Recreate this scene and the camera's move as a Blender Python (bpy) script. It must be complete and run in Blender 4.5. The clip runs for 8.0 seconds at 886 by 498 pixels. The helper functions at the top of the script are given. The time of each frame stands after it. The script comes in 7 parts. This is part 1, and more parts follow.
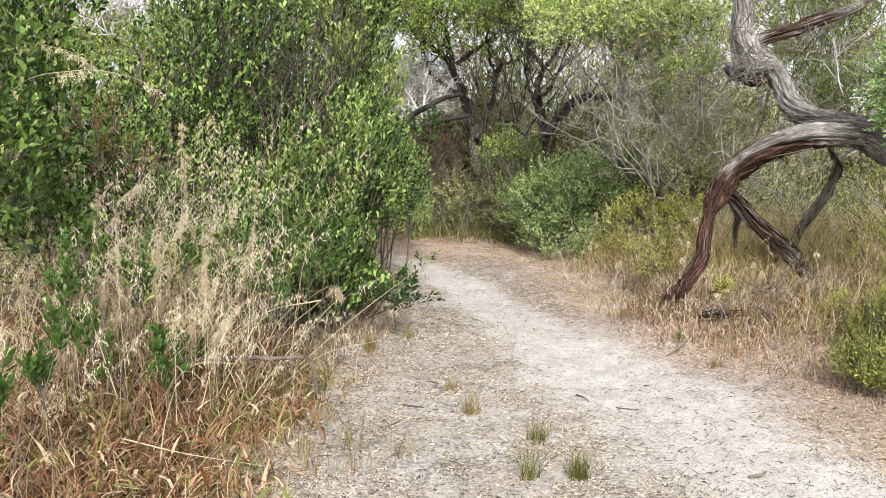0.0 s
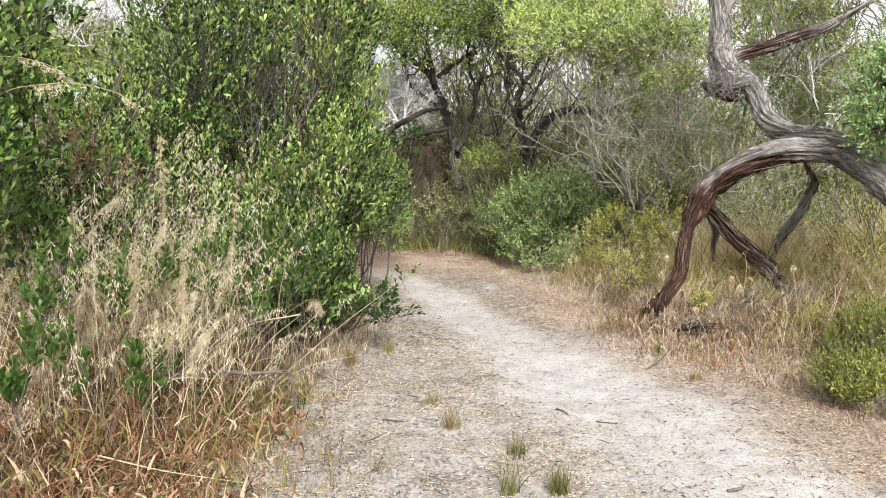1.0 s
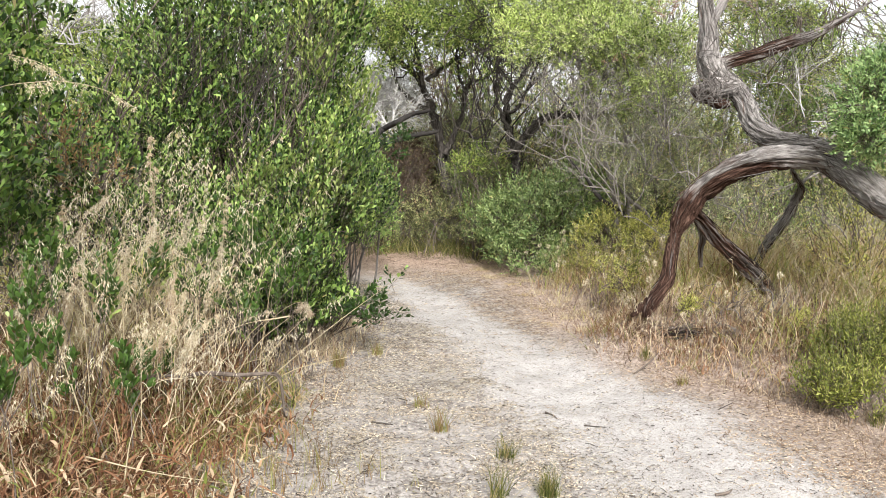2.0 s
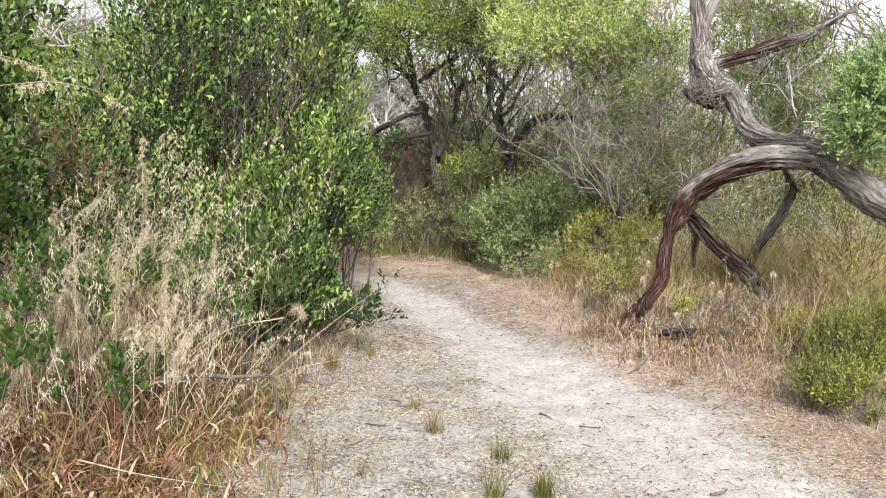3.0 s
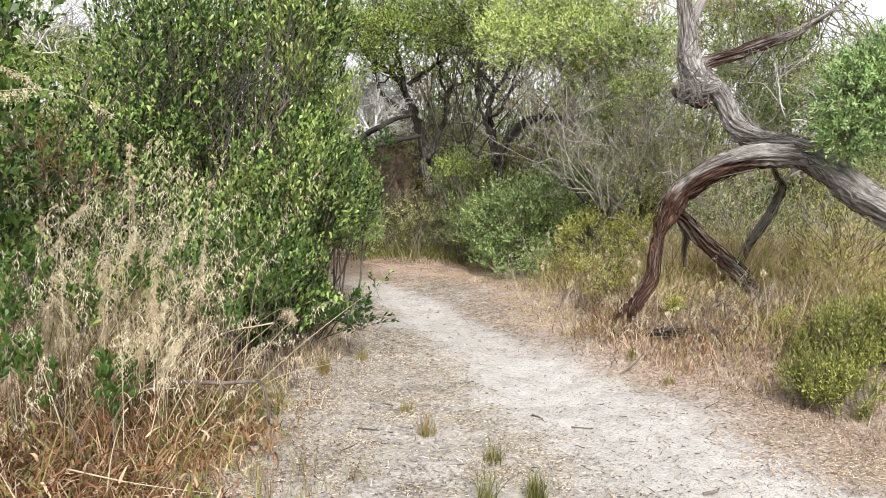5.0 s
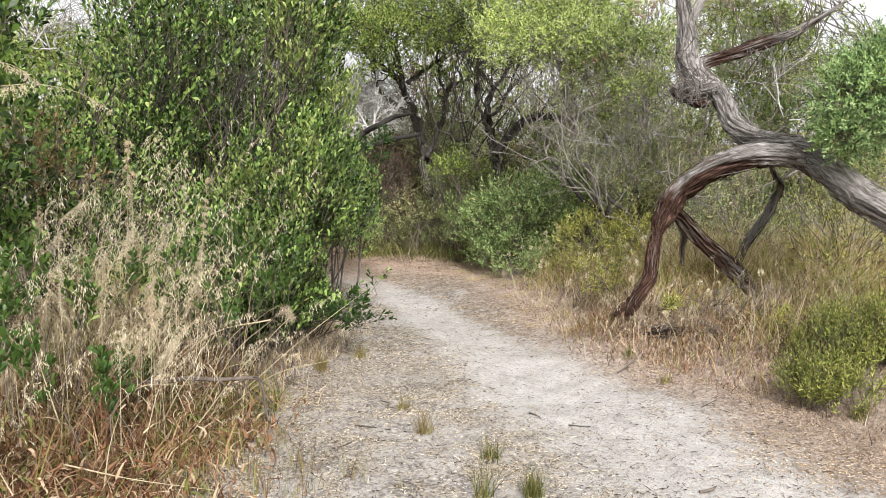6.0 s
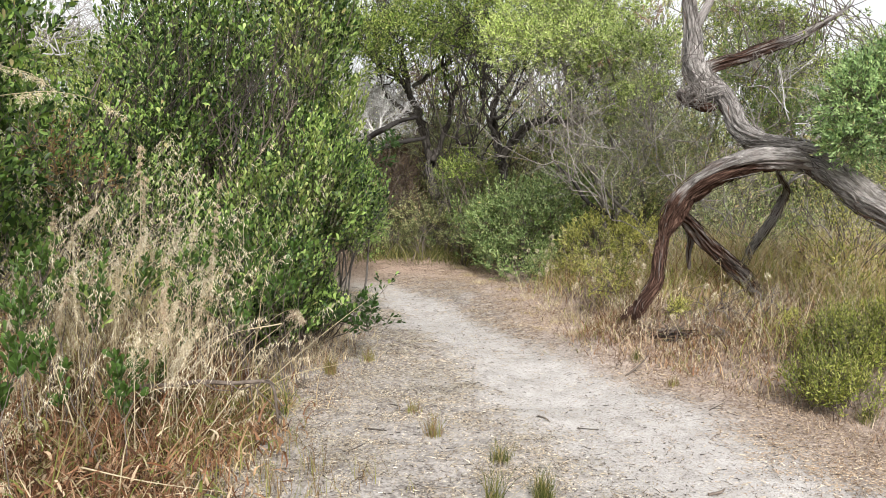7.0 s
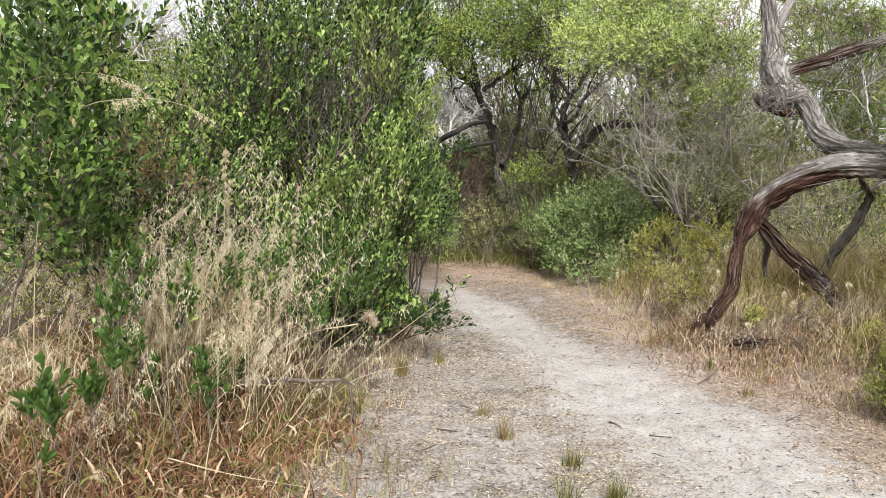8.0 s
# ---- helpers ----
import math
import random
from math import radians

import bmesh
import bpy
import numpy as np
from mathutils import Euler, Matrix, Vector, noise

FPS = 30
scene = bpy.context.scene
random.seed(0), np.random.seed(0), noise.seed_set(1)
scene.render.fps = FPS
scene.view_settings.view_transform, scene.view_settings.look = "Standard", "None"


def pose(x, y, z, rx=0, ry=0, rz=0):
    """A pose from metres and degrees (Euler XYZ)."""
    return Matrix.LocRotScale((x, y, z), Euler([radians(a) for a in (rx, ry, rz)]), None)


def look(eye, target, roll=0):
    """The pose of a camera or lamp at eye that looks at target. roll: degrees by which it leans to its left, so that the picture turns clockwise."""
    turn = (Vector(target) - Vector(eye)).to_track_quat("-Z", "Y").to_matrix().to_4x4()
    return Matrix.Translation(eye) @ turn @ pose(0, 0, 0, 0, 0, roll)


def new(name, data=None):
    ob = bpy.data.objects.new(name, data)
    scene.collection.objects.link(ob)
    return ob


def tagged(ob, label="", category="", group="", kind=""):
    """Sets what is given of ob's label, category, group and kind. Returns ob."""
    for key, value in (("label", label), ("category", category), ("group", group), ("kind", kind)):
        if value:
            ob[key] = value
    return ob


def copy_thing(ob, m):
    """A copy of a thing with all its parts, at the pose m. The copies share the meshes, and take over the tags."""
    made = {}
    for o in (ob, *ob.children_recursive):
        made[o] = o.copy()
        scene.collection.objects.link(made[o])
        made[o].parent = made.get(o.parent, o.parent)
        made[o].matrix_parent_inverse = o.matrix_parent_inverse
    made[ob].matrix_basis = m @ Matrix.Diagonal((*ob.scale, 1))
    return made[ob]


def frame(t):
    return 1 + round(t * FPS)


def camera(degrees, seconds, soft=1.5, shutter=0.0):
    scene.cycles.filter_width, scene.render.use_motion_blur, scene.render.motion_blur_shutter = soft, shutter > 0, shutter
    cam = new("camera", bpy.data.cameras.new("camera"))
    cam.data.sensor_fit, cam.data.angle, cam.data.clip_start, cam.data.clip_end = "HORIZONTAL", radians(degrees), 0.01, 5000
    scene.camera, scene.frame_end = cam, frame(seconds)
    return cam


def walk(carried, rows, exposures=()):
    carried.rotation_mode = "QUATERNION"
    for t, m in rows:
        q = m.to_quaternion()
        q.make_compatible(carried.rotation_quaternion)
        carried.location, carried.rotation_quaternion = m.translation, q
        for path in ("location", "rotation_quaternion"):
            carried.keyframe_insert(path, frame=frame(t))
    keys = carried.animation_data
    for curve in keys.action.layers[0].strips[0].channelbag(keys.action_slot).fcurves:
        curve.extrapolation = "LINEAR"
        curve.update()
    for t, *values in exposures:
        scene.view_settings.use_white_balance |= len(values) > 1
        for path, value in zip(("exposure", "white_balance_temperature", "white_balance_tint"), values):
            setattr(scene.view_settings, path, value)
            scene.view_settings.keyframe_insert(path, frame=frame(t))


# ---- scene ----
cam = camera(56.3, 8.0, soft=0.6)
PATH = [
    (0, (0.0201, -0.0163, 1.3996), (-0.2543, 4.9175, 0.6365), 0.14),
    (0.5, (0.0181, -0.0102, 1.4050), (-0.2399, 4.9338, 0.7050), 0.09),
    (1, (0.0226, -0.0141, 1.4103), (-0.1365, 4.9352, 0.7181), 0.40),
    (1.5, (0.0063, -0.0191, 1.4132), (-0.0934, 4.9330, 0.7297), 0.86),
    (3, (-0.0098, -0.0099, 1.4009), (-0.0356, 4.9466, 0.7432), 0.95),
    (3.5, (-0.0050, -0.0035, 1.4037), (-0.0289, 4.9537, 0.7514), 0.38),
    (4, (0.0000, 0.0000, 1.4000), (0.0000, 4.9581, 0.7539), 0.00),
    (4.5, (0.0031, -0.0004, 1.4031), (0.0105, 4.9584, 0.7622), 0.08),
    (6, (0.0042, -0.0055, 1.3947), (0.0343, 4.9522, 0.7460), 0.52),
    (6.5, (0.0030, -0.0110, 1.3962), (0.0364, 4.9474, 0.7540), 0.37),
    (7, (-0.0236, -0.0360, 1.4067), (-0.0159, 4.9237, 0.7733), 0.43),
    (7.5, (-0.0351, -0.0584, 1.4184), (-0.1566, 4.8996, 0.7832), 0.35),
    (8, (-0.0703, -0.0782, 1.4179), (-0.4496, 4.8684, 0.7956), 0.64),
]
walk(cam, [(t, look(eye, target, roll)) for t, eye, target, roll in PATH], [(0.0, 0.66), (4.5, 0.66), (5.8, 0.52), (6.5, 0.48), (8.0, 0.48)])

# ---- light: bright overcast day ----
world = bpy.data.worlds.new("overcast_sky")
scene.world = world
world.use_nodes = True
wn, wl = world.node_tree.nodes, world.node_tree.links
sky = wn.new("ShaderNodeTexSky")
sky.sky_type, sky.sun_disc = "NISHITA", False
sky.sun_elevation, sky.sun_rotation = radians(38), radians(169)
sky.dust_density, sky.air_density = 4.0, 1.0
soft_sky = wn.new("ShaderNodeHueSaturation")
soft_sky.inputs["Saturation"].default_value = 0.22
soft_sky.inputs["Value"].default_value = 1.5
wl.new(sky.outputs[0], soft_sky.inputs["Color"])
veil = wn.new("ShaderNodeMix")
veil.data_type = "RGBA"
veil.inputs["Factor"].default_value = 0.55
veil.inputs["B"].default_value = (7.6, 7.7, 7.9, 1)
wl.new(soft_sky.outputs[0], veil.inputs["A"])
wl.new(veil.outputs["Result"], wn["Background"].inputs["Color"])
wn["Background"].inputs["Strength"].default_value = 0.12

sun = new("sun", bpy.data.lights.new("sun", "SUN"))
sun.data.energy, sun.data.angle, sun.data.color = 3.9, radians(15), (1.0, 0.97, 0.98)
sun.matrix_world = look((2.0, -9.9, 8.4), (0.0, 0.6, 0.0))


# ---- number helpers ----
def vnoise(p, seed=0):
    """Smooth value noise of points (N, 3), 0 to 1."""
    p = np.asarray(p, float)
    c = np.floor(p).astype(np.int64)
    w = p - c
    w = w * w * (3 - 2 * w)
    out = np.zeros(len(p))
    for i in (0, 1):
        for j in (0, 1):
            for k in (0, 1):
                h = (c[:, 0] + i) * 374761393 + (c[:, 1] + j) * 668265263 + (c[:, 2] + k) * 2147483647 + seed * 974711
                h = (h ^ (h >> 13)) * 1274126177
                h = (h ^ (h >> 16)) & 0xFFFFFF
                weight = (w[:, 0] if i else 1 - w[:, 0]) * (w[:, 1] if j else 1 - w[:, 1]) * (w[:, 2] if k else 1 - w[:, 2])
                out += weight * (h / 0xFFFFFF)
    return out


def fbm(p, seed=0, octaves=3):
    p = np.asarray(p, float)
    return sum(vnoise(p * 2**o, seed + o) * 0.5 ** (o + 1) for o in range(octaves)) / (1 - 0.5**octaves)


def unit(v):
    v = np.asarray(v, float)
    return v / (np.linalg.norm(v, axis=-1, keepdims=True) + 1e-12)


def smooth(a, b, x):
    t = np.clip((x - a) / (b - a), 0, 1)
    return t * t * (3 - 2 * t)


def across(d):
    """Two unit vectors square to each of the directions d."""
    ref = np.where(np.abs(d[:, 2:3]) < 0.9, [[0, 0, 1.0]], [[1.0, 0, 0]])
    a = unit(np.cross(d, ref))
    return a, np.cross(a, d)


def curve_points(ctrl, n):
    """n points along a Catmull-Rom curve through rows of numbers."""
    c = np.asarray(ctrl, float)
    c = np.vstack([2 * c[0] - c[1], c, 2 * c[-1] - c[-2]])
    t = np.linspace(0, len(c) - 3 - 1e-6, n)
    i = t.astype(int)
    u = (t - i)[:, None]
    a, b, d, e = c[i], c[i + 1], c[i + 2], c[i + 3]
    return 0.5 * (2 * b + (d - a) * u + (2 * a - 5 * b + 4 * d - e) * u**2 + (3 * b - a - 3 * d + e) * u**3)


class Bag:
    """Vertices and faces of one mesh, gathered piece by piece."""

    def __init__(self):
        self.v, self.f, self.n, self.extra = [], [], 0, []

    def add(self, v, faces, extra=None):
        v = np.asarray(v, float).reshape(-1, 3)
        for f in faces:
            self.f.append(np.asarray(f, np.int64) + self.n)
        self.v.append(v)
        self.n += len(v)
        if extra is not None:
            self.extra.append(extra)

    def tube(self, pts, radii, sides=5, closed=True):
        pts, radii = np.asarray(pts, float), np.asarray(radii, float)
        n = len(pts)
        d = unit(np.gradient(pts, axis=0))
        a = unit(np.cross(d[0], [0.31, 0.52, 0.79]))
        rows = []
        for i in range(n):
            a = a - d[i] * (a @ d[i])
            a /= np.linalg.norm(a) + 1e-12
            rows.append(a)
        a = np.array(rows)
        b = np.cross(d, a)
        th = np.arange(sides) * 2 * np.pi / sides
        ring = np.cos(th)[None, :, None] * a[:, None] + np.sin(th)[None, :, None] * b[:, None]
        v = (pts[:, None] + ring * radii[:, None, None]).reshape(-1, 3)
        i, j = np.meshgrid(np.arange(n - 1), np.arange(sides), indexing="ij")
        k = (j + 1) % sides
        quads = np.stack([i * sides + j, i * sides + k, (i + 1) * sides + k, (i + 1) * sides + j], -1).reshape(-1, 4)
        faces = [quads]
        if closed:
            faces += [np.arange(sides)[None, ::-1], (np.arange(sides) + (n - 1) * sides)[None]]
        self.add(v, faces)

    def mesh(self, name, origin=(0, 0, 0), shade_smooth=True, attributes=()):
        me = bpy.data.meshes.new(name)
        v = np.concatenate(self.v) - np.asarray(origin)
        loops = np.concatenate([f.ravel() for f in self.f])
        sizes = np.concatenate([np.full(len(f), f.shape[1]) for f in self.f])
        me.vertices.add(len(v))
        me.vertices.foreach_set("co", v.astype(np.float32).ravel())
        me.loops.add(len(loops))
        me.loops.foreach_set("vertex_index", loops.astype(np.int32))
        me.polygons.add(len(sizes))
        me.polygons.foreach_set("loop_start", (np.cumsum(sizes) - sizes).astype(np.int32))
        me.polygons.foreach_set("use_smooth", np.full(len(sizes), shade_smooth))
        for key, kind, values in attributes:
            at = me.attributes.new(key, kind, "POINT")
            at.data.foreach_set("vector" if kind == "FLOAT_VECTOR" else "value", np.asarray(values, np.float32).ravel())
        me.update(calc_edges=True)
        return me


def thing(name, place, label, category, group="", kind=""):
    ob = new(name)
    ob.empty_display_size = 0.1
    ob.matrix_world = Matrix.Translation(place)
    return tagged(ob, label, category, group, kind)


def part(name, bag, material, parent, label="", shade_smooth=True, attributes=(), kind=""):
    """One mesh object under a thing (or under a part)."""
    origin = parent.matrix_basis.translation if parent.parent is None else parent.parent.matrix_basis.translation
    me = bag.mesh(name, tuple(origin), shade_smooth, attributes)
    me.materials.append(material)
    ob = new(name, me)
    ob.parent = parent
    return tagged(ob, label, kind=kind)


# ---- materials ----
def nodes_of(name):
    m = bpy.data.materials.new(name)
    m.use_nodes = True
    return m, m.node_tree.nodes, m.node_tree.links, m.node_tree.nodes["Principled BSDF"]


def ramp(nodes, stops):
    r = nodes.new("ShaderNodeValToRGB")
    e = r.color_ramp.elements
    while len(e) < len(stops):
        e.new(0.5)
    for slot, (at, colour) in zip(e, stops):
        slot.position, slot.color = at, (*colour, 1)
    return r


def noise_node(nodes, links, scale, detail=3, coords="Object", rough=0.55):
    c = nodes.new("ShaderNodeTexCoord")
    n = nodes.new("ShaderNodeTexNoise")
    n.inputs["Scale"].default_value, n.inputs["Detail"].default_value, n.inputs["Roughness"].default_value = scale, detail, rough
    links.new(c.outputs[coords], n.inputs["Vector"])
    return n


def mixed(nodes, links, kind, fac, a, b):
    m = nodes.new("ShaderNodeMix")
    m.data_type, m.blend_type = "RGBA", kind
    for socket, value in ((m.inputs["Factor"], fac), (m.inputs["A"], a), (m.inputs["B"], b)):
        if isinstance(value, bpy.types.NodeSocket):
            links.new(value, socket)
        elif isinstance(value, (int, float)):
            socket.default_value = value
        else:
            socket.default_value = (*value, 1)
    return m.outputs["Result"]


def leaf_material(name, stops, through_light=0.35, rough=0.45, patch=1.6, sheen=0.22):
    """Thin leaves: colour by leaf and by clump, gloss, light that shines through."""
    m, n, l, p = nodes_of(name)
    g = n.new("ShaderNodeNewGeometry")
    r = ramp(n, stops)
    l.new(g.outputs["Random Per Island"], r.inputs["Fac"])
    big = noise_node(n, l, patch, 2)
    shade = ramp(n, [(0.3, (0.68, 0.70, 0.66)), (0.7, (1.25, 1.22, 1.1))])
    l.new(big.outputs["Fac"], shade.inputs["Fac"])
    colour = mixed(n, l, "MULTIPLY", 1.0, r.outputs["Color"], shade.outputs["Color"])
    l.new(colour, p.inputs["Base Color"])
    p.inputs["Roughness"].default_value = rough
    p.inputs["Specular IOR Level"].default_value = sheen
    t = n.new("ShaderNodeBsdfTranslucent")
    warm = mixed(n, l, "MULTIPLY", 1.0, colour, (1.22, 1.2, 0.75))
    l.new(warm, t.inputs["Color"])
    mix = n.new("ShaderNodeMixShader")
    mix.inputs["Fac"].default_value = through_light
    l.new(p.outputs[0], mix.inputs[1])
    l.new(t.outputs[0], mix.inputs[2])
    l.new(mix.outputs[0], n["Material Output"].inputs["Surface"])
    return m


def twig_material(name, stops, scale=30):
    m, n, l, p = nodes_of(name)
    g = n.new("ShaderNodeNewGeometry")
    r = ramp(n, stops)
    l.new(g.outputs["Random Per Island"], r.inputs["Fac"])
    s = noise_node(n, l, scale, 4)
    shade = ramp(n, [(0.3, (0.6, 0.58, 0.56)), (0.7, (1.2, 1.2, 1.2))])
    l.new(s.outputs["Fac"], shade.inputs["Fac"])
    l.new(mixed(n, l, "MULTIPLY", 1.0, r.outputs["Color"], shade.outputs["Color"]), p.inputs["Base Color"])
    p.inputs["Roughness"].default_value = 0.9
    p.inputs["Specular IOR Level"].default_value = 0.12
    bump = n.new("ShaderNodeBump")
    bump.inputs["Strength"].default_value, bump.inputs["Distance"].default_value = 0.8, 0.015
    l.new(s.outputs["Fac"], bump.inputs["Height"])
    l.new(bump.outputs[0], p.inputs["Normal"])
    return m


BROAD = leaf_material("broad_leaf", [(0.0, (0.012, 0.03, 0.009)), (0.35, (0.035, 0.072, 0.017)), (0.55, (0.13, 0.22, 0.05)), (0.97, (0.31, 0.42, 0.13)), (1.0, (0.42, 0.35, 0.18))], 0.2, 0.42, sheen=0.25)
BROAD_NEAR = leaf_material("broad_leaf_dark", [(0.0, (0.012, 0.03, 0.008)), (0.4, (0.048, 0.09, 0.02)), (0.6, (0.115, 0.21, 0.042)), (0.97, (0.26, 0.38, 0.105)), (1.0, (0.45, 0.34, 0.2))], 0.25, 0.42, sheen=0.25)
BRIGHT = leaf_material("bright_tea_tree_leaf", [(0.0, (0.07, 0.11, 0.035)), (0.35, (0.28, 0.37, 0.12)), (0.6, (0.51, 0.62, 0.22)), (0.9, (0.68, 0.78, 0.36)), (1.0, (0.612, 0.570, 0.425))], 0.4, 0.5, 1.1)
MID = leaf_material("tea_tree_leaf", [(0.0, (0.04, 0.075, 0.018)), (0.4, (0.18, 0.265, 0.065)), (0.6, (0.36, 0.47, 0.13)), (0.9, (0.50, 0.60, 0.20)), (1.0, (0.517, 0.470, 0.240))], 0.5, 0.5, 1.8)
DEEP = leaf_material("deep_green_leaf", [(0.0, (0.10, 0.18, 0.06)), (0.5, (0.20, 0.30, 0.095)), (0.95, (0.37, 0.46, 0.18)), (1.0, (0.604, 0.420, 0.252))], 0.35, 0.5)
OLIVE = leaf_material("olive_leaf", [(0.0, (0.07, 0.09, 0.04)), (0.4, (0.33, 0.38, 0.18)), (0.88, (0.62, 0.64, 0.38)), (1.0, (0.740, 0.526, 0.398))], 0.5, 0.55)
PALE = leaf_material("pale_grey_green_leaf", [(0.0, (0.10, 0.125, 0.07)), (0.45, (0.42, 0.47, 0.30)), (0.93, (0.62, 0.65, 0.47)), (1.0, (0.70, 0.52, 0.40))], 0.5, 0.5)
BLUE_DARK = leaf_material("dark_blue_green_leaf", [(0.0, (0.035, 0.075, 0.03)), (0.45, (0.22, 0.35, 0.15)), (0.96, (0.44, 0.58, 0.30)), (1.0, (0.5, 0.42, 0.22))], 0.4, 0.45)
PINKISH = leaf_material("pinkish_dead_leaf", [(0.0, (0.25, 0.12, 0.08)), (0.6, (0.42, 0.26, 0.19)), (1.0, (0.6, 0.46, 0.38))], 0.3, 0.6)
BLUE = leaf_material("blue_green_leaf", [(0.0, (0.05, 0.09, 0.035)), (0.45, (0.28, 0.40, 0.17)), (0.95, (0.52, 0.63, 0.33)), (1.0, (0.583, 0.514, 0.251))], 0.45, 0.5)
YELLOW = leaf_material("yellow_green_leaf", [(0.0, (0.10, 0.12, 0.03)), (0.45, (0.50, 0.52, 0.16)), (1.0, (0.74, 0.70, 0.32))], 0.55, 0.55)
BUSHY = leaf_material("fresh_green_leaf", [(0.0, (0.07, 0.095, 0.022)), (0.5, (0.25, 0.29, 0.065)), (0.92, (0.44, 0.46, 0.14)), (1.0, (0.48, 0.42, 0.2))], 0.33, 0.5)
RUST = leaf_material("rusty_dead_leaf", [(0.0, (0.16, 0.09, 0.045)), (1.0, (0.36, 0.24, 0.12))], 0.25, 0.7)
STRAW = leaf_material("pale_dry_grass", [(0.0, (0.37, 0.28, 0.18)), (0.5, (0.51, 0.425, 0.30)), (1.0, (0.66, 0.595, 0.475))], 0.25, 0.6)
SEED = leaf_material("pale_seed_head", [(0.0, (0.46, 0.37, 0.28)), (0.5, (0.68, 0.60, 0.49)), (1.0, (0.84, 0.79, 0.70))], 0.3, 0.6)
RED_GRASS = leaf_material("red_brown_dead_grass", [(0.0, (0.05, 0.024, 0.014)), (0.25, (0.17, 0.078, 0.042)), (0.48, (0.31, 0.17, 0.10)), (0.68, (0.43, 0.295, 0.195)), (0.82, (0.55, 0.45, 0.34)), (0.87, (0.24, 0.24, 0.08)), (1.0, (0.16, 0.2, 0.05))], 0.22, 0.6, 2.2)
GOLD_GRASS = leaf_material("golden_olive_grass", [(0.0, (0.22, 0.20, 0.07)), (0.4, (0.43, 0.35, 0.16)), (0.75, (0.60, 0.46, 0.28)), (1.0, (0.72, 0.57, 0.42))], 0.42, 0.6)
PINK_GRASS = leaf_material("bleached_pink_grass", [(0.0, (0.05, 0.032, 0.024)), (0.35, (0.18, 0.115, 0.084)), (0.68, (0.40, 0.285, 0.215)), (1.0, (0.62, 0.53, 0.44))], 0.22, 0.6, 2.2)
BANK_GRASS = leaf_material("tangled_bank_grass", [(0.0, (0.085, 0.05, 0.03)), (0.12, (0.24, 0.27, 0.075)), (0.34, (0.40, 0.43, 0.135)), (0.54, (0.52, 0.48, 0.20)), (0.75, (0.54, 0.39, 0.26)), (1.0, (0.72, 0.60, 0.46))], 0.42, 0.6, 2.6)
SEDGE = leaf_material("olive_sedge", [(0.0, (0.05, 0.06, 0.02)), (0.5, (0.13, 0.14, 0.045)), (0.85, (0.25, 0.23, 0.09)), (1.0, (0.42, 0.34, 0.2))], 0.3, 0.55)
FRESH = leaf_material("fresh_shoot_leaf", [(0.0, (0.07, 0.12, 0.03)), (0.4, (0.17, 0.24, 0.06)), (0.8, (0.33, 0.41, 0.13)), (1.0, (0.48, 0.52, 0.22))], 0.3, 0.42, sheen=0.35)
PLUME = leaf_material("pinkish_grass_plume", [(0.0, (0.40, 0.28, 0.21)), (0.5, (0.62, 0.50, 0.40)), (1.0, (0.80, 0.73, 0.63))], 0.3, 0.6)
SAPLING = leaf_material("sapling_leaf", [(0.0, (0.02, 0.045, 0.012)), (0.4, (0.07, 0.13, 0.028)), (0.75, (0.16, 0.245, 0.058)), (1.0, (0.31, 0.39, 0.13))], 0.2, 0.42, sheen=0.25)
GREEN_GRASS = leaf_material("green_grass", [(0.0, (0.045, 0.06, 0.018)), (0.4, (0.11, 0.13, 0.035)), (0.7, (0.22, 0.21, 0.075)), (1.0, (0.44, 0.34, 0.2))], 0.3, 0.5)
LITTER = leaf_material("grey_litter", [(0.0, (0.05, 0.038, 0.032)), (0.24, (0.14, 0.112, 0.092)), (0.45, (0.31, 0.255, 0.203)), (0.65, (0.48, 0.395, 0.305)), (0.84, (0.61, 0.53, 0.425)), (1.0, (0.76, 0.71, 0.65))], 0.06, 0.75, 0.9)
LITTER_TAN = leaf_material("tan_litter", [(0.0, (0.055, 0.036, 0.027)), (0.25, (0.15, 0.10, 0.07)), (0.5, (0.30, 0.215, 0.15)), (0.8, (0.44, 0.345, 0.26)), (1.0, (0.62, 0.535, 0.445))], 0.06, 0.75, 0.9)
STEM = twig_material("grey_brown_stem", [(0.0, (0.075, 0.058, 0.047)), (1.0, (0.20, 0.168, 0.14))])
DARK_STEM = twig_material("dark_stem", [(0.0, (0.038, 0.033, 0.029)), (1.0, (0.10, 0.087, 0.076))])
BLACK_STEM = twig_material("blackened_stem", [(0.0, (0.018, 0.016, 0.015)), (1.0, (0.055, 0.05, 0.046))])
DULL_TWIG = twig_material("dull_grey_twig", [(0.0, (0.085, 0.075, 0.066)), (1.0, (0.23, 0.21, 0.19))])
PALE_TWIG = twig_material("bleached_twig", [(0.0, (0.38, 0.37, 0.35)), (1.0, (0.66, 0.645, 0.62))])
TRUNK_DARK = twig_material("dark_tree_bark", [(0.0, (0.03, 0.026, 0.022)), (0.5, (0.075, 0.066, 0.057)), (1.0, (0.19, 0.175, 0.155))], 30)
GREY_TWIG = twig_material("weathered_grey_twig", [(0.0, (0.161, 0.143, 0.124)), (1.0, (0.341, 0.316, 0.285))])


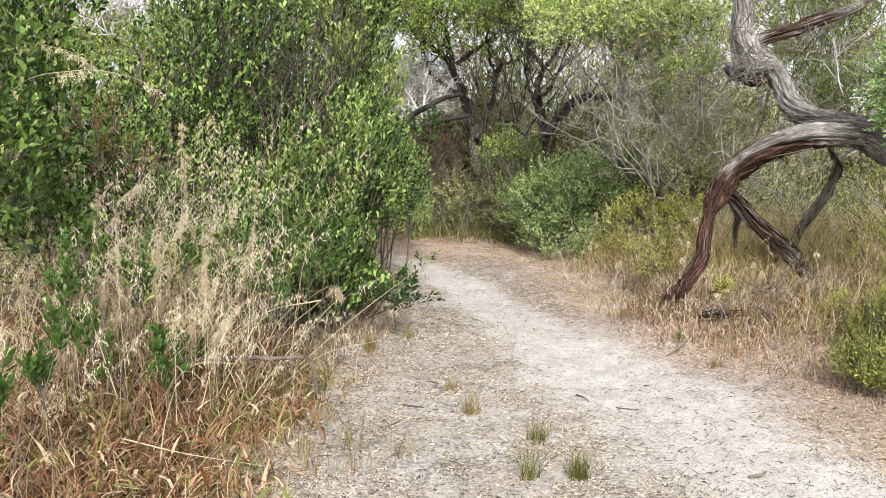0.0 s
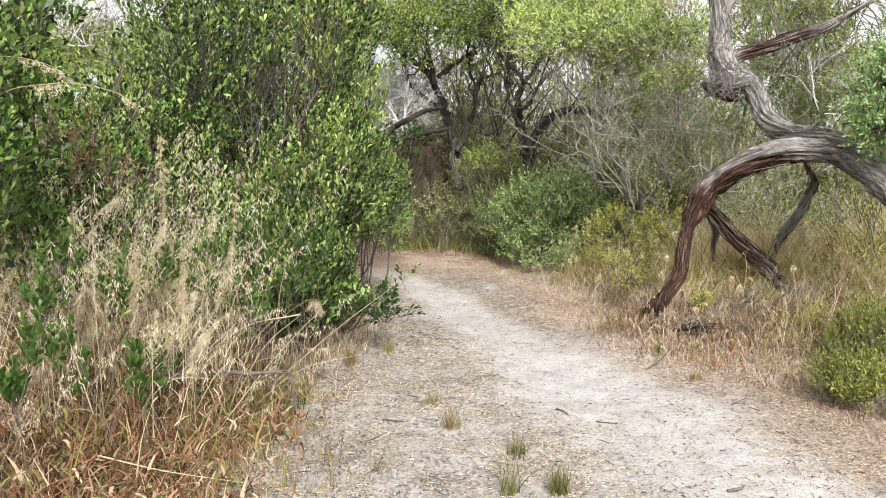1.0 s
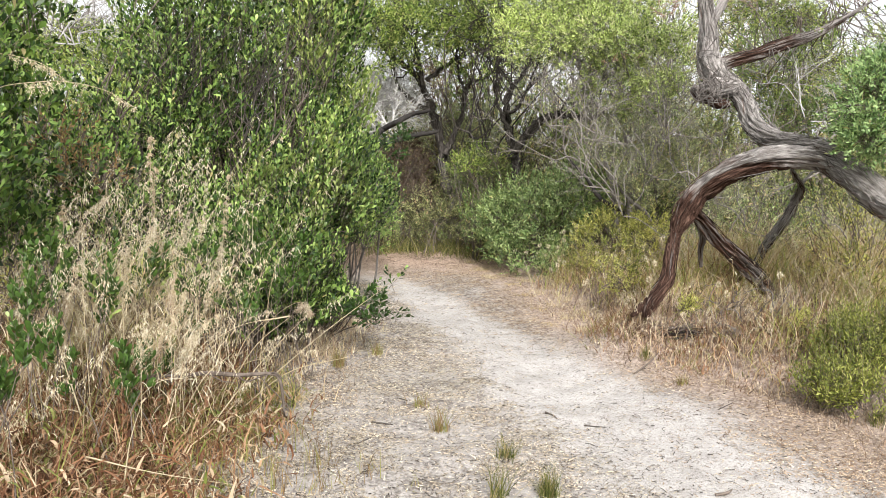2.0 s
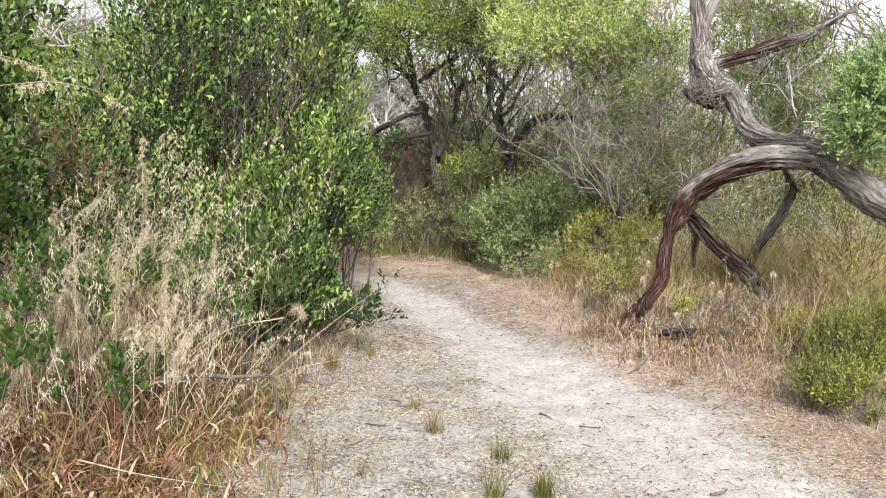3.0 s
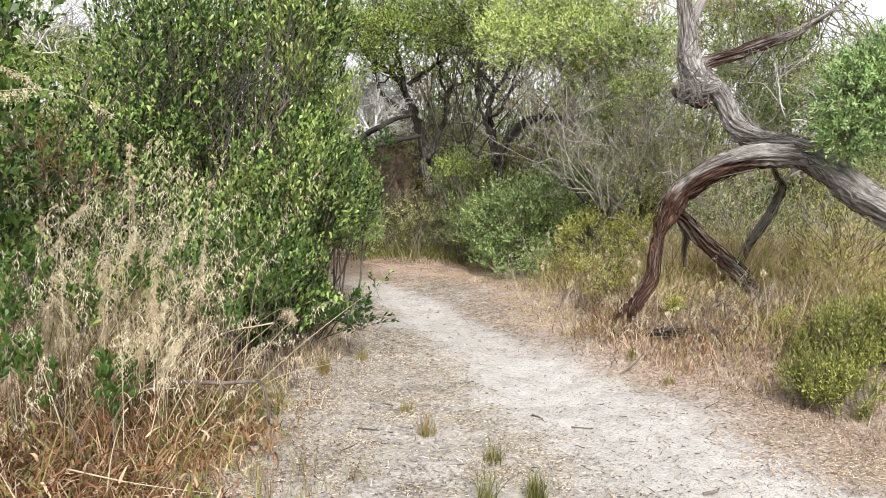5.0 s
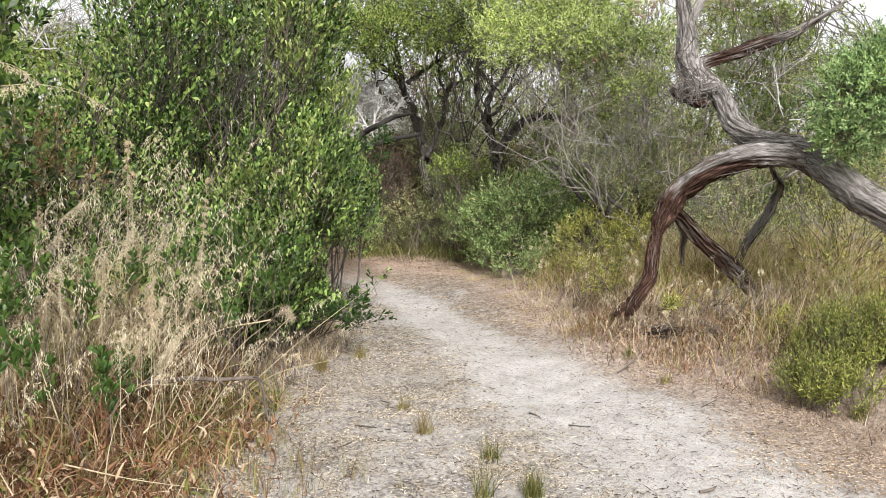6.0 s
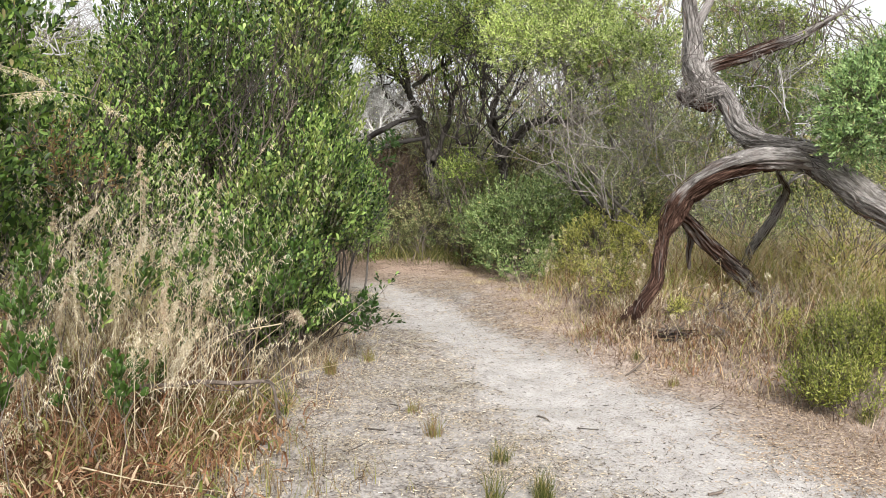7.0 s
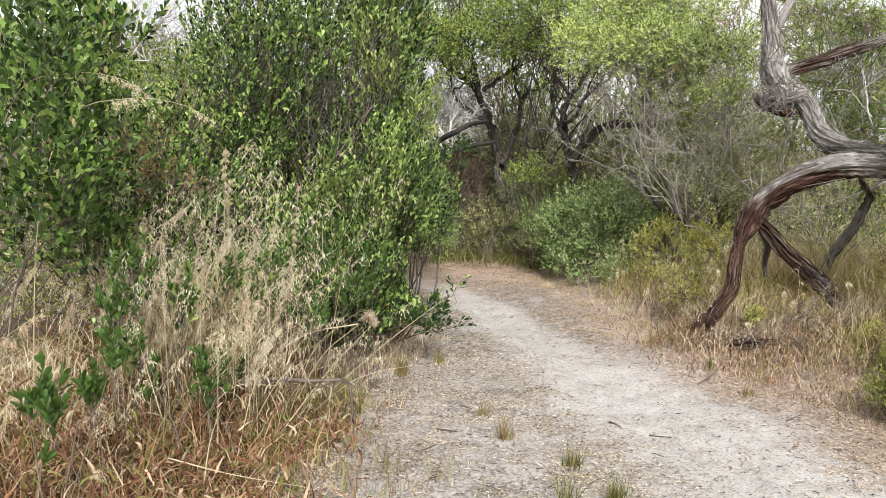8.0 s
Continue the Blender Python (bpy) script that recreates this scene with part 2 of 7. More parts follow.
def bark_material():
    """Stringy bark: long fibres, weathered grey over red-brown."""
    m, n, l, p = nodes_of("stringy_bark")
    fib = n.new("ShaderNodeAttribute")
    fib.attribute_name = "fibre"
    red = n.new("ShaderNodeAttribute")
    red.attribute_name = "bare"
    fine = n.new("ShaderNodeTexNoise")
    fine.inputs["Scale"].default_value, fine.inputs["Detail"].default_value, fine.inputs["Roughness"].default_value = 9, 6, 0.7
    l.new(fib.outputs["Vector"], fine.inputs["Vector"])
    broad = n.new("ShaderNodeTexNoise")
    broad.inputs["Scale"].default_value, broad.inputs["Detail"].default_value = 2.2, 3
    l.new(fib.outputs["Vector"], broad.inputs["Vector"])
    grey = ramp(n, [(0.33, (0.06, 0.053, 0.048)), (0.46, (0.27, 0.247, 0.226)), (0.66, (0.52, 0.49, 0.455))])
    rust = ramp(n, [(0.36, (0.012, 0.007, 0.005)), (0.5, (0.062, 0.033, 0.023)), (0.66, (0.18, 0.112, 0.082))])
    l.new(fine.outputs["Fac"], grey.inputs["Fac"])
    l.new(fine.outputs["Fac"], rust.inputs["Fac"])
    add = n.new("ShaderNodeMath")
    add.operation = "ADD"
    l.new(red.outputs["Fac"], add.inputs[0])
    l.new(broad.outputs["Fac"], add.inputs[1])
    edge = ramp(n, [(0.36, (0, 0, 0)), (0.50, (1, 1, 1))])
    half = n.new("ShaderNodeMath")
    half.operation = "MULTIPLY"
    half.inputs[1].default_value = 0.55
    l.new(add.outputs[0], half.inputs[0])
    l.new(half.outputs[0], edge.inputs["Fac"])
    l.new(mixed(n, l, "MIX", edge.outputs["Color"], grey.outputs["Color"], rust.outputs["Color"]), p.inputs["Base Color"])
    p.inputs["Roughness"].default_value = 0.9
    p.inputs["Specular IOR Level"].default_value = 0.1
    bump = n.new("ShaderNodeBump")
    bump.inputs["Strength"].default_value, bump.inputs["Distance"].default_value = 1.0, 0.02
    l.new(fine.outputs["Fac"], bump.inputs["Height"])
    l.new(bump.outputs[0], p.inputs["Normal"])
    return m


BARK = bark_material()
STRIP_GREY = twig_material("grey_bark_ribbon", [(0.0, (0.07, 0.062, 0.055)), (0.5, (0.19, 0.174, 0.158)), (1.0, (0.36, 0.34, 0.315))], 60)
STRIP_RED = twig_material("red_bark_ribbon", [(0.0, (0.016, 0.01, 0.008)), (0.5, (0.058, 0.032, 0.023)), (1.0, (0.16, 0.10, 0.075))], 60)


def ground_material():
    m, n, l, p = nodes_of("sandy_ground")
    track = n.new("ShaderNodeAttribute")
    track.attribute_name = "track"
    rusty = n.new("ShaderNodeAttribute")
    rusty.attribute_name = "rusty"
    grain = noise_node(n, l, 180, 5, rough=0.75)
    flecks = noise_node(n, l, 42, 5, rough=0.75)
    patch = noise_node(n, l, 2.6, 4)
    sand = ramp(n, [(0.3, (0.18, 0.167, 0.155)), (0.44, (0.38, 0.36, 0.335)), (0.64, (0.54, 0.52, 0.49))])
    l.new(grain.outputs["Fac"], sand.inputs["Fac"])
    bits = noise_node(n, l, 75, 4, rough=0.8)
    bit_dark = ramp(n, [(0.36, (0.42, 0.4, 0.38)), (0.46, (1, 1, 1))])
    l.new(bits.outputs["Fac"], bit_dark.inputs["Fac"])
    scuffs = noise_node(n, l, 9, 4, rough=0.7)
    scuffed = ramp(n, [(0.36, (0.86, 0.85, 0.84)), (0.56, (1.04, 1.04, 1.04))])
    l.new(scuffs.outputs["Fac"], scuffed.inputs["Fac"])
    speckled = mixed(n, l, "MULTIPLY", 1.0, mixed(n, l, "MULTIPLY", 1.0, sand.outputs["Color"], bit_dark.outputs["Color"]), scuffed.outputs["Color"])
    dirt = ramp(n, [(0.34, (0.075, 0.063, 0.055)), (0.47, (0.22, 0.198, 0.176)), (0.61, (0.42, 0.39, 0.356))])
    beds = noise_node(n, l, 5.5, 5, rough=0.7)
    heap = n.new("ShaderNodeMath")
    heap.operation = "MULTIPLY_ADD"
    heap.inputs[1].default_value, heap.inputs[2].default_value = 0.55, -0.26
    l.new(beds.outputs["Fac"], heap.inputs[0])
    blend = n.new("ShaderNodeMath")
    blend.operation = "ADD"
    l.new(flecks.outputs["Fac"], blend.inputs[0])
    l.new(heap.outputs[0], blend.inputs[1])
    l.new(blend.outputs[0], dirt.inputs["Fac"])
    red = ramp(n, [(0.35, (0.20, 0.13, 0.095)), (0.62, (0.54, 0.41, 0.32))])
    l.new(flecks.outputs["Fac"], red.inputs["Fac"])
    spread = n.new("ShaderNodeMath")
    spread.operation = "ADD"
    l.new(track.outputs["Fac"], spread.inputs[0])
    wob = n.new("ShaderNodeMath")
    wob.operation = "MULTIPLY_ADD"
    wob.inputs[1].default_value, wob.inputs[2].default_value = 2.0, -1.0
    l.new(patch.outputs["Fac"], wob.inputs[0])
    l.new(wob.outputs[0], spread.inputs[1])
    base = mixed(n, l, "MIX", spread.outputs[0], dirt.outputs["Color"], speckled)
    n_clamp = base.node
    n_clamp.clamp_factor = True
    base = mixed(n, l, "MIX", rusty.outputs["Fac"], base, red.outputs["Color"])
    humus = n.new("ShaderNodeAttribute")
    humus.attribute_name = "humus"
    soil = ramp(n, [(0.35, (0.045, 0.035, 0.026)), (0.65, (0.2, 0.15, 0.1))])
    l.new(flecks.outputs["Fac"], soil.inputs["Fac"])
    base = mixed(n, l, "MIX", humus.outputs["Fac"], base, soil.outputs["Color"])
    l.new(base, p.inputs["Base Color"])
    p.inputs["Roughness"].default_value = 0.95
    p.inputs["Specular IOR Level"].default_value = 0.1
    bump = n.new("ShaderNodeBump")
    bump.inputs["Strength"].default_value, bump.inputs["Distance"].default_value = 0.8, 0.012
    l.new(flecks.outputs["Fac"], bump.inputs["Height"])
    fine = n.new("ShaderNodeBump")
    fine.inputs["Strength"].default_value, fine.inputs["Distance"].default_value = 0.5, 0.003
    l.new(grain.outputs["Fac"], fine.inputs["Height"])
    l.new(bump.outputs[0], fine.inputs["Normal"])
    l.new(fine.outputs[0], p.inputs["Normal"])
    return m


# ---- the ground ----
TRACK_Y = [-60.0, -12.0, -6.0, -3.0, 0.0, 2.0, 3.2, 3.61, 4.45, 5.46, 6.55, 7.27, 8.2, 9.3, 10.0, 12.0, 400]
TRACK_X = [20.0, 9.0, 6.5, 4.6, 2.9, 1.9, 1.2, 1.02, 0.70, 0.35, -0.04, -0.27, -0.7, -1.6, -2.6, -6.0, -6.0]
TRACK_W = [0.45, 0.45, 0.45, 0.45, 0.45, 0.45, 0.42, 0.40, 0.38, 0.33, 0.26, 0.22, 0.2, 0.2, 0.2, 0.2, 0.2]
BANK_Y = [-60.0, -12.0, -6.0, -3.0, 0.0, 3.0, 4.45, 4.7, 5.2, 5.8, 6.95, 8.5, 10.0, 14.0]
BANK_X = [22.0, 11.0, 8.2, 6.2, 4.2, 2.5, 1.93, 1.66, 1.43, 1.23, 1.02, 0.68, 0.3, -1.0]


def ground_z(x, y):
    x, y = np.asarray(x, float), np.asarray(y, float)
    p = np.stack([x, y, 0 * x], -1).reshape(-1, 3)
    far = np.hypot(x, y - 5)
    off = np.abs(x - np.interp(y, TRACK_Y, TRACK_X))
    z = 0.05 * (fbm(p * 0.9, 3).reshape(x.shape) - 0.5) + (0.036 * (fbm(p * 5, 5).reshape(x.shape) - 0.5) + 0.016 * (fbm(p * 11, 6).reshape(x.shape) - 0.5)) * smooth(12, 9, y)
    z -= 0.03 * np.exp(-((off / 0.45) ** 2))
    b = x - np.interp(y, BANK_Y, BANK_X)
    z += (0.20 * smooth(-0.05, 0.35, b) + 0.14 * smooth(0.2, 1.6, b)) * smooth(11, 7, y)
    z += 0.24 * np.exp(-(((x - 1.28) / 0.34) ** 2) - ((y - 5.5) / 0.34) ** 2) + 0.05 * np.exp(-(((x - 1.75) / 0.4) ** 2) - ((y - 5.15) / 0.3) ** 2)
    z += 0.16 * smooth(-0.9, -2.2, x) * smooth(8, 5, y)
    z += 1.2 * smooth(14, 60, far) * (fbm(p * 0.05, 9).reshape(x.shape))
    return z


def spaced(a, b, step, reach, grow=1.16):
    mid = list(np.arange(a, b, step))
    lo, hi, s = [a - step], [b], step
    while hi[-1] < reach:
        s *= grow
        hi.append(hi[-1] + s)
        lo.append(lo[-1] - s)
    return np.array(lo[::-1] + mid + hi)


def ground():
    xs, ys = spaced(-2.2, 2.8, 0.052, 600), spaced(-0.5, 10.0, 0.054, 600)
    X, Y = np.meshgrid(xs, ys)
    Z = ground_z(X, Y)
    v = np.stack([X, Y, Z], -1).reshape(-1, 3)
    ny, nx = X.shape
    i, j = np.meshgrid(np.arange(ny - 1), np.arange(nx - 1), indexing="ij")
    q = np.stack([i * nx + j, i * nx + j + 1, (i + 1) * nx + j + 1, (i + 1) * nx + j], -1).reshape(-1, 4)
    bag = Bag()
    bag.add(v, [q])
    x, y = v[:, 0], v[:, 1]
    off = np.abs(x - np.interp(y, TRACK_Y, TRACK_X)) / np.interp(y, TRACK_Y, TRACK_W)
    track = 1.15 * smooth(1.7, 0.6, off)
    near_sand = smooth(-0.9, -0.3, x) * smooth(5.6, 4.4, y) * smooth(-2.5, 0.5, y)
    track = np.clip(track + 0.35 * near_sand, 0, 1.2)
    rusty = smooth(7.6, 9.4, y) * smooth(14, 11, y) * smooth(1.5, 0.3, x) * 1.0 + smooth(-0.75, -0.25, x - np.interp(y, BANK_Y, BANK_X)) * smooth(9.0, 7.5, y) * smooth(-3, 0, y) * 0.6
    humus = np.maximum(smooth(0.05, 0.5, x - np.interp(y, BANK_Y, BANK_X)), smooth(-1.0, -1.5, x + 0.5 * np.sin(y * 1.3) * smooth(2.0, 0.5, y)))
    humus = np.maximum(np.maximum(humus, smooth(10.2, 11.0, y)), smooth(-1.0, -2.5, y) * smooth(0.5, 1.6, np.abs(x - np.interp(y, TRACK_Y, TRACK_X))))
    humus = np.maximum(humus, 0.3 * smooth(-0.75, -0.25, x - np.interp(y, BANK_Y, BANK_X)) * smooth(5.5, 4.2, y))
    me = bag.mesh("ground", attributes=(("track", "FLOAT", track), ("rusty", "FLOAT", np.clip(rusty, 0, 1)), ("humus", "FLOAT", humus)))
    me.materials.append(ground_material())
    tagged(new("ground", me), "pale sandy ground with a worn white foot track", "ground", kind="structure")


ground()


# ---- plant builders ----
LEAF_BROAD = (np.array([[0, 0, 0], [0.38, 0.36, 0.05], [0.76, 0.46, 0.03], [1.0, 0, -0.1], [0.76, -0.46, 0.03], [0.38, -0.36, 0.05]]), (np.array([[1, 5, 4, 2]]), np.array([[0, 5, 1], [2, 4, 3]])))


def round_leaf():
    """A spoon-shaped leaf with a midrib."""
    t = [0.0, 0.15, 0.35, 0.58, 0.8, 0.94, 1.0]
    w = [0.03, 0.13, 0.32, 0.48, 0.46, 0.24, 0.0]
    rib = [[a, 0, -0.05 * a * a] for a in t]
    left = [[a, b, -0.05 * a * a + 0.05 * b] for a, b in zip(t[1:6], w[1:6])]
    right = [[a, -b, -0.05 * a * a + 0.05 * b] for a, b in zip(t[1:6], w[1:6])]
    quads = [[i, i + 1, 7 + i, 7 + i - 1] for i in range(1, 5)] + [[i, 12 + i - 1, 12 + i, i + 1] for i in range(1, 5)]
    tris = [[0, 1, 7], [0, 12, 1], [5, 6, 11], [5, 16, 6]]
    return np.array(rib + left + right), (np.array(quads), np.array(tris))


LEAF_ROUND = round_leaf()
SLIVER = (np.array([[0, 0.5, 0], [0, -0.5, 0], [1.0, 0.1, 0.02]]), (np.array([[0, 1, 2]]),))
LEAF_LANCE = (np.array([[0, 0, 0], [0.45, 0.5, 0.06], [1.0, 0, -0.12], [0.45, -0.5, 0.06]]), (np.array([[0, 2, 1], [0, 3, 2]]),))


def add_leaves(bag, shape, pos, way, face, length, width):
    """Leaves at pos, pointing along way, with their upper side towards face."""
    tv, tf = shape
    way = unit(way)
    side = unit(np.cross(face, way))
    up = np.cross(way, side)
    n, k = len(pos), len(tv)
    v = pos[:, None] + way[:, None] * (tv[None, :, 0, None] * length[:, None, None]) + side[:, None] * (tv[None, :, 1, None] * width[:, None, None]) + up[:, None] * (tv[None, :, 2, None] * length[:, None, None])
    at = (np.arange(n) * k)[:, None, None]
    bag.add(v, [(f[None] + at).reshape(-1, f.shape[1]) for f in tf])


def add_sprays(rng, leaves, twigs, tips, ways, size, count, leaf, wide, shape=LEAF_BROAD, spread=0.85, thin=0.002):
    """A short twig at each tip, with leaves set round it in a spiral."""
    n = len(tips)
    if not n:
        return
    ways = unit(ways)
    a, b = across(ways)
    size = size * rng.uniform(0.6, 1.3, n)
    for k in range(count):
        t = (k + rng.uniform(0, 1, n)) / count
        th = k * 2.4 + rng.uniform(-0.5, 0.5, n)
        out = np.cos(th)[:, None] * a + np.sin(th)[:, None] * b
        lean = (spread * (1.15 - 0.75 * t) * rng.uniform(0.7, 1.3, n))[:, None]
        way = unit(ways + out * lean * 1.3 + [0, 0, 0.12] + rng.normal(0, 0.12, (n, 3)))
        pos = tips + ways * (size * (t - 0.15))[:, None]
        ln = leaf * rng.uniform(0.55, 1.2, n) * (1 - 0.35 * t**3)
        face = unit(ways * 0.9 - out * 0.15 + rng.normal(0, 0.3, (n, 3)))
        if isinstance(leaves, tuple):
            single_leaves(leaves[0], leaves[1], pos, way, face, ln)
        else:
            add_leaves(leaves, shape, pos, way, face, ln, ln * wide * rng.uniform(0.8, 1.25, n))
    if twigs is not None:
        c = np.array([0, 2.094, 4.189])
        ring = np.cos(c)[None, :, None] * a[:, None] + np.sin(c)[None, :, None] * b[:, None]
        low = tips[:, None] - ways[:, None] * (size * 0.6)[:, None, None] + ring * thin
        high = tips[:, None] + ways[:, None] * (size * 0.9)[:, None, None] + ring * thin * 0.4
        v = np.concatenate([low, high], 1)
        at = (np.arange(n) * 6)[:, None, None]
        q = np.array([[0, 1, 4, 3], [1, 2, 5, 4], [2, 0, 3, 5]])
        twigs.add(v, [(q[None] + at).reshape(-1, 4)])


def in_lobes(rng, lobes, n, shell=0.45, gaps=0.42, grain=2.6, seed=0):
    """Random places in a crown made of lobes (centre, radii), more of them near its skin, with gaps; and the way out of the crown there."""
    vol = np.array([np.prod(r) ** 0.75 for _, r in lobes])
    pick = rng.choice(len(lobes), n, p=vol / vol.sum())
    c = np.array([c for c, _ in lobes], float)[pick]
    r = np.array([r for _, r in lobes], float)[pick]
    d = unit(rng.normal(0, 1, (n, 3)))
    k = shell + (1.05 - shell) * rng.uniform(0, 1, n) ** 0.6
    p = c + d * r * k[:, None]
    keep = (fbm(p * grain, 20 + seed) > gaps) & (p[:, 2] > ground_z(p[:, 0], p[:, 1]) + 0.03)
    return p[keep], unit(d[keep] / r[keep])


def stem_tube(rng, base, tip, thick, sides=5, spread=0.12, bow=0.25, steps=8):
    """A bent stem from near the base to a tip."""
    root = np.array([base[0] + rng.normal(0, spread), base[1] + rng.normal(0, spread), 0.0])
    root[2] = float(ground_z(root[0], root[1])) - 0.03
    span = np.linalg.norm(tip - root)
    mid = root * 0.5 + tip * 0.5 + rng.normal(0, bow * 0.25, 3) * span + [0, 0, 0.12 * span]
    pts = curve_points([root, root * 0.75 + mid * 0.25 + rng.normal(0, 0.03, 3) * span, mid, tip], steps)
    pts[1:-1] += rng.normal(0, 0.008, (steps - 2, 3)) * span
    r = thick * rng.uniform(0.6, 1.1)
    bag = Bag()
    bag.tube(pts, np.linspace(r, r * 0.3, steps), sides)
    return bag


def one_leaf(shape, material, wide):
    """The mesh of a single leaf, one metre long, for leaves that are parts of their own."""
    bag = Bag()
    v = shape[0].copy()
    v[:, 1] *= wide
    bag.add(v, list(shape[1]))
    me = bag.mesh("leaf")
    me.materials.append(material)
    return me


def single_leaves(parent, mesh, pos, way, face, length):
    way = unit(way)
    side = unit(np.cross(face, way))
    up = np.cross(way, side)
    o = np.array(parent.matrix_basis.translation)
    for p, w, s, u, ln in zip(pos - o, way, side, up, length):
        ob = new("leaf", mesh)
        ob.parent = parent
        ob.matrix_basis = Matrix([[w[i] * ln, s[i] * ln, u[i] * ln, p[i]] for i in range(3)] + [[0, 0, 0, 1]])


def shrub(name, base, lobes, label, leaf_mat, sprays=1500, size=0.12, count=9, leaf=0.05, wide=0.4, shape=LEAF_BROAD, stems=14, thick=0.012, up=0.7, seed=1, stem_mat=None, gaps=0.42, shell=0.45, grain=2.6, category="shrub", group="", lean=(0, 0, 0), thin=0.0015, singles=0, bald=None, spread=0.85):
    """A shrub: its stems, fine twigs and leaves. singles: how many leaves nearest to the track are parts of their own. bald: a lobe that has lost its leaves."""
    rng = np.random.RandomState(seed)
    z = float(ground_z(base[0], base[1]))
    ob = thing(name, (base[0], base[1], z), label, category, group)
    p, out = in_lobes(rng, lobes, sprays, shell, gaps, grain, seed)
    if bald is not None:
        q = (p - np.asarray(bald[0])) / np.asarray(bald[1])
        keep = ((q**2).sum(1) > 1) | (rng.rand(len(p)) < 0.3)
        p, out = p[keep], out[keep]
    leaves, twigs = Bag(), Bag()
    ways = unit(out * 0.8 + [0, 0, up] + np.asarray(lean) + rng.normal(0, 0.3, out.shape))
    if singles:
        order = np.argsort(p[:, 1] - 0.3 * p[:, 0])
        k = max(1, singles // count)
        near, rest = order[:k], order[k:]
        add_sprays(rng, (ob, one_leaf(shape, leaf_mat, wide)), twigs, p[near], ways[near], size, count, leaf, wide, shape, spread, thin)
        p2, w2 = p[rest], ways[rest]
    else:
        p2, w2 = p, ways
    add_sprays(rng, leaves, twigs, p2, w2, size, count, leaf, wide, shape, spread, thin)
    for n, tip in enumerate(p[rng.choice(len(p), min(stems, len(p)), replace=False)]):
        b = stem_tube(rng, base, tip, thick)
        if n < 40:
            part("stem", b, stem_mat or STEM, ob)
        else:
            twigs.add(np.concatenate(b.v), b.f)
    if len(p2):
        part("foliage", leaves, leaf_mat, ob, kind="stuff")
    part("brushwood", twigs, stem_mat or STEM, ob, kind="stuff")
    return ob


def add_blades(rng, bag, base, height, lean, width, droop=0.5, segments=4, azimuth=None):
    """Grass blades: tapered strips that bend over."""
    n = len(base)
    az = rng.uniform(0, 2 * np.pi, n) if azimuth is None else azimuth + rng.normal(0, 0.5, n)
    flat = np.stack([np.cos(az), np.sin(az), 0 * az], -1)
    side = np.stack([-np.sin(az), np.cos(az), 0 * az], -1)
    turn = rng.uniform(0, np.pi, n)[:, None]
    side = side * np.cos(turn) + flat * np.sin(turn)
    t = np.linspace(0, 1, segments + 1)
    ang = lean[:, None] + (droop * rng.uniform(0.3, 1.6, n))[:, None] * t[None] ** 1.4
    step = height[:, None] / segments
    dx = np.concatenate([np.zeros((n, 1)), np.cumsum(np.sin(ang[:, :-1]) * step, 1)], 1)
    dz = np.concatenate([np.zeros((n, 1)), np.cumsum(np.cos(ang[:, :-1]) * step, 1)], 1)
    mid = base[:, None] + flat[:, None] * dx[..., None] + np.array([0, 0, 1.0]) * dz[..., None]
    mid = mid + rng.normal(0, 1, mid.shape) * (0.028 * height)[:, None, None] * t[None, :, None]
    w = width[:, None] * (1 - 0.85 * t[None] ** 1.5) * 0.5
    v = np.stack([mid - side[:, None] * w[..., None], mid + side[:, None] * w[..., None]], 2).reshape(n, -1, 3)
    k = 2 * (segments + 1)
    q = np.array([[2 * s, 2 * s + 1, 2 * s + 3, 2 * s + 2] for s in range(segments)])
    bag.add(v, [(q[None] + (np.arange(n) * k)[:, None, None]).reshape(-1, 4)])
    return mid


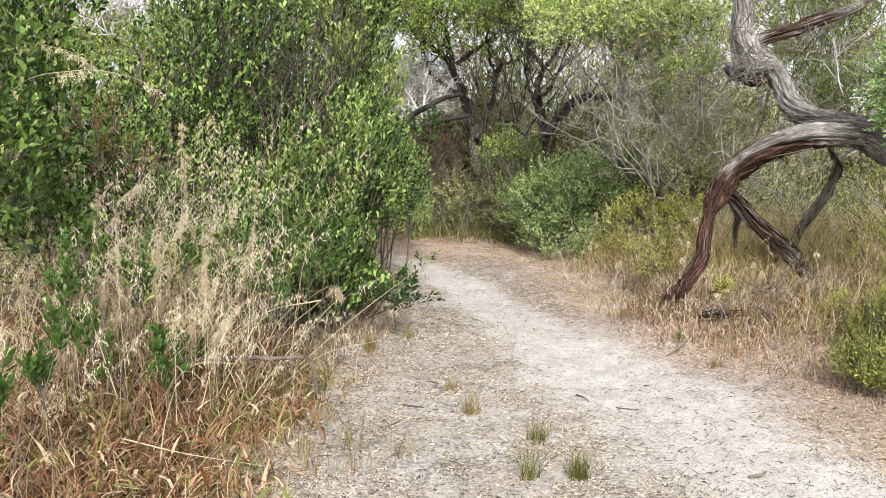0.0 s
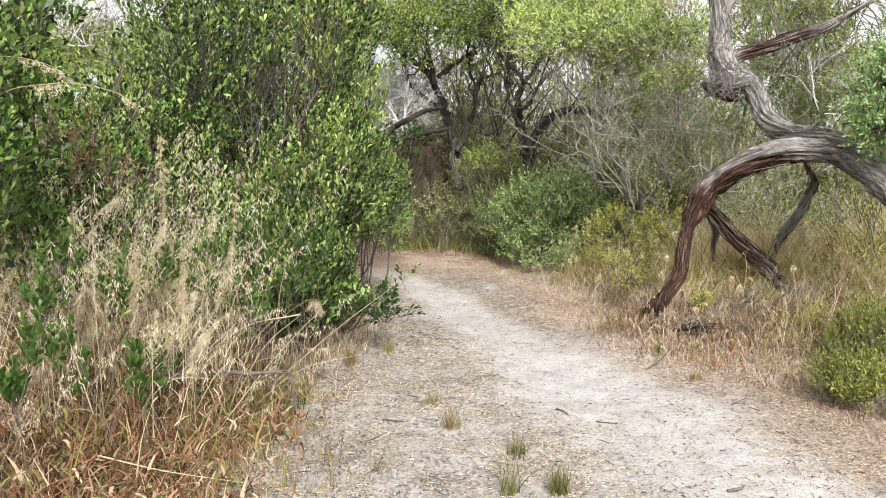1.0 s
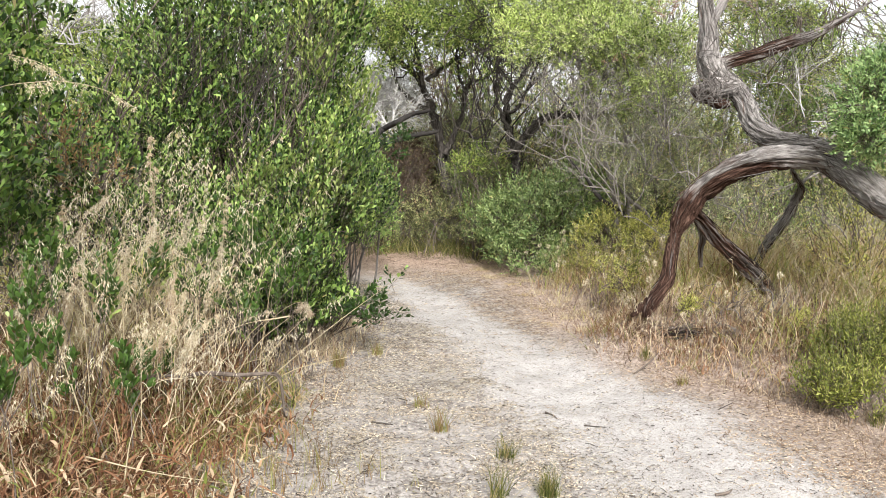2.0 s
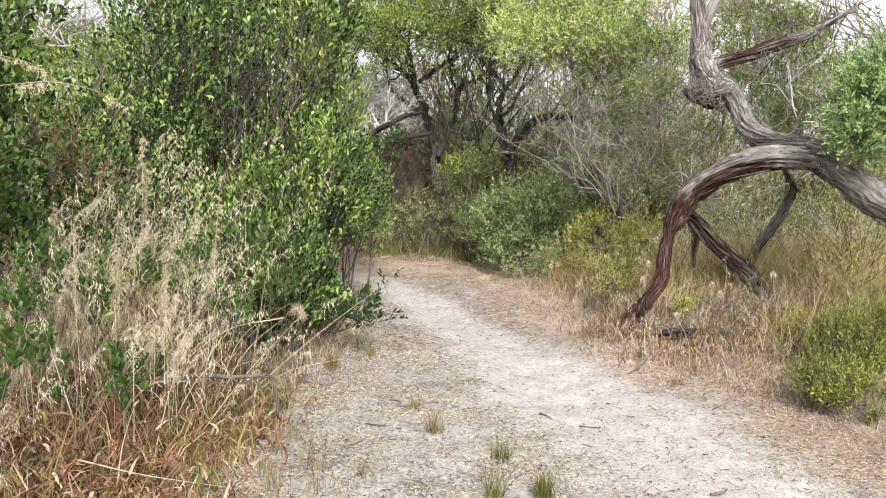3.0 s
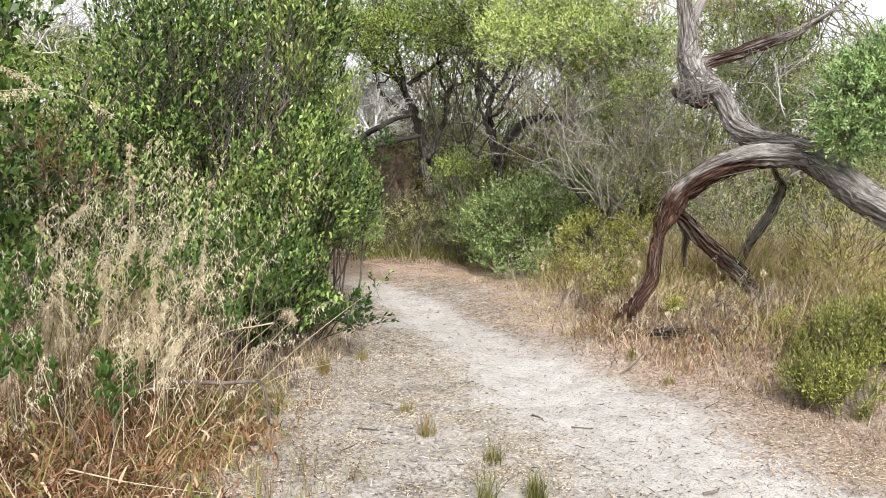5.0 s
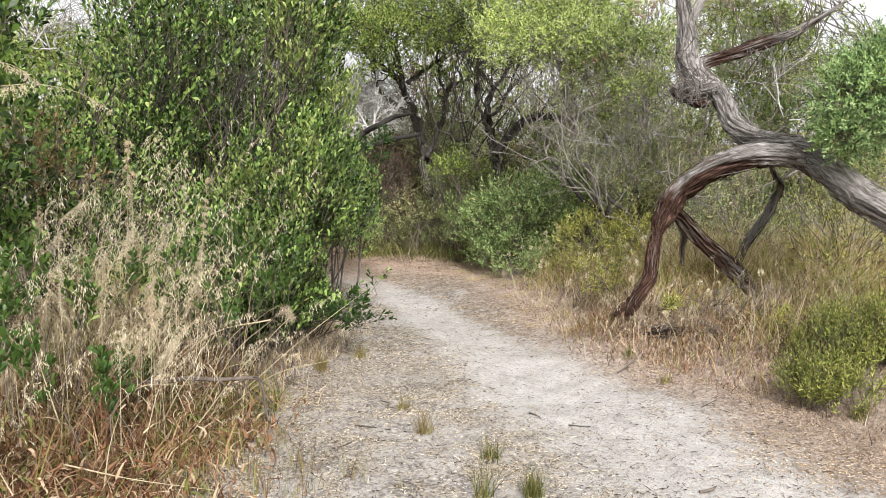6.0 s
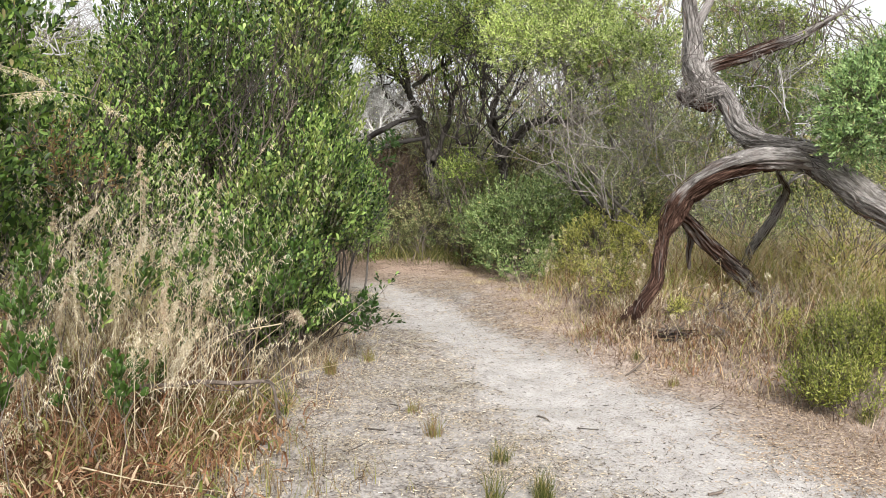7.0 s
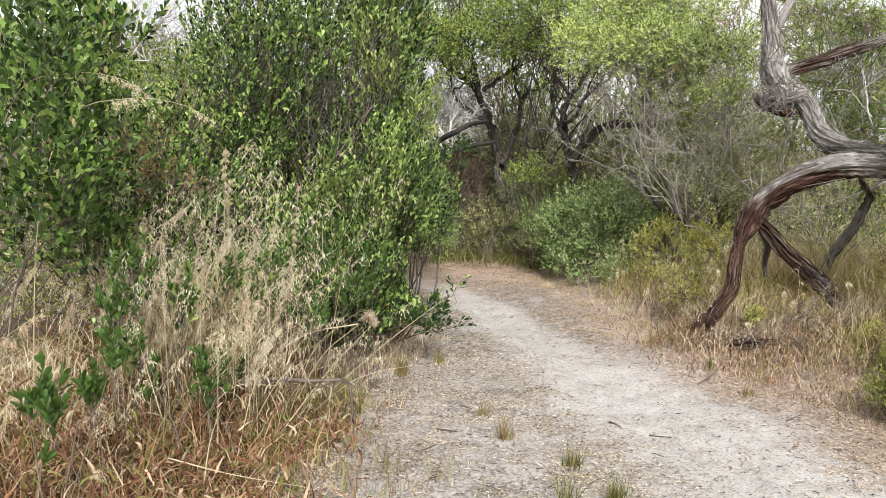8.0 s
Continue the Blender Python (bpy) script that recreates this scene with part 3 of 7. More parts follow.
def tussock(name, x, y, label, mat, blades=60, height=0.3, radius=0.06, lean=0.3, width=0.004, droop=0.6, seed=1, heads=0, head_mat=None, group="", category="grass", azimuth=None, head_size=0.012, head_count=14, stalk=1.5, curls=0):
    """A clump of grass, with or without flowering stalks and their drooping seed heads."""
    rng = np.random.RandomState(seed)
    z = float(ground_z(x, y))
    ob = thing(name, (x, y, z), label, category, group)
    p = rng.normal(0, radius, (blades, 2)) + [x, y]
    base = np.stack([p[:, 0], p[:, 1], ground_z(p[:, 0], p[:, 1]) - 0.01], -1)
    bag = Bag()
    add_blades(rng, bag, base, height * rng.uniform(0.4, 1.15, blades), np.abs(rng.normal(0, lean, blades)), width * rng.uniform(0.6, 1.3, blades), droop, 3)
    if curls:
        q = rng.normal(0, radius * 1.1, (curls, 2)) + [x, y]
        at = np.stack([q[:, 0], q[:, 1], ground_z(q[:, 0], q[:, 1]) + height * 0.8 * rng.uniform(0, 1, curls) ** 1.5], -1)
        add_blades(rng, bag, at, rng.uniform(0.05, 0.14, curls), rng.uniform(0.3, 2.1, curls), rng.uniform(0.008, 0.017, curls), 2.2, 5)
    part("grass", bag, mat, ob, kind="stuff")
    if heads:
        p = rng.normal(0, radius, (heads, 2)) + [x, y]
        base = np.stack([p[:, 0], p[:, 1], ground_z(p[:, 0], p[:, 1]) - 0.01], -1)
        stalks, seeds = Bag(), Bag()
        tall = height * stalk * rng.uniform(0.65, 1.1, heads)
        mid = add_blades(rng, stalks, base, tall, np.abs(rng.normal(0.05, lean * 0.7, heads)), np.full(heads, 0.0036), 0.55, 7, azimuth)
        per = 6
        for node in range(max(1, head_count // per)):
            t = (1 - 0.42 * rng.uniform(0, 1, heads) ** 1.3) * 6.999
            i = np.minimum(t.astype(int), 6)
            u = (t - i)[:, None]
            root = mid[np.arange(heads), i] * (1 - u) + mid[np.arange(heads), i + 1] * u
            side = unit(rng.normal(0, 1, (heads, 3)) * [1, 1, 0.3])
            reach = rng.uniform(0.015, 0.055, heads)
            for e in range(per):
                f = (e + rng.uniform(0.2, 1, heads)) / per
                at = root + side * (reach * f)[:, None] + [0, 0, -1] * (reach * f**2 * 0.9)[:, None]
                way = unit(side * 0.4 + [0, 0, -0.9] + rng.normal(0, 0.3, (heads, 3)))
                ln = head_size * rng.uniform(0.7, 2.0, heads)
                add_leaves(seeds, LEAF_LANCE, at, way, unit(rng.normal(0, 1, (heads, 3))), ln, ln * 0.15)
        straw = part("straw", stalks, STRAW, ob, kind="stuff")
        part("chaff", seeds, head_mat or SEED, straw, "pale drooping dry seed heads", kind="stuff")
    return ob


# ---- the old leaning tea tree ----
def limb(ctrl, sides=72, step=0.011, ridge=0.34, twist=0.5, lumps=0.12, seed=0, bare=0.0, under_shade_red=0.0):
    """A gnarled limb: rows of (x, y, z, radius, bareness). Deep fibres run along it and turn round it."""
    c = np.asarray(ctrl, float)
    length = np.linalg.norm(np.diff(c[:, :3], axis=0), axis=1).sum()
    n = max(6, int(length / step))
    rows = curve_points(c, n)
    pts, rad = rows[:, :3], np.maximum(rows[:, 3], 0.003)
    d = unit(np.gradient(pts, axis=0))
    s = np.concatenate([[0], np.cumsum(np.linalg.norm(np.diff(pts, axis=0), axis=1))])
    a = unit(np.cross(d[0], [0.2, 1.0, 0.3]))
    frames_ = []
    for i in range(n):
        a = a - d[i] * (a @ d[i])
        a /= np.linalg.norm(a)
        frames_.append(a)
    a = np.array(frames_)
    b = np.cross(d, a)
    th = np.arange(sides) * 2 * np.pi / sides
    T, S = np.meshgrid(th, s)
    R = np.repeat(rad[:, None], sides, 1)
    turn = T + twist * S + 0.5 * np.sin(3 * S + seed)
    q = np.stack([np.cos(turn) * 2.1, np.sin(turn) * 2.1, S * 1.6 + seed * 7], -1).reshape(-1, 3)
    deep = np.exp(-(((2 * fbm(q * 1.3, 40 + seed, 2) - 1) / 0.16) ** 2))
    thin = np.exp(-(((2 * fbm(q * [3.4, 3.4, 1.6], 50 + seed, 2) - 1) / 0.2) ** 2))
    big = fbm(np.stack([np.cos(T), np.sin(T), S * 4 + seed], -1).reshape(-1, 3) * 1.2, 60 + seed) - 0.5
    flute = fbm(np.stack([np.cos(turn) * 1.7, np.sin(turn) * 1.7, S * 0.7 + seed * 3], -1).reshape(-1, 3), 70 + seed, 2)
    flute = 1 - np.clip(np.abs(2 * flute - 1) * 3.2, 0, 1)
    q2 = np.stack([np.cos(turn) * 3.2, np.sin(turn) * 3.2, S * 16 + seed], -1).reshape(-1, 3)
    disp = 1.04 + 0.22 * (fbm(q2, 80 + seed) - 0.5) - ridge * (0.9 * deep + 0.45 * thin + 0.7 * flute**2) + lumps * 2 * big
    ring = np.cos(T)[..., None] * a[:, None] + np.sin(T)[..., None] * b[:, None]
    v = (pts[:, None] + ring * (R * disp.reshape(R.shape))[..., None]).reshape(-1, 3)
    i, j = np.meshgrid(np.arange(n - 1), np.arange(sides), indexing="ij")
    k = (j + 1) % sides
    quads = np.stack([i * sides + j, i * sides + k, (i + 1) * sides + k, (i + 1) * sides + j], -1).reshape(-1, 4)
    bag = Bag()
    bag.add(v, [quads, np.arange(sides)[None, ::-1], (np.arange(sides) + (n - 1) * sides)[None]])
    fibre = np.stack([np.cos(turn) * 1.0, np.sin(turn) * 1.0, S * 1.5 + seed], -1).reshape(-1, 3)
    # Undersides: red-brown bark, with the shade below the limb put into its colour.
    under = smooth(0.35, -0.6, ring[..., 2]) * under_shade_red
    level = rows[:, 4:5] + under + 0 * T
    return bag, (("fibre", "FLOAT_VECTOR", fibre), ("bare", "FLOAT", level.ravel()))


def bark_strips(ctrl, seed, per_metre=110, skip_ends=0.02, shaggy=0.0):
    """Loose ribbons of bark that lie along a limb, some with a lifted end: a grey and a red-brown bag."""
    rng = np.random.RandomState(900 + seed)
    c = np.asarray(ctrl, float)
    length = np.linalg.norm(np.diff(c[:, :3], axis=0), axis=1).sum()
    rows = curve_points(c, max(24, int(length / 0.01)))
    d = unit(np.gradient(rows[:, :3], axis=0))
    a, b = across(d)
    grey, red = Bag(), Bag()
    m = len(rows)
    for _ in range(int(length * per_metre)):
        span = int(np.clip(rng.lognormal(2.65, 0.5), 5, 0.5 * m))
        i0 = rng.randint(int(skip_ends * m), max(int(skip_ends * m) + 1, m - span))
        k = np.unique(np.linspace(i0, min(i0 + span, m - 1), 7).astype(int))
        if len(k) < 4:
            continue
        t = np.linspace(0, 1, len(k))
        th = rng.uniform(0, 6.283) + rng.normal(0, 0.25) * t + 0.5 * rows[k, 2]
        ring = np.cos(th)[:, None] * a[k] + np.sin(th)[:, None] * b[k]
        lift = 0.98 + 0.05 * np.sin(t * 3.14) + (rng.rand() < 0.3 + shaggy) * rng.uniform(0.05, 0.3 + shaggy) * t**3
        pts = rows[k, :3] + ring * (rows[k, 3] * lift)[:, None] + rng.normal(0, 0.0012, (len(k), 3))
        r = rng.uniform(0.0013, 0.0038) * np.sin(np.clip(t * 2.9 + 0.15, 0, 3.05))
        # Ribbons underneath lean to the darker red bag, painting in the underside's shade.
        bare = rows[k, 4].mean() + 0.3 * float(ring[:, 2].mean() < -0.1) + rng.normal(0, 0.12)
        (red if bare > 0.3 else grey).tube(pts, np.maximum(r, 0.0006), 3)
    return grey, red


def old_tree():
    base = (3.35, 4.55)
    ob = thing("tea_tree", (*base, float(ground_z(*base))), "old twisted coast tea tree with stringy grey and red-brown bark", "tree")
    g = float(ground_z(*base)) - 0.1

    def add(name, ctrl, label="", **kw):
        on, shaggy, dense = kw.pop("on", None), kw.pop("shaggy", 0.0), kw.pop("dense", 110)
        bag, at = limb(ctrl, **kw)
        made = part(name, bag, BARK, on or ob, label, attributes=at)
        if not on:
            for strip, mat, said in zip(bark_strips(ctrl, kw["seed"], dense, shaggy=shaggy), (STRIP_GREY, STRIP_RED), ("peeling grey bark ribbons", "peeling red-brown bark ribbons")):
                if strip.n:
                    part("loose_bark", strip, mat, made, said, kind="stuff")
        return made

    def P(xyz, r, bare=0.0):
        return (*xyz, r, bare)

    add("trunk", [(3.35, 4.55, g, 0.16, 0.1), (3.05, 4.6, 0.7, 0.13, 0.0), P((2.61, 4.74, 1.00), 0.102, 0.0), P((2.49, 4.90, 1.11), 0.101, 0.0), P((2.35, 5.07, 1.26), 0.093, 0.0), P((2.22, 5.19, 1.36), 0.076, 0.0), P((2.12, 5.34, 1.38), 0.050, 0.0)], "thick grey leaning trunk", seed=1, under_shade_red=0.0, twist=0.5, dense=230)
    add("arched_limb", [P((2.42, 5.14, 1.24), 0.060, 0.0), P((2.22, 5.15, 1.32), 0.073, 0.0), P((2.01, 5.23, 1.32), 0.084, 0.0), P((1.81, 5.37, 1.24), 0.085, 0.18), P((1.65, 5.51, 1.11), 0.078, 0.32), P((1.565, 5.54, 0.99), 0.083, 0.42), P((1.505, 5.53, 0.88), 0.066, 0.5), P((1.475, 5.52, 0.79), 0.040, 0.5), P((1.435, 5.45, 0.66), 0.044, 0.5), P((1.40, 5.38, 0.51), 0.046, 0.5), P((1.33, 5.34, 0.41), 0.047, 0.45), P((1.29, 5.33, 0.35), 0.049, 0.45), P((1.27, 5.32, 0.31), 0.041, 0.45), P((1.26, 5.32, 0.26), 0.026, 0.45)], "arched limb bending down to the ground, red-brown and coloured with shade underneath", seed=2, under_shade_red=0.35, ridge=0.4, lumps=0.2, dense=110)
    add("root", [P((1.28, 5.35, 0.36), 0.031, 0.8), P((1.22, 5.33, 0.32), 0.024, 0.8), P((1.16, 5.30, 0.27), 0.011, 0.8)], seed=14, sides=24)
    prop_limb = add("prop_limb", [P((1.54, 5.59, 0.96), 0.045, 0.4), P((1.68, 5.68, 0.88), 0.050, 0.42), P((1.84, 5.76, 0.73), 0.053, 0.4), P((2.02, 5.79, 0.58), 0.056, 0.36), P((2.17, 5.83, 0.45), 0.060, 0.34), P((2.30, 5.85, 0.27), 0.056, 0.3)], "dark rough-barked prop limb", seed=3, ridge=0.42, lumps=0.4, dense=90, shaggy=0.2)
    add("stub", [P((1.71, 5.83, 0.86), 0.028, 0.3), P((1.76, 5.86, 0.74), 0.027, 0.3), P((1.76, 5.90, 0.64), 0.022, 0.3), P((1.78, 5.93, 0.51), 0.014, 0.3)], seed=4, sides=24, on=prop_limb)
    upper_trunk = add("upper_trunk", [P((2.34, 5.03, 1.33), 0.024, 0), P((2.24, 5.12, 1.39), 0.045, 0), P((2.14, 5.27, 1.41), 0.051, 0), P((2.06, 5.47, 1.43), 0.068, 0.0), P((2.02, 5.71, 1.52), 0.067, 0.0), P((2.01, 5.88, 1.67), 0.066, 0.0), P((1.98, 6.05, 1.79), 0.070, 0.0), P((1.87, 6.11, 1.87), 0.086, 0.05), P((1.82, 6.18, 1.98), 0.086, 0.0), P((1.83, 6.25, 2.14), 0.070, 0.0), P((1.83, 6.32, 2.32), 0.057, 0.1), P((1.81, 6.41, 2.62), 0.044, 0.1), P((1.77, 6.58, 3.15), 0.030, 0.1)], "grey upper trunk with shaggy bark", seed=5, ridge=0.36, lumps=0.25, dense=230, shaggy=0.25)
    knot = add("knot", [P((1.98, 6.00, 1.80), 0.055, 0.0), P((1.82, 5.95, 1.76), 0.085, 0.1), P((1.71, 5.95, 1.76), 0.063, 0.2), P((1.65, 5.95, 1.79), 0.026, 0.2)], "ragged burl with a rusty hollow", seed=6, ridge=0.5, lumps=0.8, dense=260, shaggy=0.3)
    add("burl", [P((1.75, 5.94, 1.72), 0.026, 0.5), P((1.83, 5.93, 1.67), 0.041, 0.6), P((1.92, 5.97, 1.68), 0.029, 0.5)], seed=7, ridge=0.4, lumps=0.4, sides=32, on=knot)
    add("side_branch", [P((1.88, 6.22, 1.94), 0.055, 0.0), P((2.01, 6.28, 2.00), 0.048, 0.4), P((2.23, 6.35, 2.07), 0.050, 0.42), P((2.48, 6.46, 2.16), 0.046, 0.4), P((2.69, 6.52, 2.23), 0.036, 0.15), P((2.91, 6.60, 2.34), 0.022, 0.1), P((3.22, 6.74, 2.52), 0.010, 0.1)], "dark rough side branch", seed=8, ridge=0.36, sides=36, lumps=0.25, dense=160, shaggy=0.1)
    add("fork", [P((1.86, 6.32, 2.27), 0.033, 0.1), P((1.97, 6.39, 2.45), 0.032, 0.1), P((2.09, 6.47, 2.67), 0.026, 0.1), P((2.22, 6.58, 3.11), 0.017, 0.1)], seed=9, sides=28, on=upper_trunk)
    dead_branch = add("dead_branch", [P((2.13, 5.33, 1.27), 0.010, 0.0), P((2.28, 5.62, 1.19), 0.015, 0.0), P((2.45, 5.91, 1.10), 0.020, 0.0), P((2.47, 6.04, 1.0), 0.027, 0.0), P((2.42, 6.07, 0.86), 0.033, 0.0), P((2.34, 6.10, 0.72), 0.031, 0.0), P((2.28, 6.12, 0.6), 0.026, 0.0), P((2.22, 6.14, 0.4), 0.016, 0.0)], "grey dead branch hanging behind the arch", seed=10, sides=36, ridge=0.3, lumps=0.3, dense=190, shaggy=0.6)
    add("dead_twig", [P((2.43, 5.91, 1.10), 0.012, 0.0), P((2.52, 5.92, 1.20), 0.010, 0.0), P((2.64, 5.93, 1.26), 0.006, 0.0)], seed=11, sides=12, on=dead_branch)
    rng = np.random.RandomState(5)
    strips = Bag()
    for k in range(150):
        if k < 30:
            p = np.array((1.79, 5.97, 1.95)) + rng.normal(0, 1, 3) * [0.06, 0.03, 0.13]
        elif k < 120:
            p = np.array((1.75, 5.85, 1.79)) + rng.normal(0, 1, 3) * [0.09, 0.03, 0.055]
        else:
            p = np.array((2.31, 6.35, 2.08)) + rng.normal(0, 1, 3) * [0.14, 0.02, 0.03]
        w = unit(rng.normal(0, 0.5, 3) + [0, -0.2, -0.9])
        ln = rng.uniform(0.05, 0.16)
        mid = p + w * ln * 0.5 + rng.normal(0, 0.015, 3)
        strips.tube(curve_points([p, mid, p + w * ln + rng.normal(0, 0.02, 3)], 6), np.linspace(0.004, 0.0015, 6), 4)
    part("loose_bark", strips, DULL_TWIG, upper_trunk, "loose hanging strips of grey bark", kind="stuff")
    leaves, twigs = Bag(), Bag()
    lobes = [((3.04, 6.85, 2.92), (0.8, 0.5, 0.2)), ((2.33, 6.69, 2.46), (0.3, 0.3, 0.15)), ((2.62, 6.6, 2.36), (0.16, 0.2, 0.1)), ((3.14, 7.07, 2.12), (0.3, 0.4, 0.15)), ((3.7, 7.18, 2.2), (0.35, 0.5, 0.2)), ((3.2, 6.85, 2.42), (0.28, 0.3, 0.12)), ((2.85, 6.7, 2.46), (0.16, 0.2, 0.09)), ((2.66, 7.03, 1.96), (0.3, 0.3, 0.16))]
    p, out = in_lobes(rng, lobes, 1700, 0.2, 0.42, 3.0, 7)
    add_sprays(rng, leaves, twigs, p, unit(out + rng.normal(0, 0.5, out.shape)), 0.13, 13, 0.03, 0.34, LEAF_LANCE)
    starts = np.concatenate([curve_points([(2.18, 6.34, 2.06), (2.48, 6.46, 2.16), (2.69, 6.52, 2.23), (2.91, 6.60, 2.34), (3.22, 6.74, 2.52)], 30), curve_points([(1.84, 6.32, 2.32), (1.81, 6.41, 2.62), (1.77, 6.58, 3.15)], 15)])
    for t in p[rng.choice(len(p), 80)]:
        s = starts[np.argsort(np.linalg.norm(starts - t, axis=1))[rng.randint(10)]]
        twigs.tube(curve_points([s, s * 0.6 + t * 0.4 + rng.normal(0, 0.06, 3), s * 0.25 + t * 0.75 + rng.normal(0, 0.05, 3), t], 8), np.linspace(0.0045, 0.0015, 8), 4)
    part("foliage", leaves, MID, ob, kind="stuff")
    part("brushwood", twigs, STEM, ob, kind="stuff")


old_tree()

# ---- the big broad-leaved shrubs beside the track ----
shrub("shrub", (-1.47, 5.95), [((-1.47, 5.76, 2.27), (0.82, 0.7, 1.0)), ((-1.32, 5.31, 1.11), (0.75, 0.6, 0.7)), ((-0.96, 6.07, 2.32), (0.28, 0.5, 0.9)), ((-1.18, 4.94, 0.62), (0.4, 0.4, 0.4)), ((-1.12, 4.95, 0.36), (0.34, 0.3, 0.26)), ((-0.92, 5.51, 1.10), (0.3, 0.4, 0.5))], "tall dense green shrub with small oval leaves and grey stems", BROAD, sprays=6200, size=0.16, count=12, leaf=0.043, wide=0.46, stems=130, thick=0.010, seed=11, shell=0.35, up=1.5, spread=0.6, grain=5.0, lean=(0.25, 0, 0.5), gaps=0.41, singles=300, bald=((-1.28, 5.06, 1.57), (0.36, 0.5, 0.24)))
shrub("shrub", (-0.95, 6.4), [((-0.72, 6.18, 0.93), (0.26, 0.4, 0.32)), ((-0.98, 5.5, 0.46), (0.22, 0.3, 0.32)), ((-1.0, 5.6, 0.22), (0.28, 0.3, 0.18)), ((-0.87, 6.63, 1.18), (0.3, 0.3, 0.25))], "green shrub leaning over the sandy track", BROAD, sprays=1500, size=0.15, count=12, leaf=0.04, wide=0.46, stems=28, stem_mat=DULL_TWIG, up=1.4, spread=0.65, seed=12, shell=0.3, gaps=0.36)
shrub("dead_shrub", (-2.88, 5.78), [((-1.95, 4.03, 1.37), (0.16, 0.2, 0.14)), ((-1.83, 4.11, 1.18), (0.16, 0.2, 0.12))], "rusty dead leaves caught inside the shrubs", RUST, sprays=70, size=0.1, count=8, leaf=0.035, wide=0.3, shape=LEAF_LANCE, seed=18, stems=10, thick=0.006, gaps=0.2)
shrub("shrub", (-2.40, 5.17), [((-1.72, 5.15, 1.80), (0.3, 0.4, 0.8)), ((-2.0, 5.0, 1.42), (0.34, 0.4, 0.48)), ((-2.07, 4.51, 1.06), (0.45, 0.4, 0.4)), ((-1.71, 4.56, 0.78), (0.5, 0.4, 0.3))], "dark green shrub with oval leaves behind dry grass", BROAD, sprays=1500, size=0.15, count=12, leaf=0.042, wide=0.46, stems=70, up=1.2, spread=0.65, seed=13, shell=0.3, gaps=0.46, grain=4.5)
shrub("shrub", (-2.65, 3.3), [((-1.72, 3.08, 1.74), (0.19, 0.26, 0.34)), ((-1.84, 3.22, 1.27), (0.19, 0.25, 0.26)), ((-1.84, 3.3, 0.92), (0.16, 0.2, 0.16)), ((-1.59, 3.10, 1.79), (0.08, 0.12, 0.13)), ((-1.68, 3.34, 1.49), (0.09, 0.14, 0.09)), ((-1.80, 3.38, 1.05), (0.08, 0.1, 0.08)), ((-1.86, 2.94, 1.50), (0.26, 0.35, 0.6))], "glossy dark green shrub with broad oval leaves", BROAD_NEAR, sprays=400, size=0.14, count=11, leaf=0.045, wide=0.46, up=1.1, spread=0.75, stems=7, thick=0.008, shape=LEAF_ROUND, seed=14, shell=0.2, gaps=0.4, singles=300)
shrub("shrub", (-3.0, 3.9), [((-2.40, 4.00, 1.90), (0.34, 0.3, 0.5)), ((-2.5, 3.83, 1.40), (0.42, 0.3, 0.5)), ((-2.19, 3.78, 0.98), (0.35, 0.25, 0.22)), ((-2.10, 4.14, 1.22), (0.3, 0.2, 0.26)), ((-2.16, 4.2, 1.62), (0.14, 0.2, 0.2)), ((-2.06, 4.20, 2.01), (0.15, 0.2, 0.12))], "dense dark green shrub with oval leaves and thin stems", BROAD_NEAR, sprays=1150, size=0.15, count=12, leaf=0.046, wide=0.46, stems=16, thick=0.008, seed=19, shell=0.25, gaps=0.4, up=1.1, spread=0.7)
shrub("shrub_sprig", (-0.90, 5.78), [((-0.50, 5.06, 0.30), (0.13, 0.12, 0.10)), ((-0.65, 5.07, 0.40), (0.13, 0.14, 0.13)), ((-0.40, 5.23, 0.44), (0.04, 0.05, 0.09))], "leafy green sprig reaching out over the track", BROAD, sprays=36, size=0.13, count=11, leaf=0.046, wide=0.5, stems=16, thick=0.006, shape=LEAF_ROUND, seed=15, shell=0.1, gaps=0.1, singles=300)

shrub("shrub_sprig", (-1.02, 6.55), [((-0.65, 6.64, 1.29), (0.2, 0.12, 0.07)), ((-0.47, 6.65, 1.38), (0.08, 0.08, 0.05)), ((-0.82, 6.53, 1.25), (0.12, 0.1, 0.08))], "long leafy branch of the shrub reaching towards the trees", BROAD, sprays=46, size=0.12, count=10, leaf=0.05, wide=0.46, stems=8, thick=0.006, shape=LEAF_ROUND, seed=16, shell=0.1, gaps=0.2, singles=300)

shrub("shrub", (-1.2, 5.3), [((-0.85, 5.2, 1.2), (0.16, 0.2, 0.3)), ((-0.97, 4.9, 0.95), (0.2, 0.15, 0.25)), ((-0.72, 5.6, 0.85), (0.16, 0.2, 0.22)), ((-1.18, 4.85, 1.08), (0.2, 0.14, 0.2)), ((-0.72, 5.75, 1.6), (0.14, 0.2, 0.3)), ((-1.0, 4.7, 0.78), (0.16, 0.1, 0.14)), ((-0.95, 5.35, 2.0), (0.2, 0.2, 0.3))], "upright fresh green shoots of the big shrub", FRESH, sprays=520, size=0.17, count=12, leaf=0.042, wide=0.42, stems=36, thick=0.005, up=2.2, spread=0.5, seed=17, shell=0.2, gaps=0.42, grain=6.0)

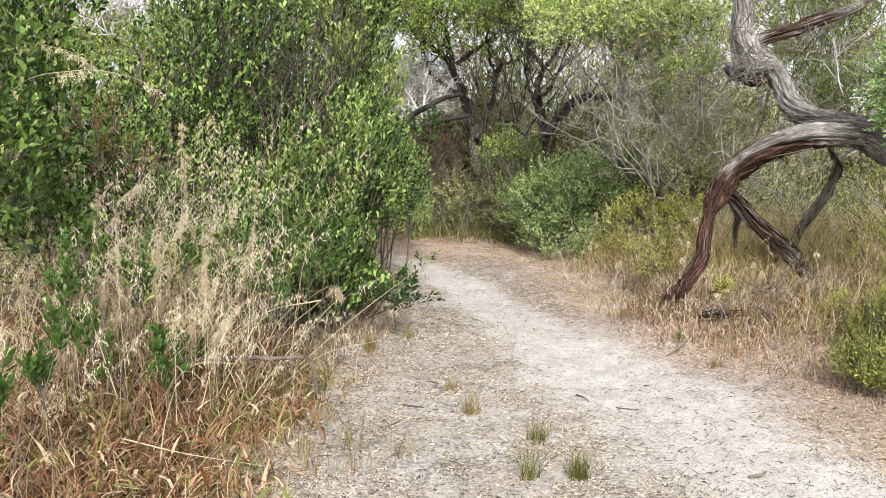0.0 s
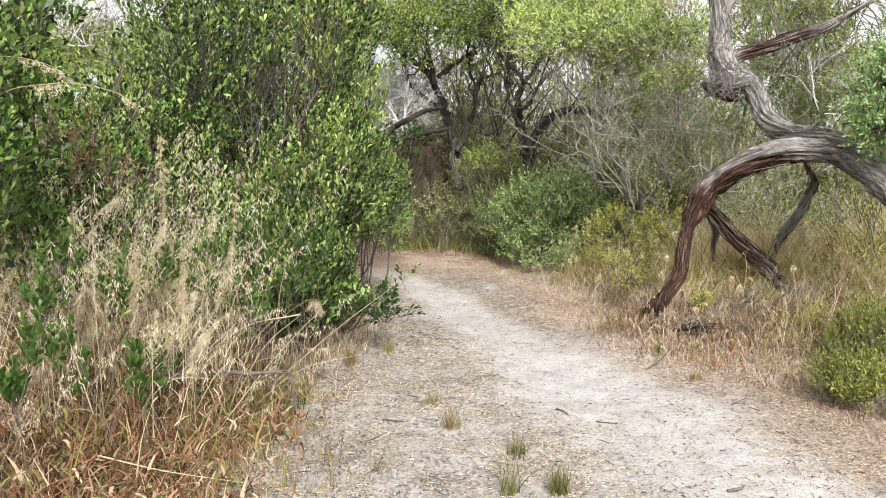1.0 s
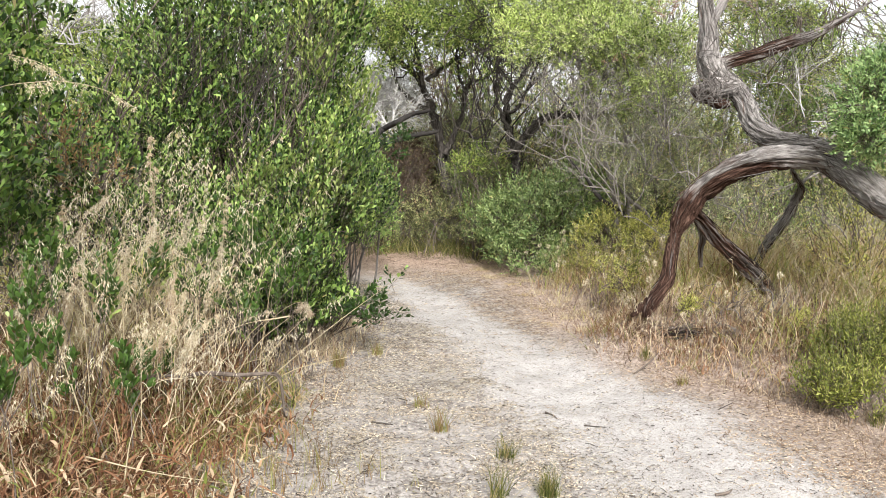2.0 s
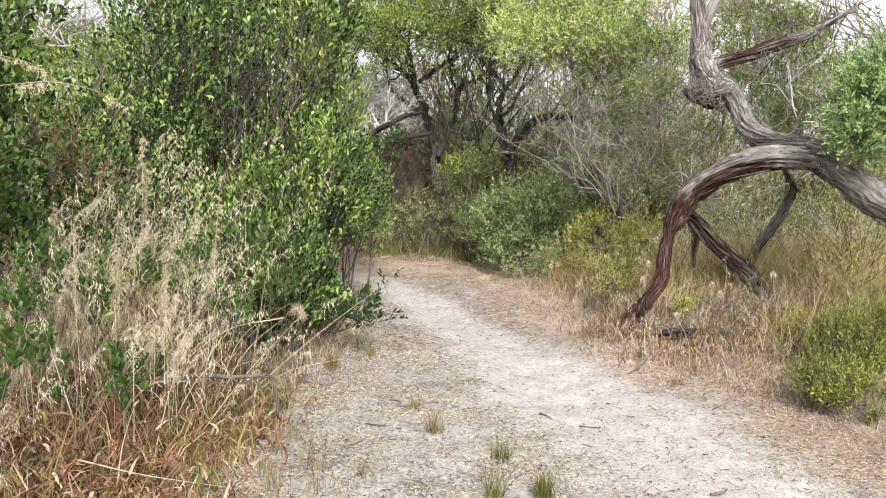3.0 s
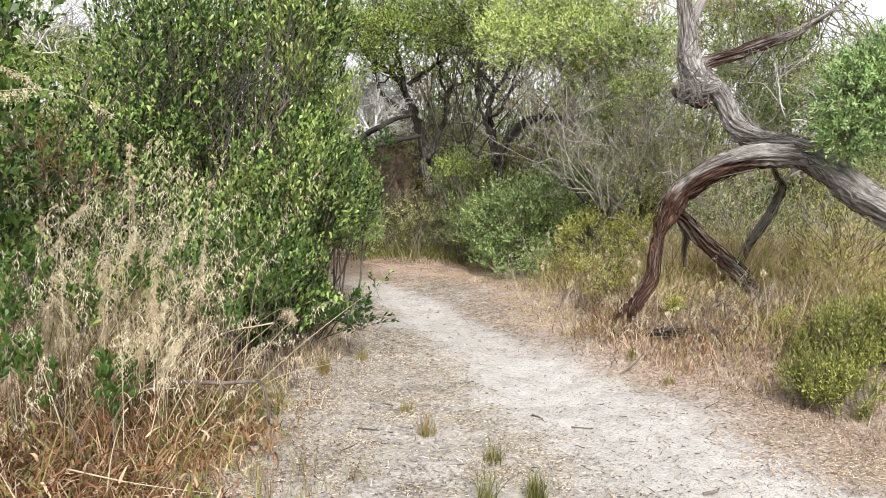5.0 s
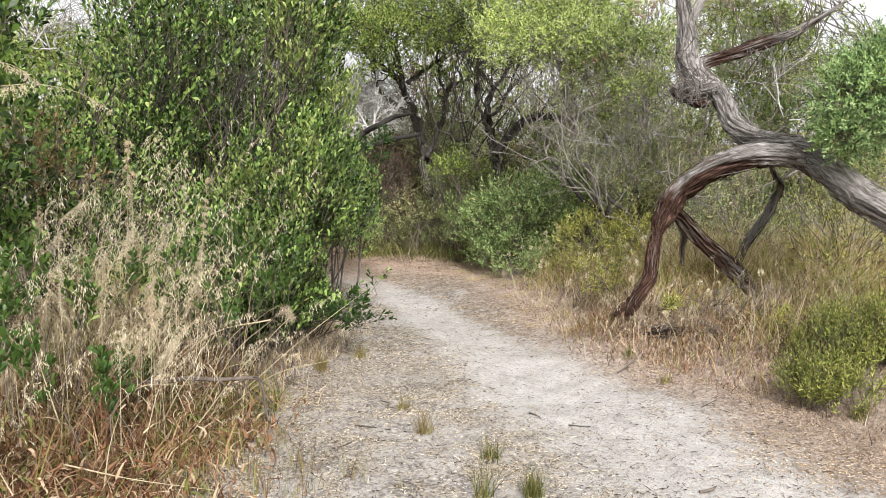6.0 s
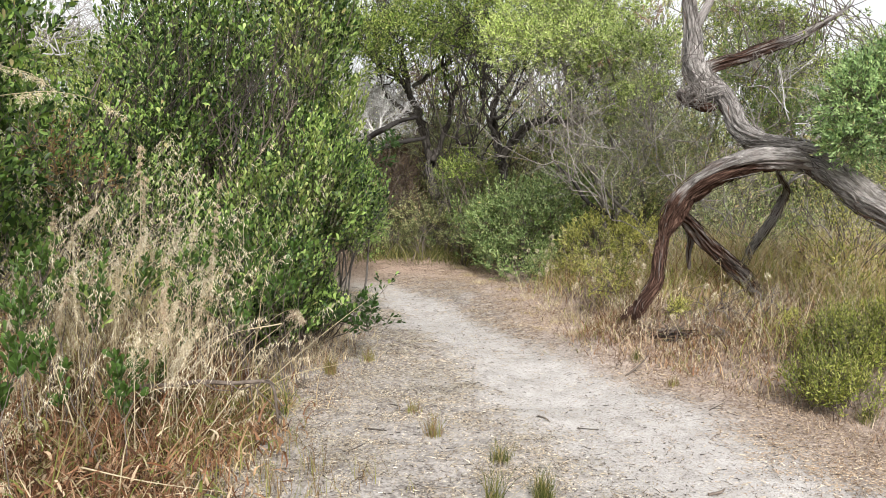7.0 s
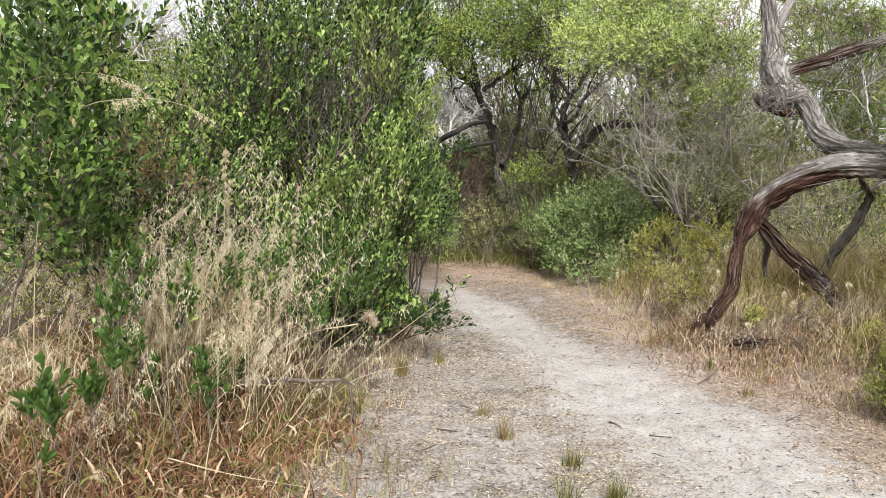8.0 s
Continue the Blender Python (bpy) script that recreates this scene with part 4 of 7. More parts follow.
shrub("shrub", (-3.1, 6.9), [((-3.0, 6.8, 1.86), (0.45, 0.3, 0.32)), ((-2.75, 6.7, 1.5), (0.4, 0.3, 0.3)), ((-3.3, 6.9, 1.5), (0.4, 0.3, 0.35)), ((-3.44, 7.0, 2.2), (0.26, 0.3, 0.26)), ((-3.17, 6.90, 2.15), (0.2, 0.2, 0.16)), ((-2.88, 6.90, 2.09), (0.2, 0.2, 0.18))], "light green twiggy shrub behind the big shrubs", MID, sprays=1250, size=0.14, count=11, leaf=0.036, wide=0.36, shape=LEAF_LANCE, stems=24, thick=0.009, seed=21, shell=0.3, gaps=0.4, grain=4.5)

shrub("shrub", (-1.9, 7.3), [((-1.55, 7.2, 2.1), (0.6, 0.35, 0.75)), ((-2.2, 7.1, 1.9), (0.5, 0.35, 0.5)), ((-1.5, 7.1, 1.3), (0.6, 0.3, 0.5))], "dark green shrub behind the big shrub", DEEP, sprays=900, size=0.16, count=10, leaf=0.046, wide=0.42, shape=LEAF_LANCE, stems=20, thick=0.01, seed=22, shell=0.2, gaps=0.34)

# ---- low broad-leaved saplings in the dry grass ----
for u, (pt, r, lf) in enumerate([((-1.34, 3.30, 0.39), (0.06, 0.06, 0.12), 0.06), ((-1.54, 3.11, 0.51), (0.07, 0.06, 0.08), 0.05), ((-1.41, 2.53, 0.66), (0.05, 0.05, 0.05), 0.055), ((-1.53, 2.41, 0.53), (0.08, 0.07, 0.06), 0.06), ((-1.56, 3.54, 0.74), (0.1, 0.1, 0.1), 0.05), ((-1.39, 3.79, 0.32), (0.08, 0.08, 0.14), 0.05), ((-1.01, 4.23, 0.61), (0.16, 0.14, 0.16), 0.05), ((-1.13, 4.27, 0.88), (0.16, 0.14, 0.14), 0.05), ((-1.27, 4.02, 0.54), (0.1, 0.1, 0.1), 0.05), ((-0.89, 4.55, 0.72), (0.14, 0.14, 0.16), 0.05), ((-1.73, 3.46, 0.83), (0.08, 0.08, 0.09), 0.05), ((-1.41, 3.75, 0.76), (0.08, 0.08, 0.09), 0.05), ((-1.65, 3.14, 0.73), (0.08, 0.08, 0.08), 0.05), ((-1.49, 3.35, 0.79), (0.06, 0.06, 0.07), 0.046), ((-1.19, 3.70, 0.83), (0.08, 0.08, 0.09), 0.046), ((-0.91, 4.25, 0.67), (0.13, 0.1, 0.13), 0.046), ((-1.02, 4.20, 0.86), (0.1, 0.08, 0.1), 0.046), ((-1.60, 3.20, 0.90), (0.05, 0.05, 0.06), 0.046), ((-1.04, 3.90, 0.61), (0.12, 0.1, 0.1), 0.046)]):
    pt = np.array(pt)
    tilt = 0.04 * math.sin(2.1 * u)
    shrub("sapling", (pt[0], pt[1]), [(tuple(pt), r), (tuple(pt + [tilt, 0.0, -0.11]), (r[0] * 0.8, r[1] * 0.8, 0.07)), (tuple(pt + [-1.5 * tilt, 0.02, 0.07]), (r[0] * 0.5, r[1] * 0.5, 0.05))], "small green broad-leaved sapling among dead grass", SAPLING, sprays=int(16 if u < 6 else 26 if u < 13 else 14), size=0.1, count=9, leaf=lf * 0.92, stems=3, thick=0.005, wide=0.44, up=1.6, spread=0.6, shape=LEAF_ROUND, seed=30 + u, shell=0.1, gaps=0.0, singles=170 if u < 13 else 45, group="saplings in the dry grass", category="sapling")

# ---- far trees ----
def tree(base, limbs, lobes, label, leaf_mat, sprays, seed, leaf=0.04, size=0.17, count=12, gaps=0.4, forks=45, bark=None, grain=1.6):
    """A many-stemmed tree: limbs as rows of (x, y, z, radius), then forking twigs up into a leafy crown."""
    rng = np.random.RandomState(seed)
    ob = thing("tea_tree", (*base, float(ground_z(*base))), label, "tree", "tea trees")
    p, out = in_lobes(rng, lobes, sprays, 0.3, gaps, grain, seed)
    twigs, leaves, upper = Bag(), Bag(), []
    for ctrl in limbs:
        rows = curve_points(np.asarray(ctrl, float), 8 * len(ctrl))
        rows[1:-1, :3] += rng.normal(0, 0.008, (len(rows) - 2, 3))
        bag = Bag()
        girth = np.maximum(rows[:, 3] * 0.42 * (1 + 0.12 * rng.normal(0, 1, len(rows))), 0.006)
        bag.tube(rows[:, :3], girth, 9)
        side_a, side_b = across(unit(np.gradient(rows[:, :3], axis=0)))
        for _ in range(6 * len(rows)):
            k = np.arange(rng.randint(len(rows) - 4), len(rows))[: rng.randint(4, 9)]
            th = rng.uniform(0, 6.283) + rng.normal(0, 0.3) * np.linspace(0, 1, len(k))
            ring = np.cos(th)[:, None] * side_a[k] + np.sin(th)[:, None] * side_b[k]
            taper = np.sin(np.linspace(0.25, 2.9, len(k)))
            bag.tube(rows[k, :3] + ring * girth[k, None] * rng.uniform(0.96, 1.12), girth[k] * rng.uniform(0.08, 0.24) * taper, 3)
        part("limb", bag, bark or TRUNK_DARK, ob)
        upper.append(rows[len(rows) // 2 :])
    upper = np.concatenate(upper)
    for k in range(forks):
        s = upper[rng.randint(len(upper))]
        near = p[np.argsort(np.linalg.norm(p - s[:3] - [0, 0, 0.5], axis=1))[: max(30, len(p) // 4)]]
        t = near[rng.randint(len(near))]
        span = np.linalg.norm(t - s[:3])
        m = s[:3] * 0.5 + t * 0.5 + rng.normal(0, 0.1, 3) * span
        rows = curve_points([s[:3], s[:3] * 0.75 + m * 0.25 + rng.normal(0, 0.05, 3) * span, m, t], 10)
        twigs.tube(rows[::2], np.linspace(min(s[3] * 0.5, 0.013), 0.004, 5), 4, False)
        for e in range(3):
            a = rows[rng.randint(4, 10)]
            twigs.tube(curve_points([a, a + rng.normal(0, 0.12, 3) + [0, 0, 0.1], a + rng.normal(0, 0.22, 3) + [0, 0, 0.22]], 5), np.linspace(0.008, 0.003, 5), 3, False)
    ways = unit(out * 0.7 + [0, 0, 0.5] + rng.normal(0, 0.4, out.shape))
    add_sprays(rng, leaves, twigs, p, ways, size, count, leaf, 0.42, LEAF_LANCE, thin=0.0014)
    part("brushwood", twigs, bark or DARK_STEM, ob, kind="stuff")
    part("crown", leaves, leaf_mat, ob)
    return ob


tree((-0.02, 10.80), [
    [(-0.12, 10.68, 0.68, 0.130), (-0.18, 10.80, 1.12, 0.120), (-0.25, 10.92, 1.47, 0.110), (-0.38, 10.74, 1.88, 0.100), (-0.53, 10.86, 2.17, 0.080), (-0.72, 10.68, 2.32, 0.060), (-0.90, 10.80, 2.45, 0.045), (-1.05, 10.92, 2.63, 0.030)],
    [(-0.44, 10.68, 2.04, 0.070), (-0.51, 10.80, 2.37, 0.055), (-0.56, 10.92, 2.68, 0.045), (-0.49, 10.74, 2.90, 0.030)],
    [(-0.41, 10.68, 2.11, 0.060), (-0.17, 10.80, 2.30, 0.050), (0.10, 10.92, 2.51, 0.040), (0.22, 10.74, 2.68, 0.020)],
    [(-0.15, 10.68, 1.18, 0.090), (0.03, 10.80, 1.61, 0.075), (0.10, 10.92, 2.00, 0.060), (0.20, 10.74, 2.12, 0.045), (0.39, 10.86, 2.19, 0.030), (0.54, 10.68, 2.39, 0.020)],
    [(0.10, 10.68, 1.97, 0.045), (0.00, 10.80, 2.20, 0.035), (0.04, 10.92, 2.49, 0.020)],
    [(-0.33, 10.68, 1.72, 0.060), (-0.61, 10.80, 1.89, 0.055), (-0.80, 10.92, 2.08, 0.045), (-0.83, 10.74, 2.33, 0.030), (-0.97, 10.86, 2.69, 0.015)],
    [(-0.72, 10.68, 2.32, 0.040), (-0.68, 10.80, 2.58, 0.030), (-0.76, 10.92, 2.84, 0.015)],
], [((-0.67, 10.70, 3.02), (0.85, 0.7, 0.45)), ((0.11, 10.50, 3.02), (0.9, 0.7, 0.5)), ((-1.05, 10.25, 2.69), (0.35, 0.4, 0.3)), ((-0.56, 9.95, 2.68), (0.55, 0.35, 0.28)), ((0.11, 9.95, 2.71), (0.6, 0.35, 0.32)), ((-0.89, 9.92, 2.45), (0.25, 0.25, 0.16)), ((-0.32, 10.98, 3.62), (1.2, 0.9, 0.35)), ((-0.58, 10.40, 2.30), (0.18, 0.2, 0.1)), ((-0.26, 10.11, 2.37), (0.2, 0.2, 0.12)), ((0.04, 10.19, 2.21), (0.22, 0.2, 0.1)), ((0.44, 10.00, 2.30), (0.2, 0.2, 0.12)), ((-0.96, 9.99, 2.23), (0.16, 0.2, 0.1))], "dark many-stemmed tea tree with a bright green crown", MID, 5200, 41, leaf=0.042, size=0.2, gaps=0.45, grain=2.6, forks=50)
tree((0.70, 9.80), [
    [(0.69, 9.68, 0.88, 0.120), (0.68, 9.80, 1.18, 0.110), (0.62, 9.92, 1.47, 0.090), (0.56, 9.74, 1.78, 0.075), (0.64, 9.86, 2.00, 0.060), (0.81, 9.68, 2.24, 0.040), (0.86, 9.80, 2.50, 0.020)],
    [(0.67, 9.68, 1.24, 0.100), (0.83, 9.80, 1.47, 0.100), (1.06, 9.92, 1.66, 0.090), (1.29, 9.74, 1.69, 0.075), (1.56, 9.86, 1.66, 0.050), (1.73, 9.68, 1.76, 0.020)],
    [(0.66, 9.68, 1.19, 0.050), (0.52, 9.80, 1.21, 0.045), (0.35, 9.92, 1.29, 0.035), (0.09, 9.74, 1.49, 0.020)],
    [(0.57, 9.68, 1.69, 0.040), (0.70, 9.80, 1.76, 0.040), (0.81, 9.92, 1.96, 0.030), (0.95, 9.74, 2.11, 0.015)],
    [(0.60, 9.68, 1.50, 0.050), (0.49, 9.80, 1.73, 0.040), (0.44, 9.92, 1.99, 0.030), (0.48, 9.74, 2.24, 0.020)],
], [((0.74, 9.65, 2.74), (0.7, 0.7, 0.45)), ((1.36, 9.45, 2.71), (0.7, 0.7, 0.5)), ((0.94, 9.73, 3.31), (1.0, 0.8, 0.3)), ((0.49, 9.58, 2.16), (0.2, 0.2, 0.1)), ((0.83, 9.46, 2.03), (0.22, 0.2, 0.1)), ((0.66, 9.75, 1.92), (0.14, 0.15, 0.08))], "dark tea tree with a bright green crown", MID, 3800, 42, leaf=0.042, size=0.2, gaps=0.46, grain=2.6, forks=44)
tree((1.90, 9.30), [
    [(*(1.70, 8.30, 0.09), 0.05), (*(1.58, 8.41, 0.95), 0.045), (*(1.35, 8.49, 1.57), 0.04), (*(1.24, 8.56, 2.08), 0.03), (*(1.17, 8.51, 2.47), 0.02)],
    [(*(1.77, 8.40, 0.08), 0.05), (*(1.77, 8.53, 1.11), 0.04), (*(1.66, 8.62, 1.80), 0.035), (*(1.77, 8.70, 2.38), 0.02)],
], [((0.48, 8.41, 2.45), (0.3, 0.3, 0.16)), ((0.63, 8.07, 2.20), (0.22, 0.25, 0.12)), ((0.88, 8.19, 2.37), (0.3, 0.3, 0.2)), ((1.04, 7.96, 2.14), (0.25, 0.25, 0.14)), ((1.00, 8.54, 2.69), (0.5, 0.5, 0.3)), ((1.29, 7.89, 2.39), (0.32, 0.3, 0.22)), ((1.51, 8.56, 2.86), (0.6, 0.6, 0.35)), ((1.39, 7.95, 2.03), (0.26, 0.25, 0.13)), ((1.57, 7.67, 2.21), (0.3, 0.3, 0.2)), ((1.79, 7.93, 1.93), (0.3, 0.3, 0.16)), ((1.82, 7.70, 2.41), (0.32, 0.3, 0.26)), ((1.67, 8.11, 1.72), (0.2, 0.2, 0.12)), ((1.92, 7.86, 2.13), (0.25, 0.25, 0.2)), ((1.25, 8.23, 1.84), (0.14, 0.15, 0.08))], "tea tree with a light green crown over dead twigs", BRIGHT, 3700, 43, leaf=0.038, size=0.17, count=14, gaps=0.475, grain=3.8, forks=30, bark=GREY_TWIG)
tree((2.67, 9.30), [
    [(*(2.44, 8.50, 0.06), 0.05), (*(2.32, 8.61, 0.93), 0.04), (*(2.15, 8.71, 1.69), 0.03), (*(2.21, 8.82, 2.51), 0.02)],
    [(*(2.50, 8.50, 0.06), 0.05), (*(2.68, 8.61, 0.93), 0.04), (*(2.85, 8.71, 1.69), 0.03), (*(3.03, 8.82, 2.51), 0.02)],
], [((2.15, 8.69, 1.52), (0.6, 0.5, 0.6)), ((2.61, 8.23, 1.12), (0.6, 0.5, 0.5)), ((2.37, 9.23, 2.56), (0.7, 0.6, 0.6)), ((3.16, 8.94, 1.94), (0.55, 0.5, 0.5)), ((3.13, 9.13, 2.60), (0.6, 0.5, 0.4)), ((1.93, 8.41, 0.95), (0.4, 0.4, 0.4))], "olive green tea tree behind the leaning trunk", OLIVE, 4400, 44, leaf=0.036, size=0.14, bark=GREY_TWIG, gaps=0.44, grain=3.2)
tree((4.27, 9.30), [
    [(*(3.82, 8.30, 0.09), 0.05), (*(3.70, 8.41, 0.95), 0.04), (*(3.53, 8.51, 1.68), 0.03), (*(3.59, 8.61, 2.48), 0.02)],
    [(*(3.87, 8.30, 0.09), 0.05), (*(4.05, 8.41, 0.95), 0.04), (*(4.33, 8.51, 1.68), 0.03), (*(4.33, 8.61, 2.48), 0.02)],
], [((3.70, 8.49, 1.57), (0.6, 0.5, 0.5)), ((4.38, 8.72, 1.75), (0.6, 0.6, 0.5)), ((3.36, 8.02, 1.02), (0.7, 0.5, 0.4)), ((4.24, 8.02, 1.02), (0.6, 0.5, 0.5)), ((4.91, 8.52, 1.80), (0.8, 0.6, 0.9)), ((3.65, 8.78, 2.15), (0.3, 0.4, 0.25))], "olive tea tree thicket behind the leaning trunk", OLIVE, 4200, 45, leaf=0.036, size=0.14, bark=GREY_TWIG, gaps=0.44, grain=3.2)
tree((-1.81, 10.80), [
    [(*(-1.79, 10.90, -0.09), 0.10), (*(-1.79, 11.04, 1.03), 0.085), (*(-1.77, 11.11, 1.55), 0.08), (*(-1.81, 11.28, 2.08), 0.06), (*(-2.05, 11.69, 2.87), 0.03)],
    [(*(-1.64, 11.10, -0.12), 0.06), (*(-1.65, 11.27, 1.17), 0.05), (*(-1.70, 11.34, 1.78), 0.04), (*(-1.61, 11.52, 2.32), 0.03), (*(-1.74, 11.71, 3.02), 0.02)],
], [((-2.15, 11.80, 2.96), (0.9, 0.8, 0.65)), ((-2.98, 12.36, 3.35), (1.0, 0.8, 0.8))], "tea tree behind the big shrub", DEEP, 2200, 46)
tree((-5.38, 10.80), [
    [(*(-4.45, 8.92, 0.18), 0.07), (*(-4.48, 9.08, 1.40), 0.05), (*(-4.36, 9.40, 2.33), 0.03), (*(-4.21, 9.55, 2.72), 0.015)],
    [(*(-4.51, 8.92, 0.18), 0.06), (*(-4.69, 9.08, 1.40), 0.05), (*(-5.00, 9.20, 2.31), 0.03), (*(-5.18, 9.26, 2.80), 0.015)],
], [((-4.32, 9.60, 2.35), (0.5, 0.5, 0.3)), ((-5.18, 9.18, 2.19), (0.8, 0.6, 0.6)), ((-3.53, 9.65, 1.91), (0.8, 0.6, 0.6))], "light green tea tree behind the shrubs", BRIGHT, 2600, 47, bark=GREY_TWIG)


def leaning_log(name, rows, label, mat):
    c = curve_points(np.asarray(rows, float), 10 * len(rows))
    ob = thing(name, tuple(c[0, :3]), label, "branch")
    bag = Bag()
    rng = np.random.RandomState(len(rows))
    c[:, :3] += rng.normal(0, 0.003, (len(c), 3))
    bag.tube(c[:, :3], c[:, 3] * 0.68 * rng.uniform(0.9, 1.1, len(c)), 9)
    part("stem", bag, mat, ob)
    return ob


leaning_log("leaning_limb", [(-1.62, 9.78, 1.07, 0.060), (-1.46, 9.90, 1.15, 0.060), (-1.11, 10.02, 1.27, 0.060), (-0.86, 9.84, 1.33, 0.055), (-0.68, 9.96, 1.37, 0.050), (-0.42, 9.78, 1.43, 0.040), (-0.23, 9.90, 1.47, 0.030)], "dark bare limb leaning low across the trees", BLACK_STEM)
leaning_log("leaning_limb", [(-1.02, 9.78, 1.30, 0.060), (-0.97, 9.90, 1.40, 0.055), (-0.88, 10.02, 1.49, 0.050), (-0.69, 9.84, 1.58, 0.050), (-0.55, 9.96, 1.66, 0.040), (-0.32, 9.78, 1.71, 0.030)], "dark forked limb under the trees", BLACK_STEM)
leaning_log("leaning_limb", [(-1.58, 9.78, 1.07, 0.050), (-1.59, 9.90, 1.32, 0.050), (-1.61, 10.02, 1.57, 0.045), (-1.58, 9.84, 1.79, 0.040), (-1.56, 9.96, 2.06, 0.030)], "dark upright stem behind the big shrub", BLACK_STEM)
leaning_log("leaning_limb", [(-1.39, 9.78, 1.07, 0.050), (-1.42, 9.90, 1.27, 0.045), (-1.44, 10.02, 1.47, 0.045), (-1.39, 9.84, 1.70, 0.040), (-1.46, 9.96, 1.96, 0.025)], "grey upright stem behind the big shrub", DULL_TWIG)
leaning_log("leaning_limb", [(-1.22, 9.78, 1.32, 0.030), (-1.26, 9.90, 1.57, 0.030), (-1.30, 10.02, 1.70, 0.028), (-1.32, 9.84, 1.86, 0.020), (-1.30, 9.96, 2.06, 0.012)], "grey crooked dead stem behind the big shrub", DULL_TWIG)
leaning_log("dead_log", [(*(1.08, 7.94, 1.21), 0.012), (*(1.22, 7.92, 1.07), 0.024), (*(1.38, 7.90, 0.85), 0.03), (*(1.62, 7.87, 0.69), 0.028), (*(1.76, 7.84, 0.44), 0.02)], "dark dead log leaning in the scrub", BLACK_STEM)
leaning_log("dead_log", [(*(1.45, 7.72, 1.09), 0.01), (*(1.58, 7.70, 0.89), 0.022), (*(1.78, 7.68, 0.72), 0.03), (*(1.92, 7.64, 0.46), 0.02)], "grey dead log leaning in the scrub", DULL_TWIG)


def dead_tangle(place, ways, reach, label, mat, seed, thick=0.012, levels=3, split=4, name="dead_branch", wild=0.5):
    """Bare dead branches that fork and bend."""
    rng = np.random.RandomState(seed)
    place = np.asarray(place, float)
    z = float(ground_z(place[0], place[1]))
    ob = thing(name, tuple(place), label, "branch", "dead branches")
    fine = Bag()

    def go(p, d, ln, r, level):
        d = unit(d)
        ctrl = [p, p + d * ln * 0.35 + rng.normal(0, 0.05, 3) * ln, p + d * ln * 0.7 + rng.normal(0, 0.12, 3) * ln, p + d * ln + rng.normal(0, 0.15, 3) * ln]
        k = 9 if level == 0 else 5 if level == 1 else 4
        pts = curve_points(ctrl, k)
        bag = Bag() if level == 0 else fine
        bag.tube(pts, np.linspace(r, r * 0.4, k), 3 if level else 7, level == 0)
        if level == 0:
            part("branch", bag, mat, ob)
        if level < levels:
            for _ in range(split):
                i = rng.randint(min(2, k - 2), k)
                go(pts[i], d + rng.normal(0, wild, 3), ln * rng.uniform(0.4, 0.7), r * 0.55, level + 1)

    for w in ways:
        go(place + rng.normal(0, 0.04, 3), np.asarray(w, float), reach * rng.uniform(0.8, 1.15), thick, 0)
    part("brushwood", fine, mat, ob, kind="stuff")
    return ob


dead_tangle((-1.33, 13.60, 1.31), [(0.3, 0, 1), (-0.3, 0, 1), (0.0, 0.2, 1), (-0.7, 0, 0.9), (0.7, 0, 0.8)], 1.0, "pale grey dead tree with bare twigs against the sky", PALE_TWIG, 61, 0.022, 3, 4)
dead_tangle((1.51, 7.59, 0.83), [(-0.6, 0, 0.9), (-0.8, -0.1, 0.6), (-0.4, 0, 1.0), (-0.2, 0.1, 1.1)], 0.75, "grey bare dead branches in the scrub", GREY_TWIG, 62, 0.008, 3, 4)
dead_tangle((1.22, 7.93, 1.13), [(-0.5, 0, 0.8), (-0.2, 0, 1), (0.2, 0, 1), (-0.9, 0, 0.3)], 0.6, "grey bare dead branches in the scrub", GREY_TWIG, 63, 0.008, 3, 4)
dead_tangle((0.98, 8.26, 1.34), [(-0.2, 0, 1), (0.3, 0, 1), (0.7, 0, 0.5)], 0.5, "grey bare dead branches in the scrub", DULL_TWIG, 64, 0.008, 3, 3)
dead_tangle((2.19, 7.21, 1.01), [(-0.6, 0, 0.6), (0.2, 0, 1), (0.7, 0, 0.5)], 0.5, "grey bare dead branches in the scrub", GREY_TWIG, 65, 0.008, 3, 4)
dead_tangle((2.78, 6.43, 1.18), [(0.1, 0, 1), (-0.3, 0, 0.9), (-0.6, 0, -0.3)], 0.38, "grey bare dead twigs beside the leaning trunk", GREY_TWIG, 66, 0.008, 3, 3)
dead_tangle((3.09, 6.56, 0.64), [(0.1, 0, 1), (-0.6, 0, 0.7), (0.6, 0, 0.5)], 0.45, "grey bare dead twigs beside the leaning trunk", GREY_TWIG, 67, 0.007, 3, 4)
dead_tangle((1.14, 6.21, 0.33), [(0.6, 0, 0.5), (0.9, -0.1, 0.1), (0.3, 0, 0.7)], 0.25, "small dark dead twigs on the bank", STEM, 70, 0.005, 2, 3)
dead_tangle((-3.12, 6.65, 2.15), [(0.6, 0, 0.5), (-0.5, 0, 0.6), (0.1, 0, 0.9), (0.9, 0, 0.1)], 0.6, "grey bare twigs above the shrubs", GREY_TWIG, 71, 0.006, 3, 4)
for k, (pt, mat) in enumerate([((-1.36, 5.23, 1.33), DARK_STEM), ((-1.58, 5.22, 1.22), STEM), ((-1.19, 5.33, 1.27), STEM), ((-1.82, 5.02, 1.23), DARK_STEM)]):
    dead_tangle(pt, [(0.3, 0, 1), (0.25, 0.1, 1), (0.4, -0.05, 1), (0.12, 0, 1), (0.45, 0, 0.9)], 0.5, "grey bare upright twigs inside the big shrub", mat, 72 + k, 0.006, 2, 4, wild=0.2)

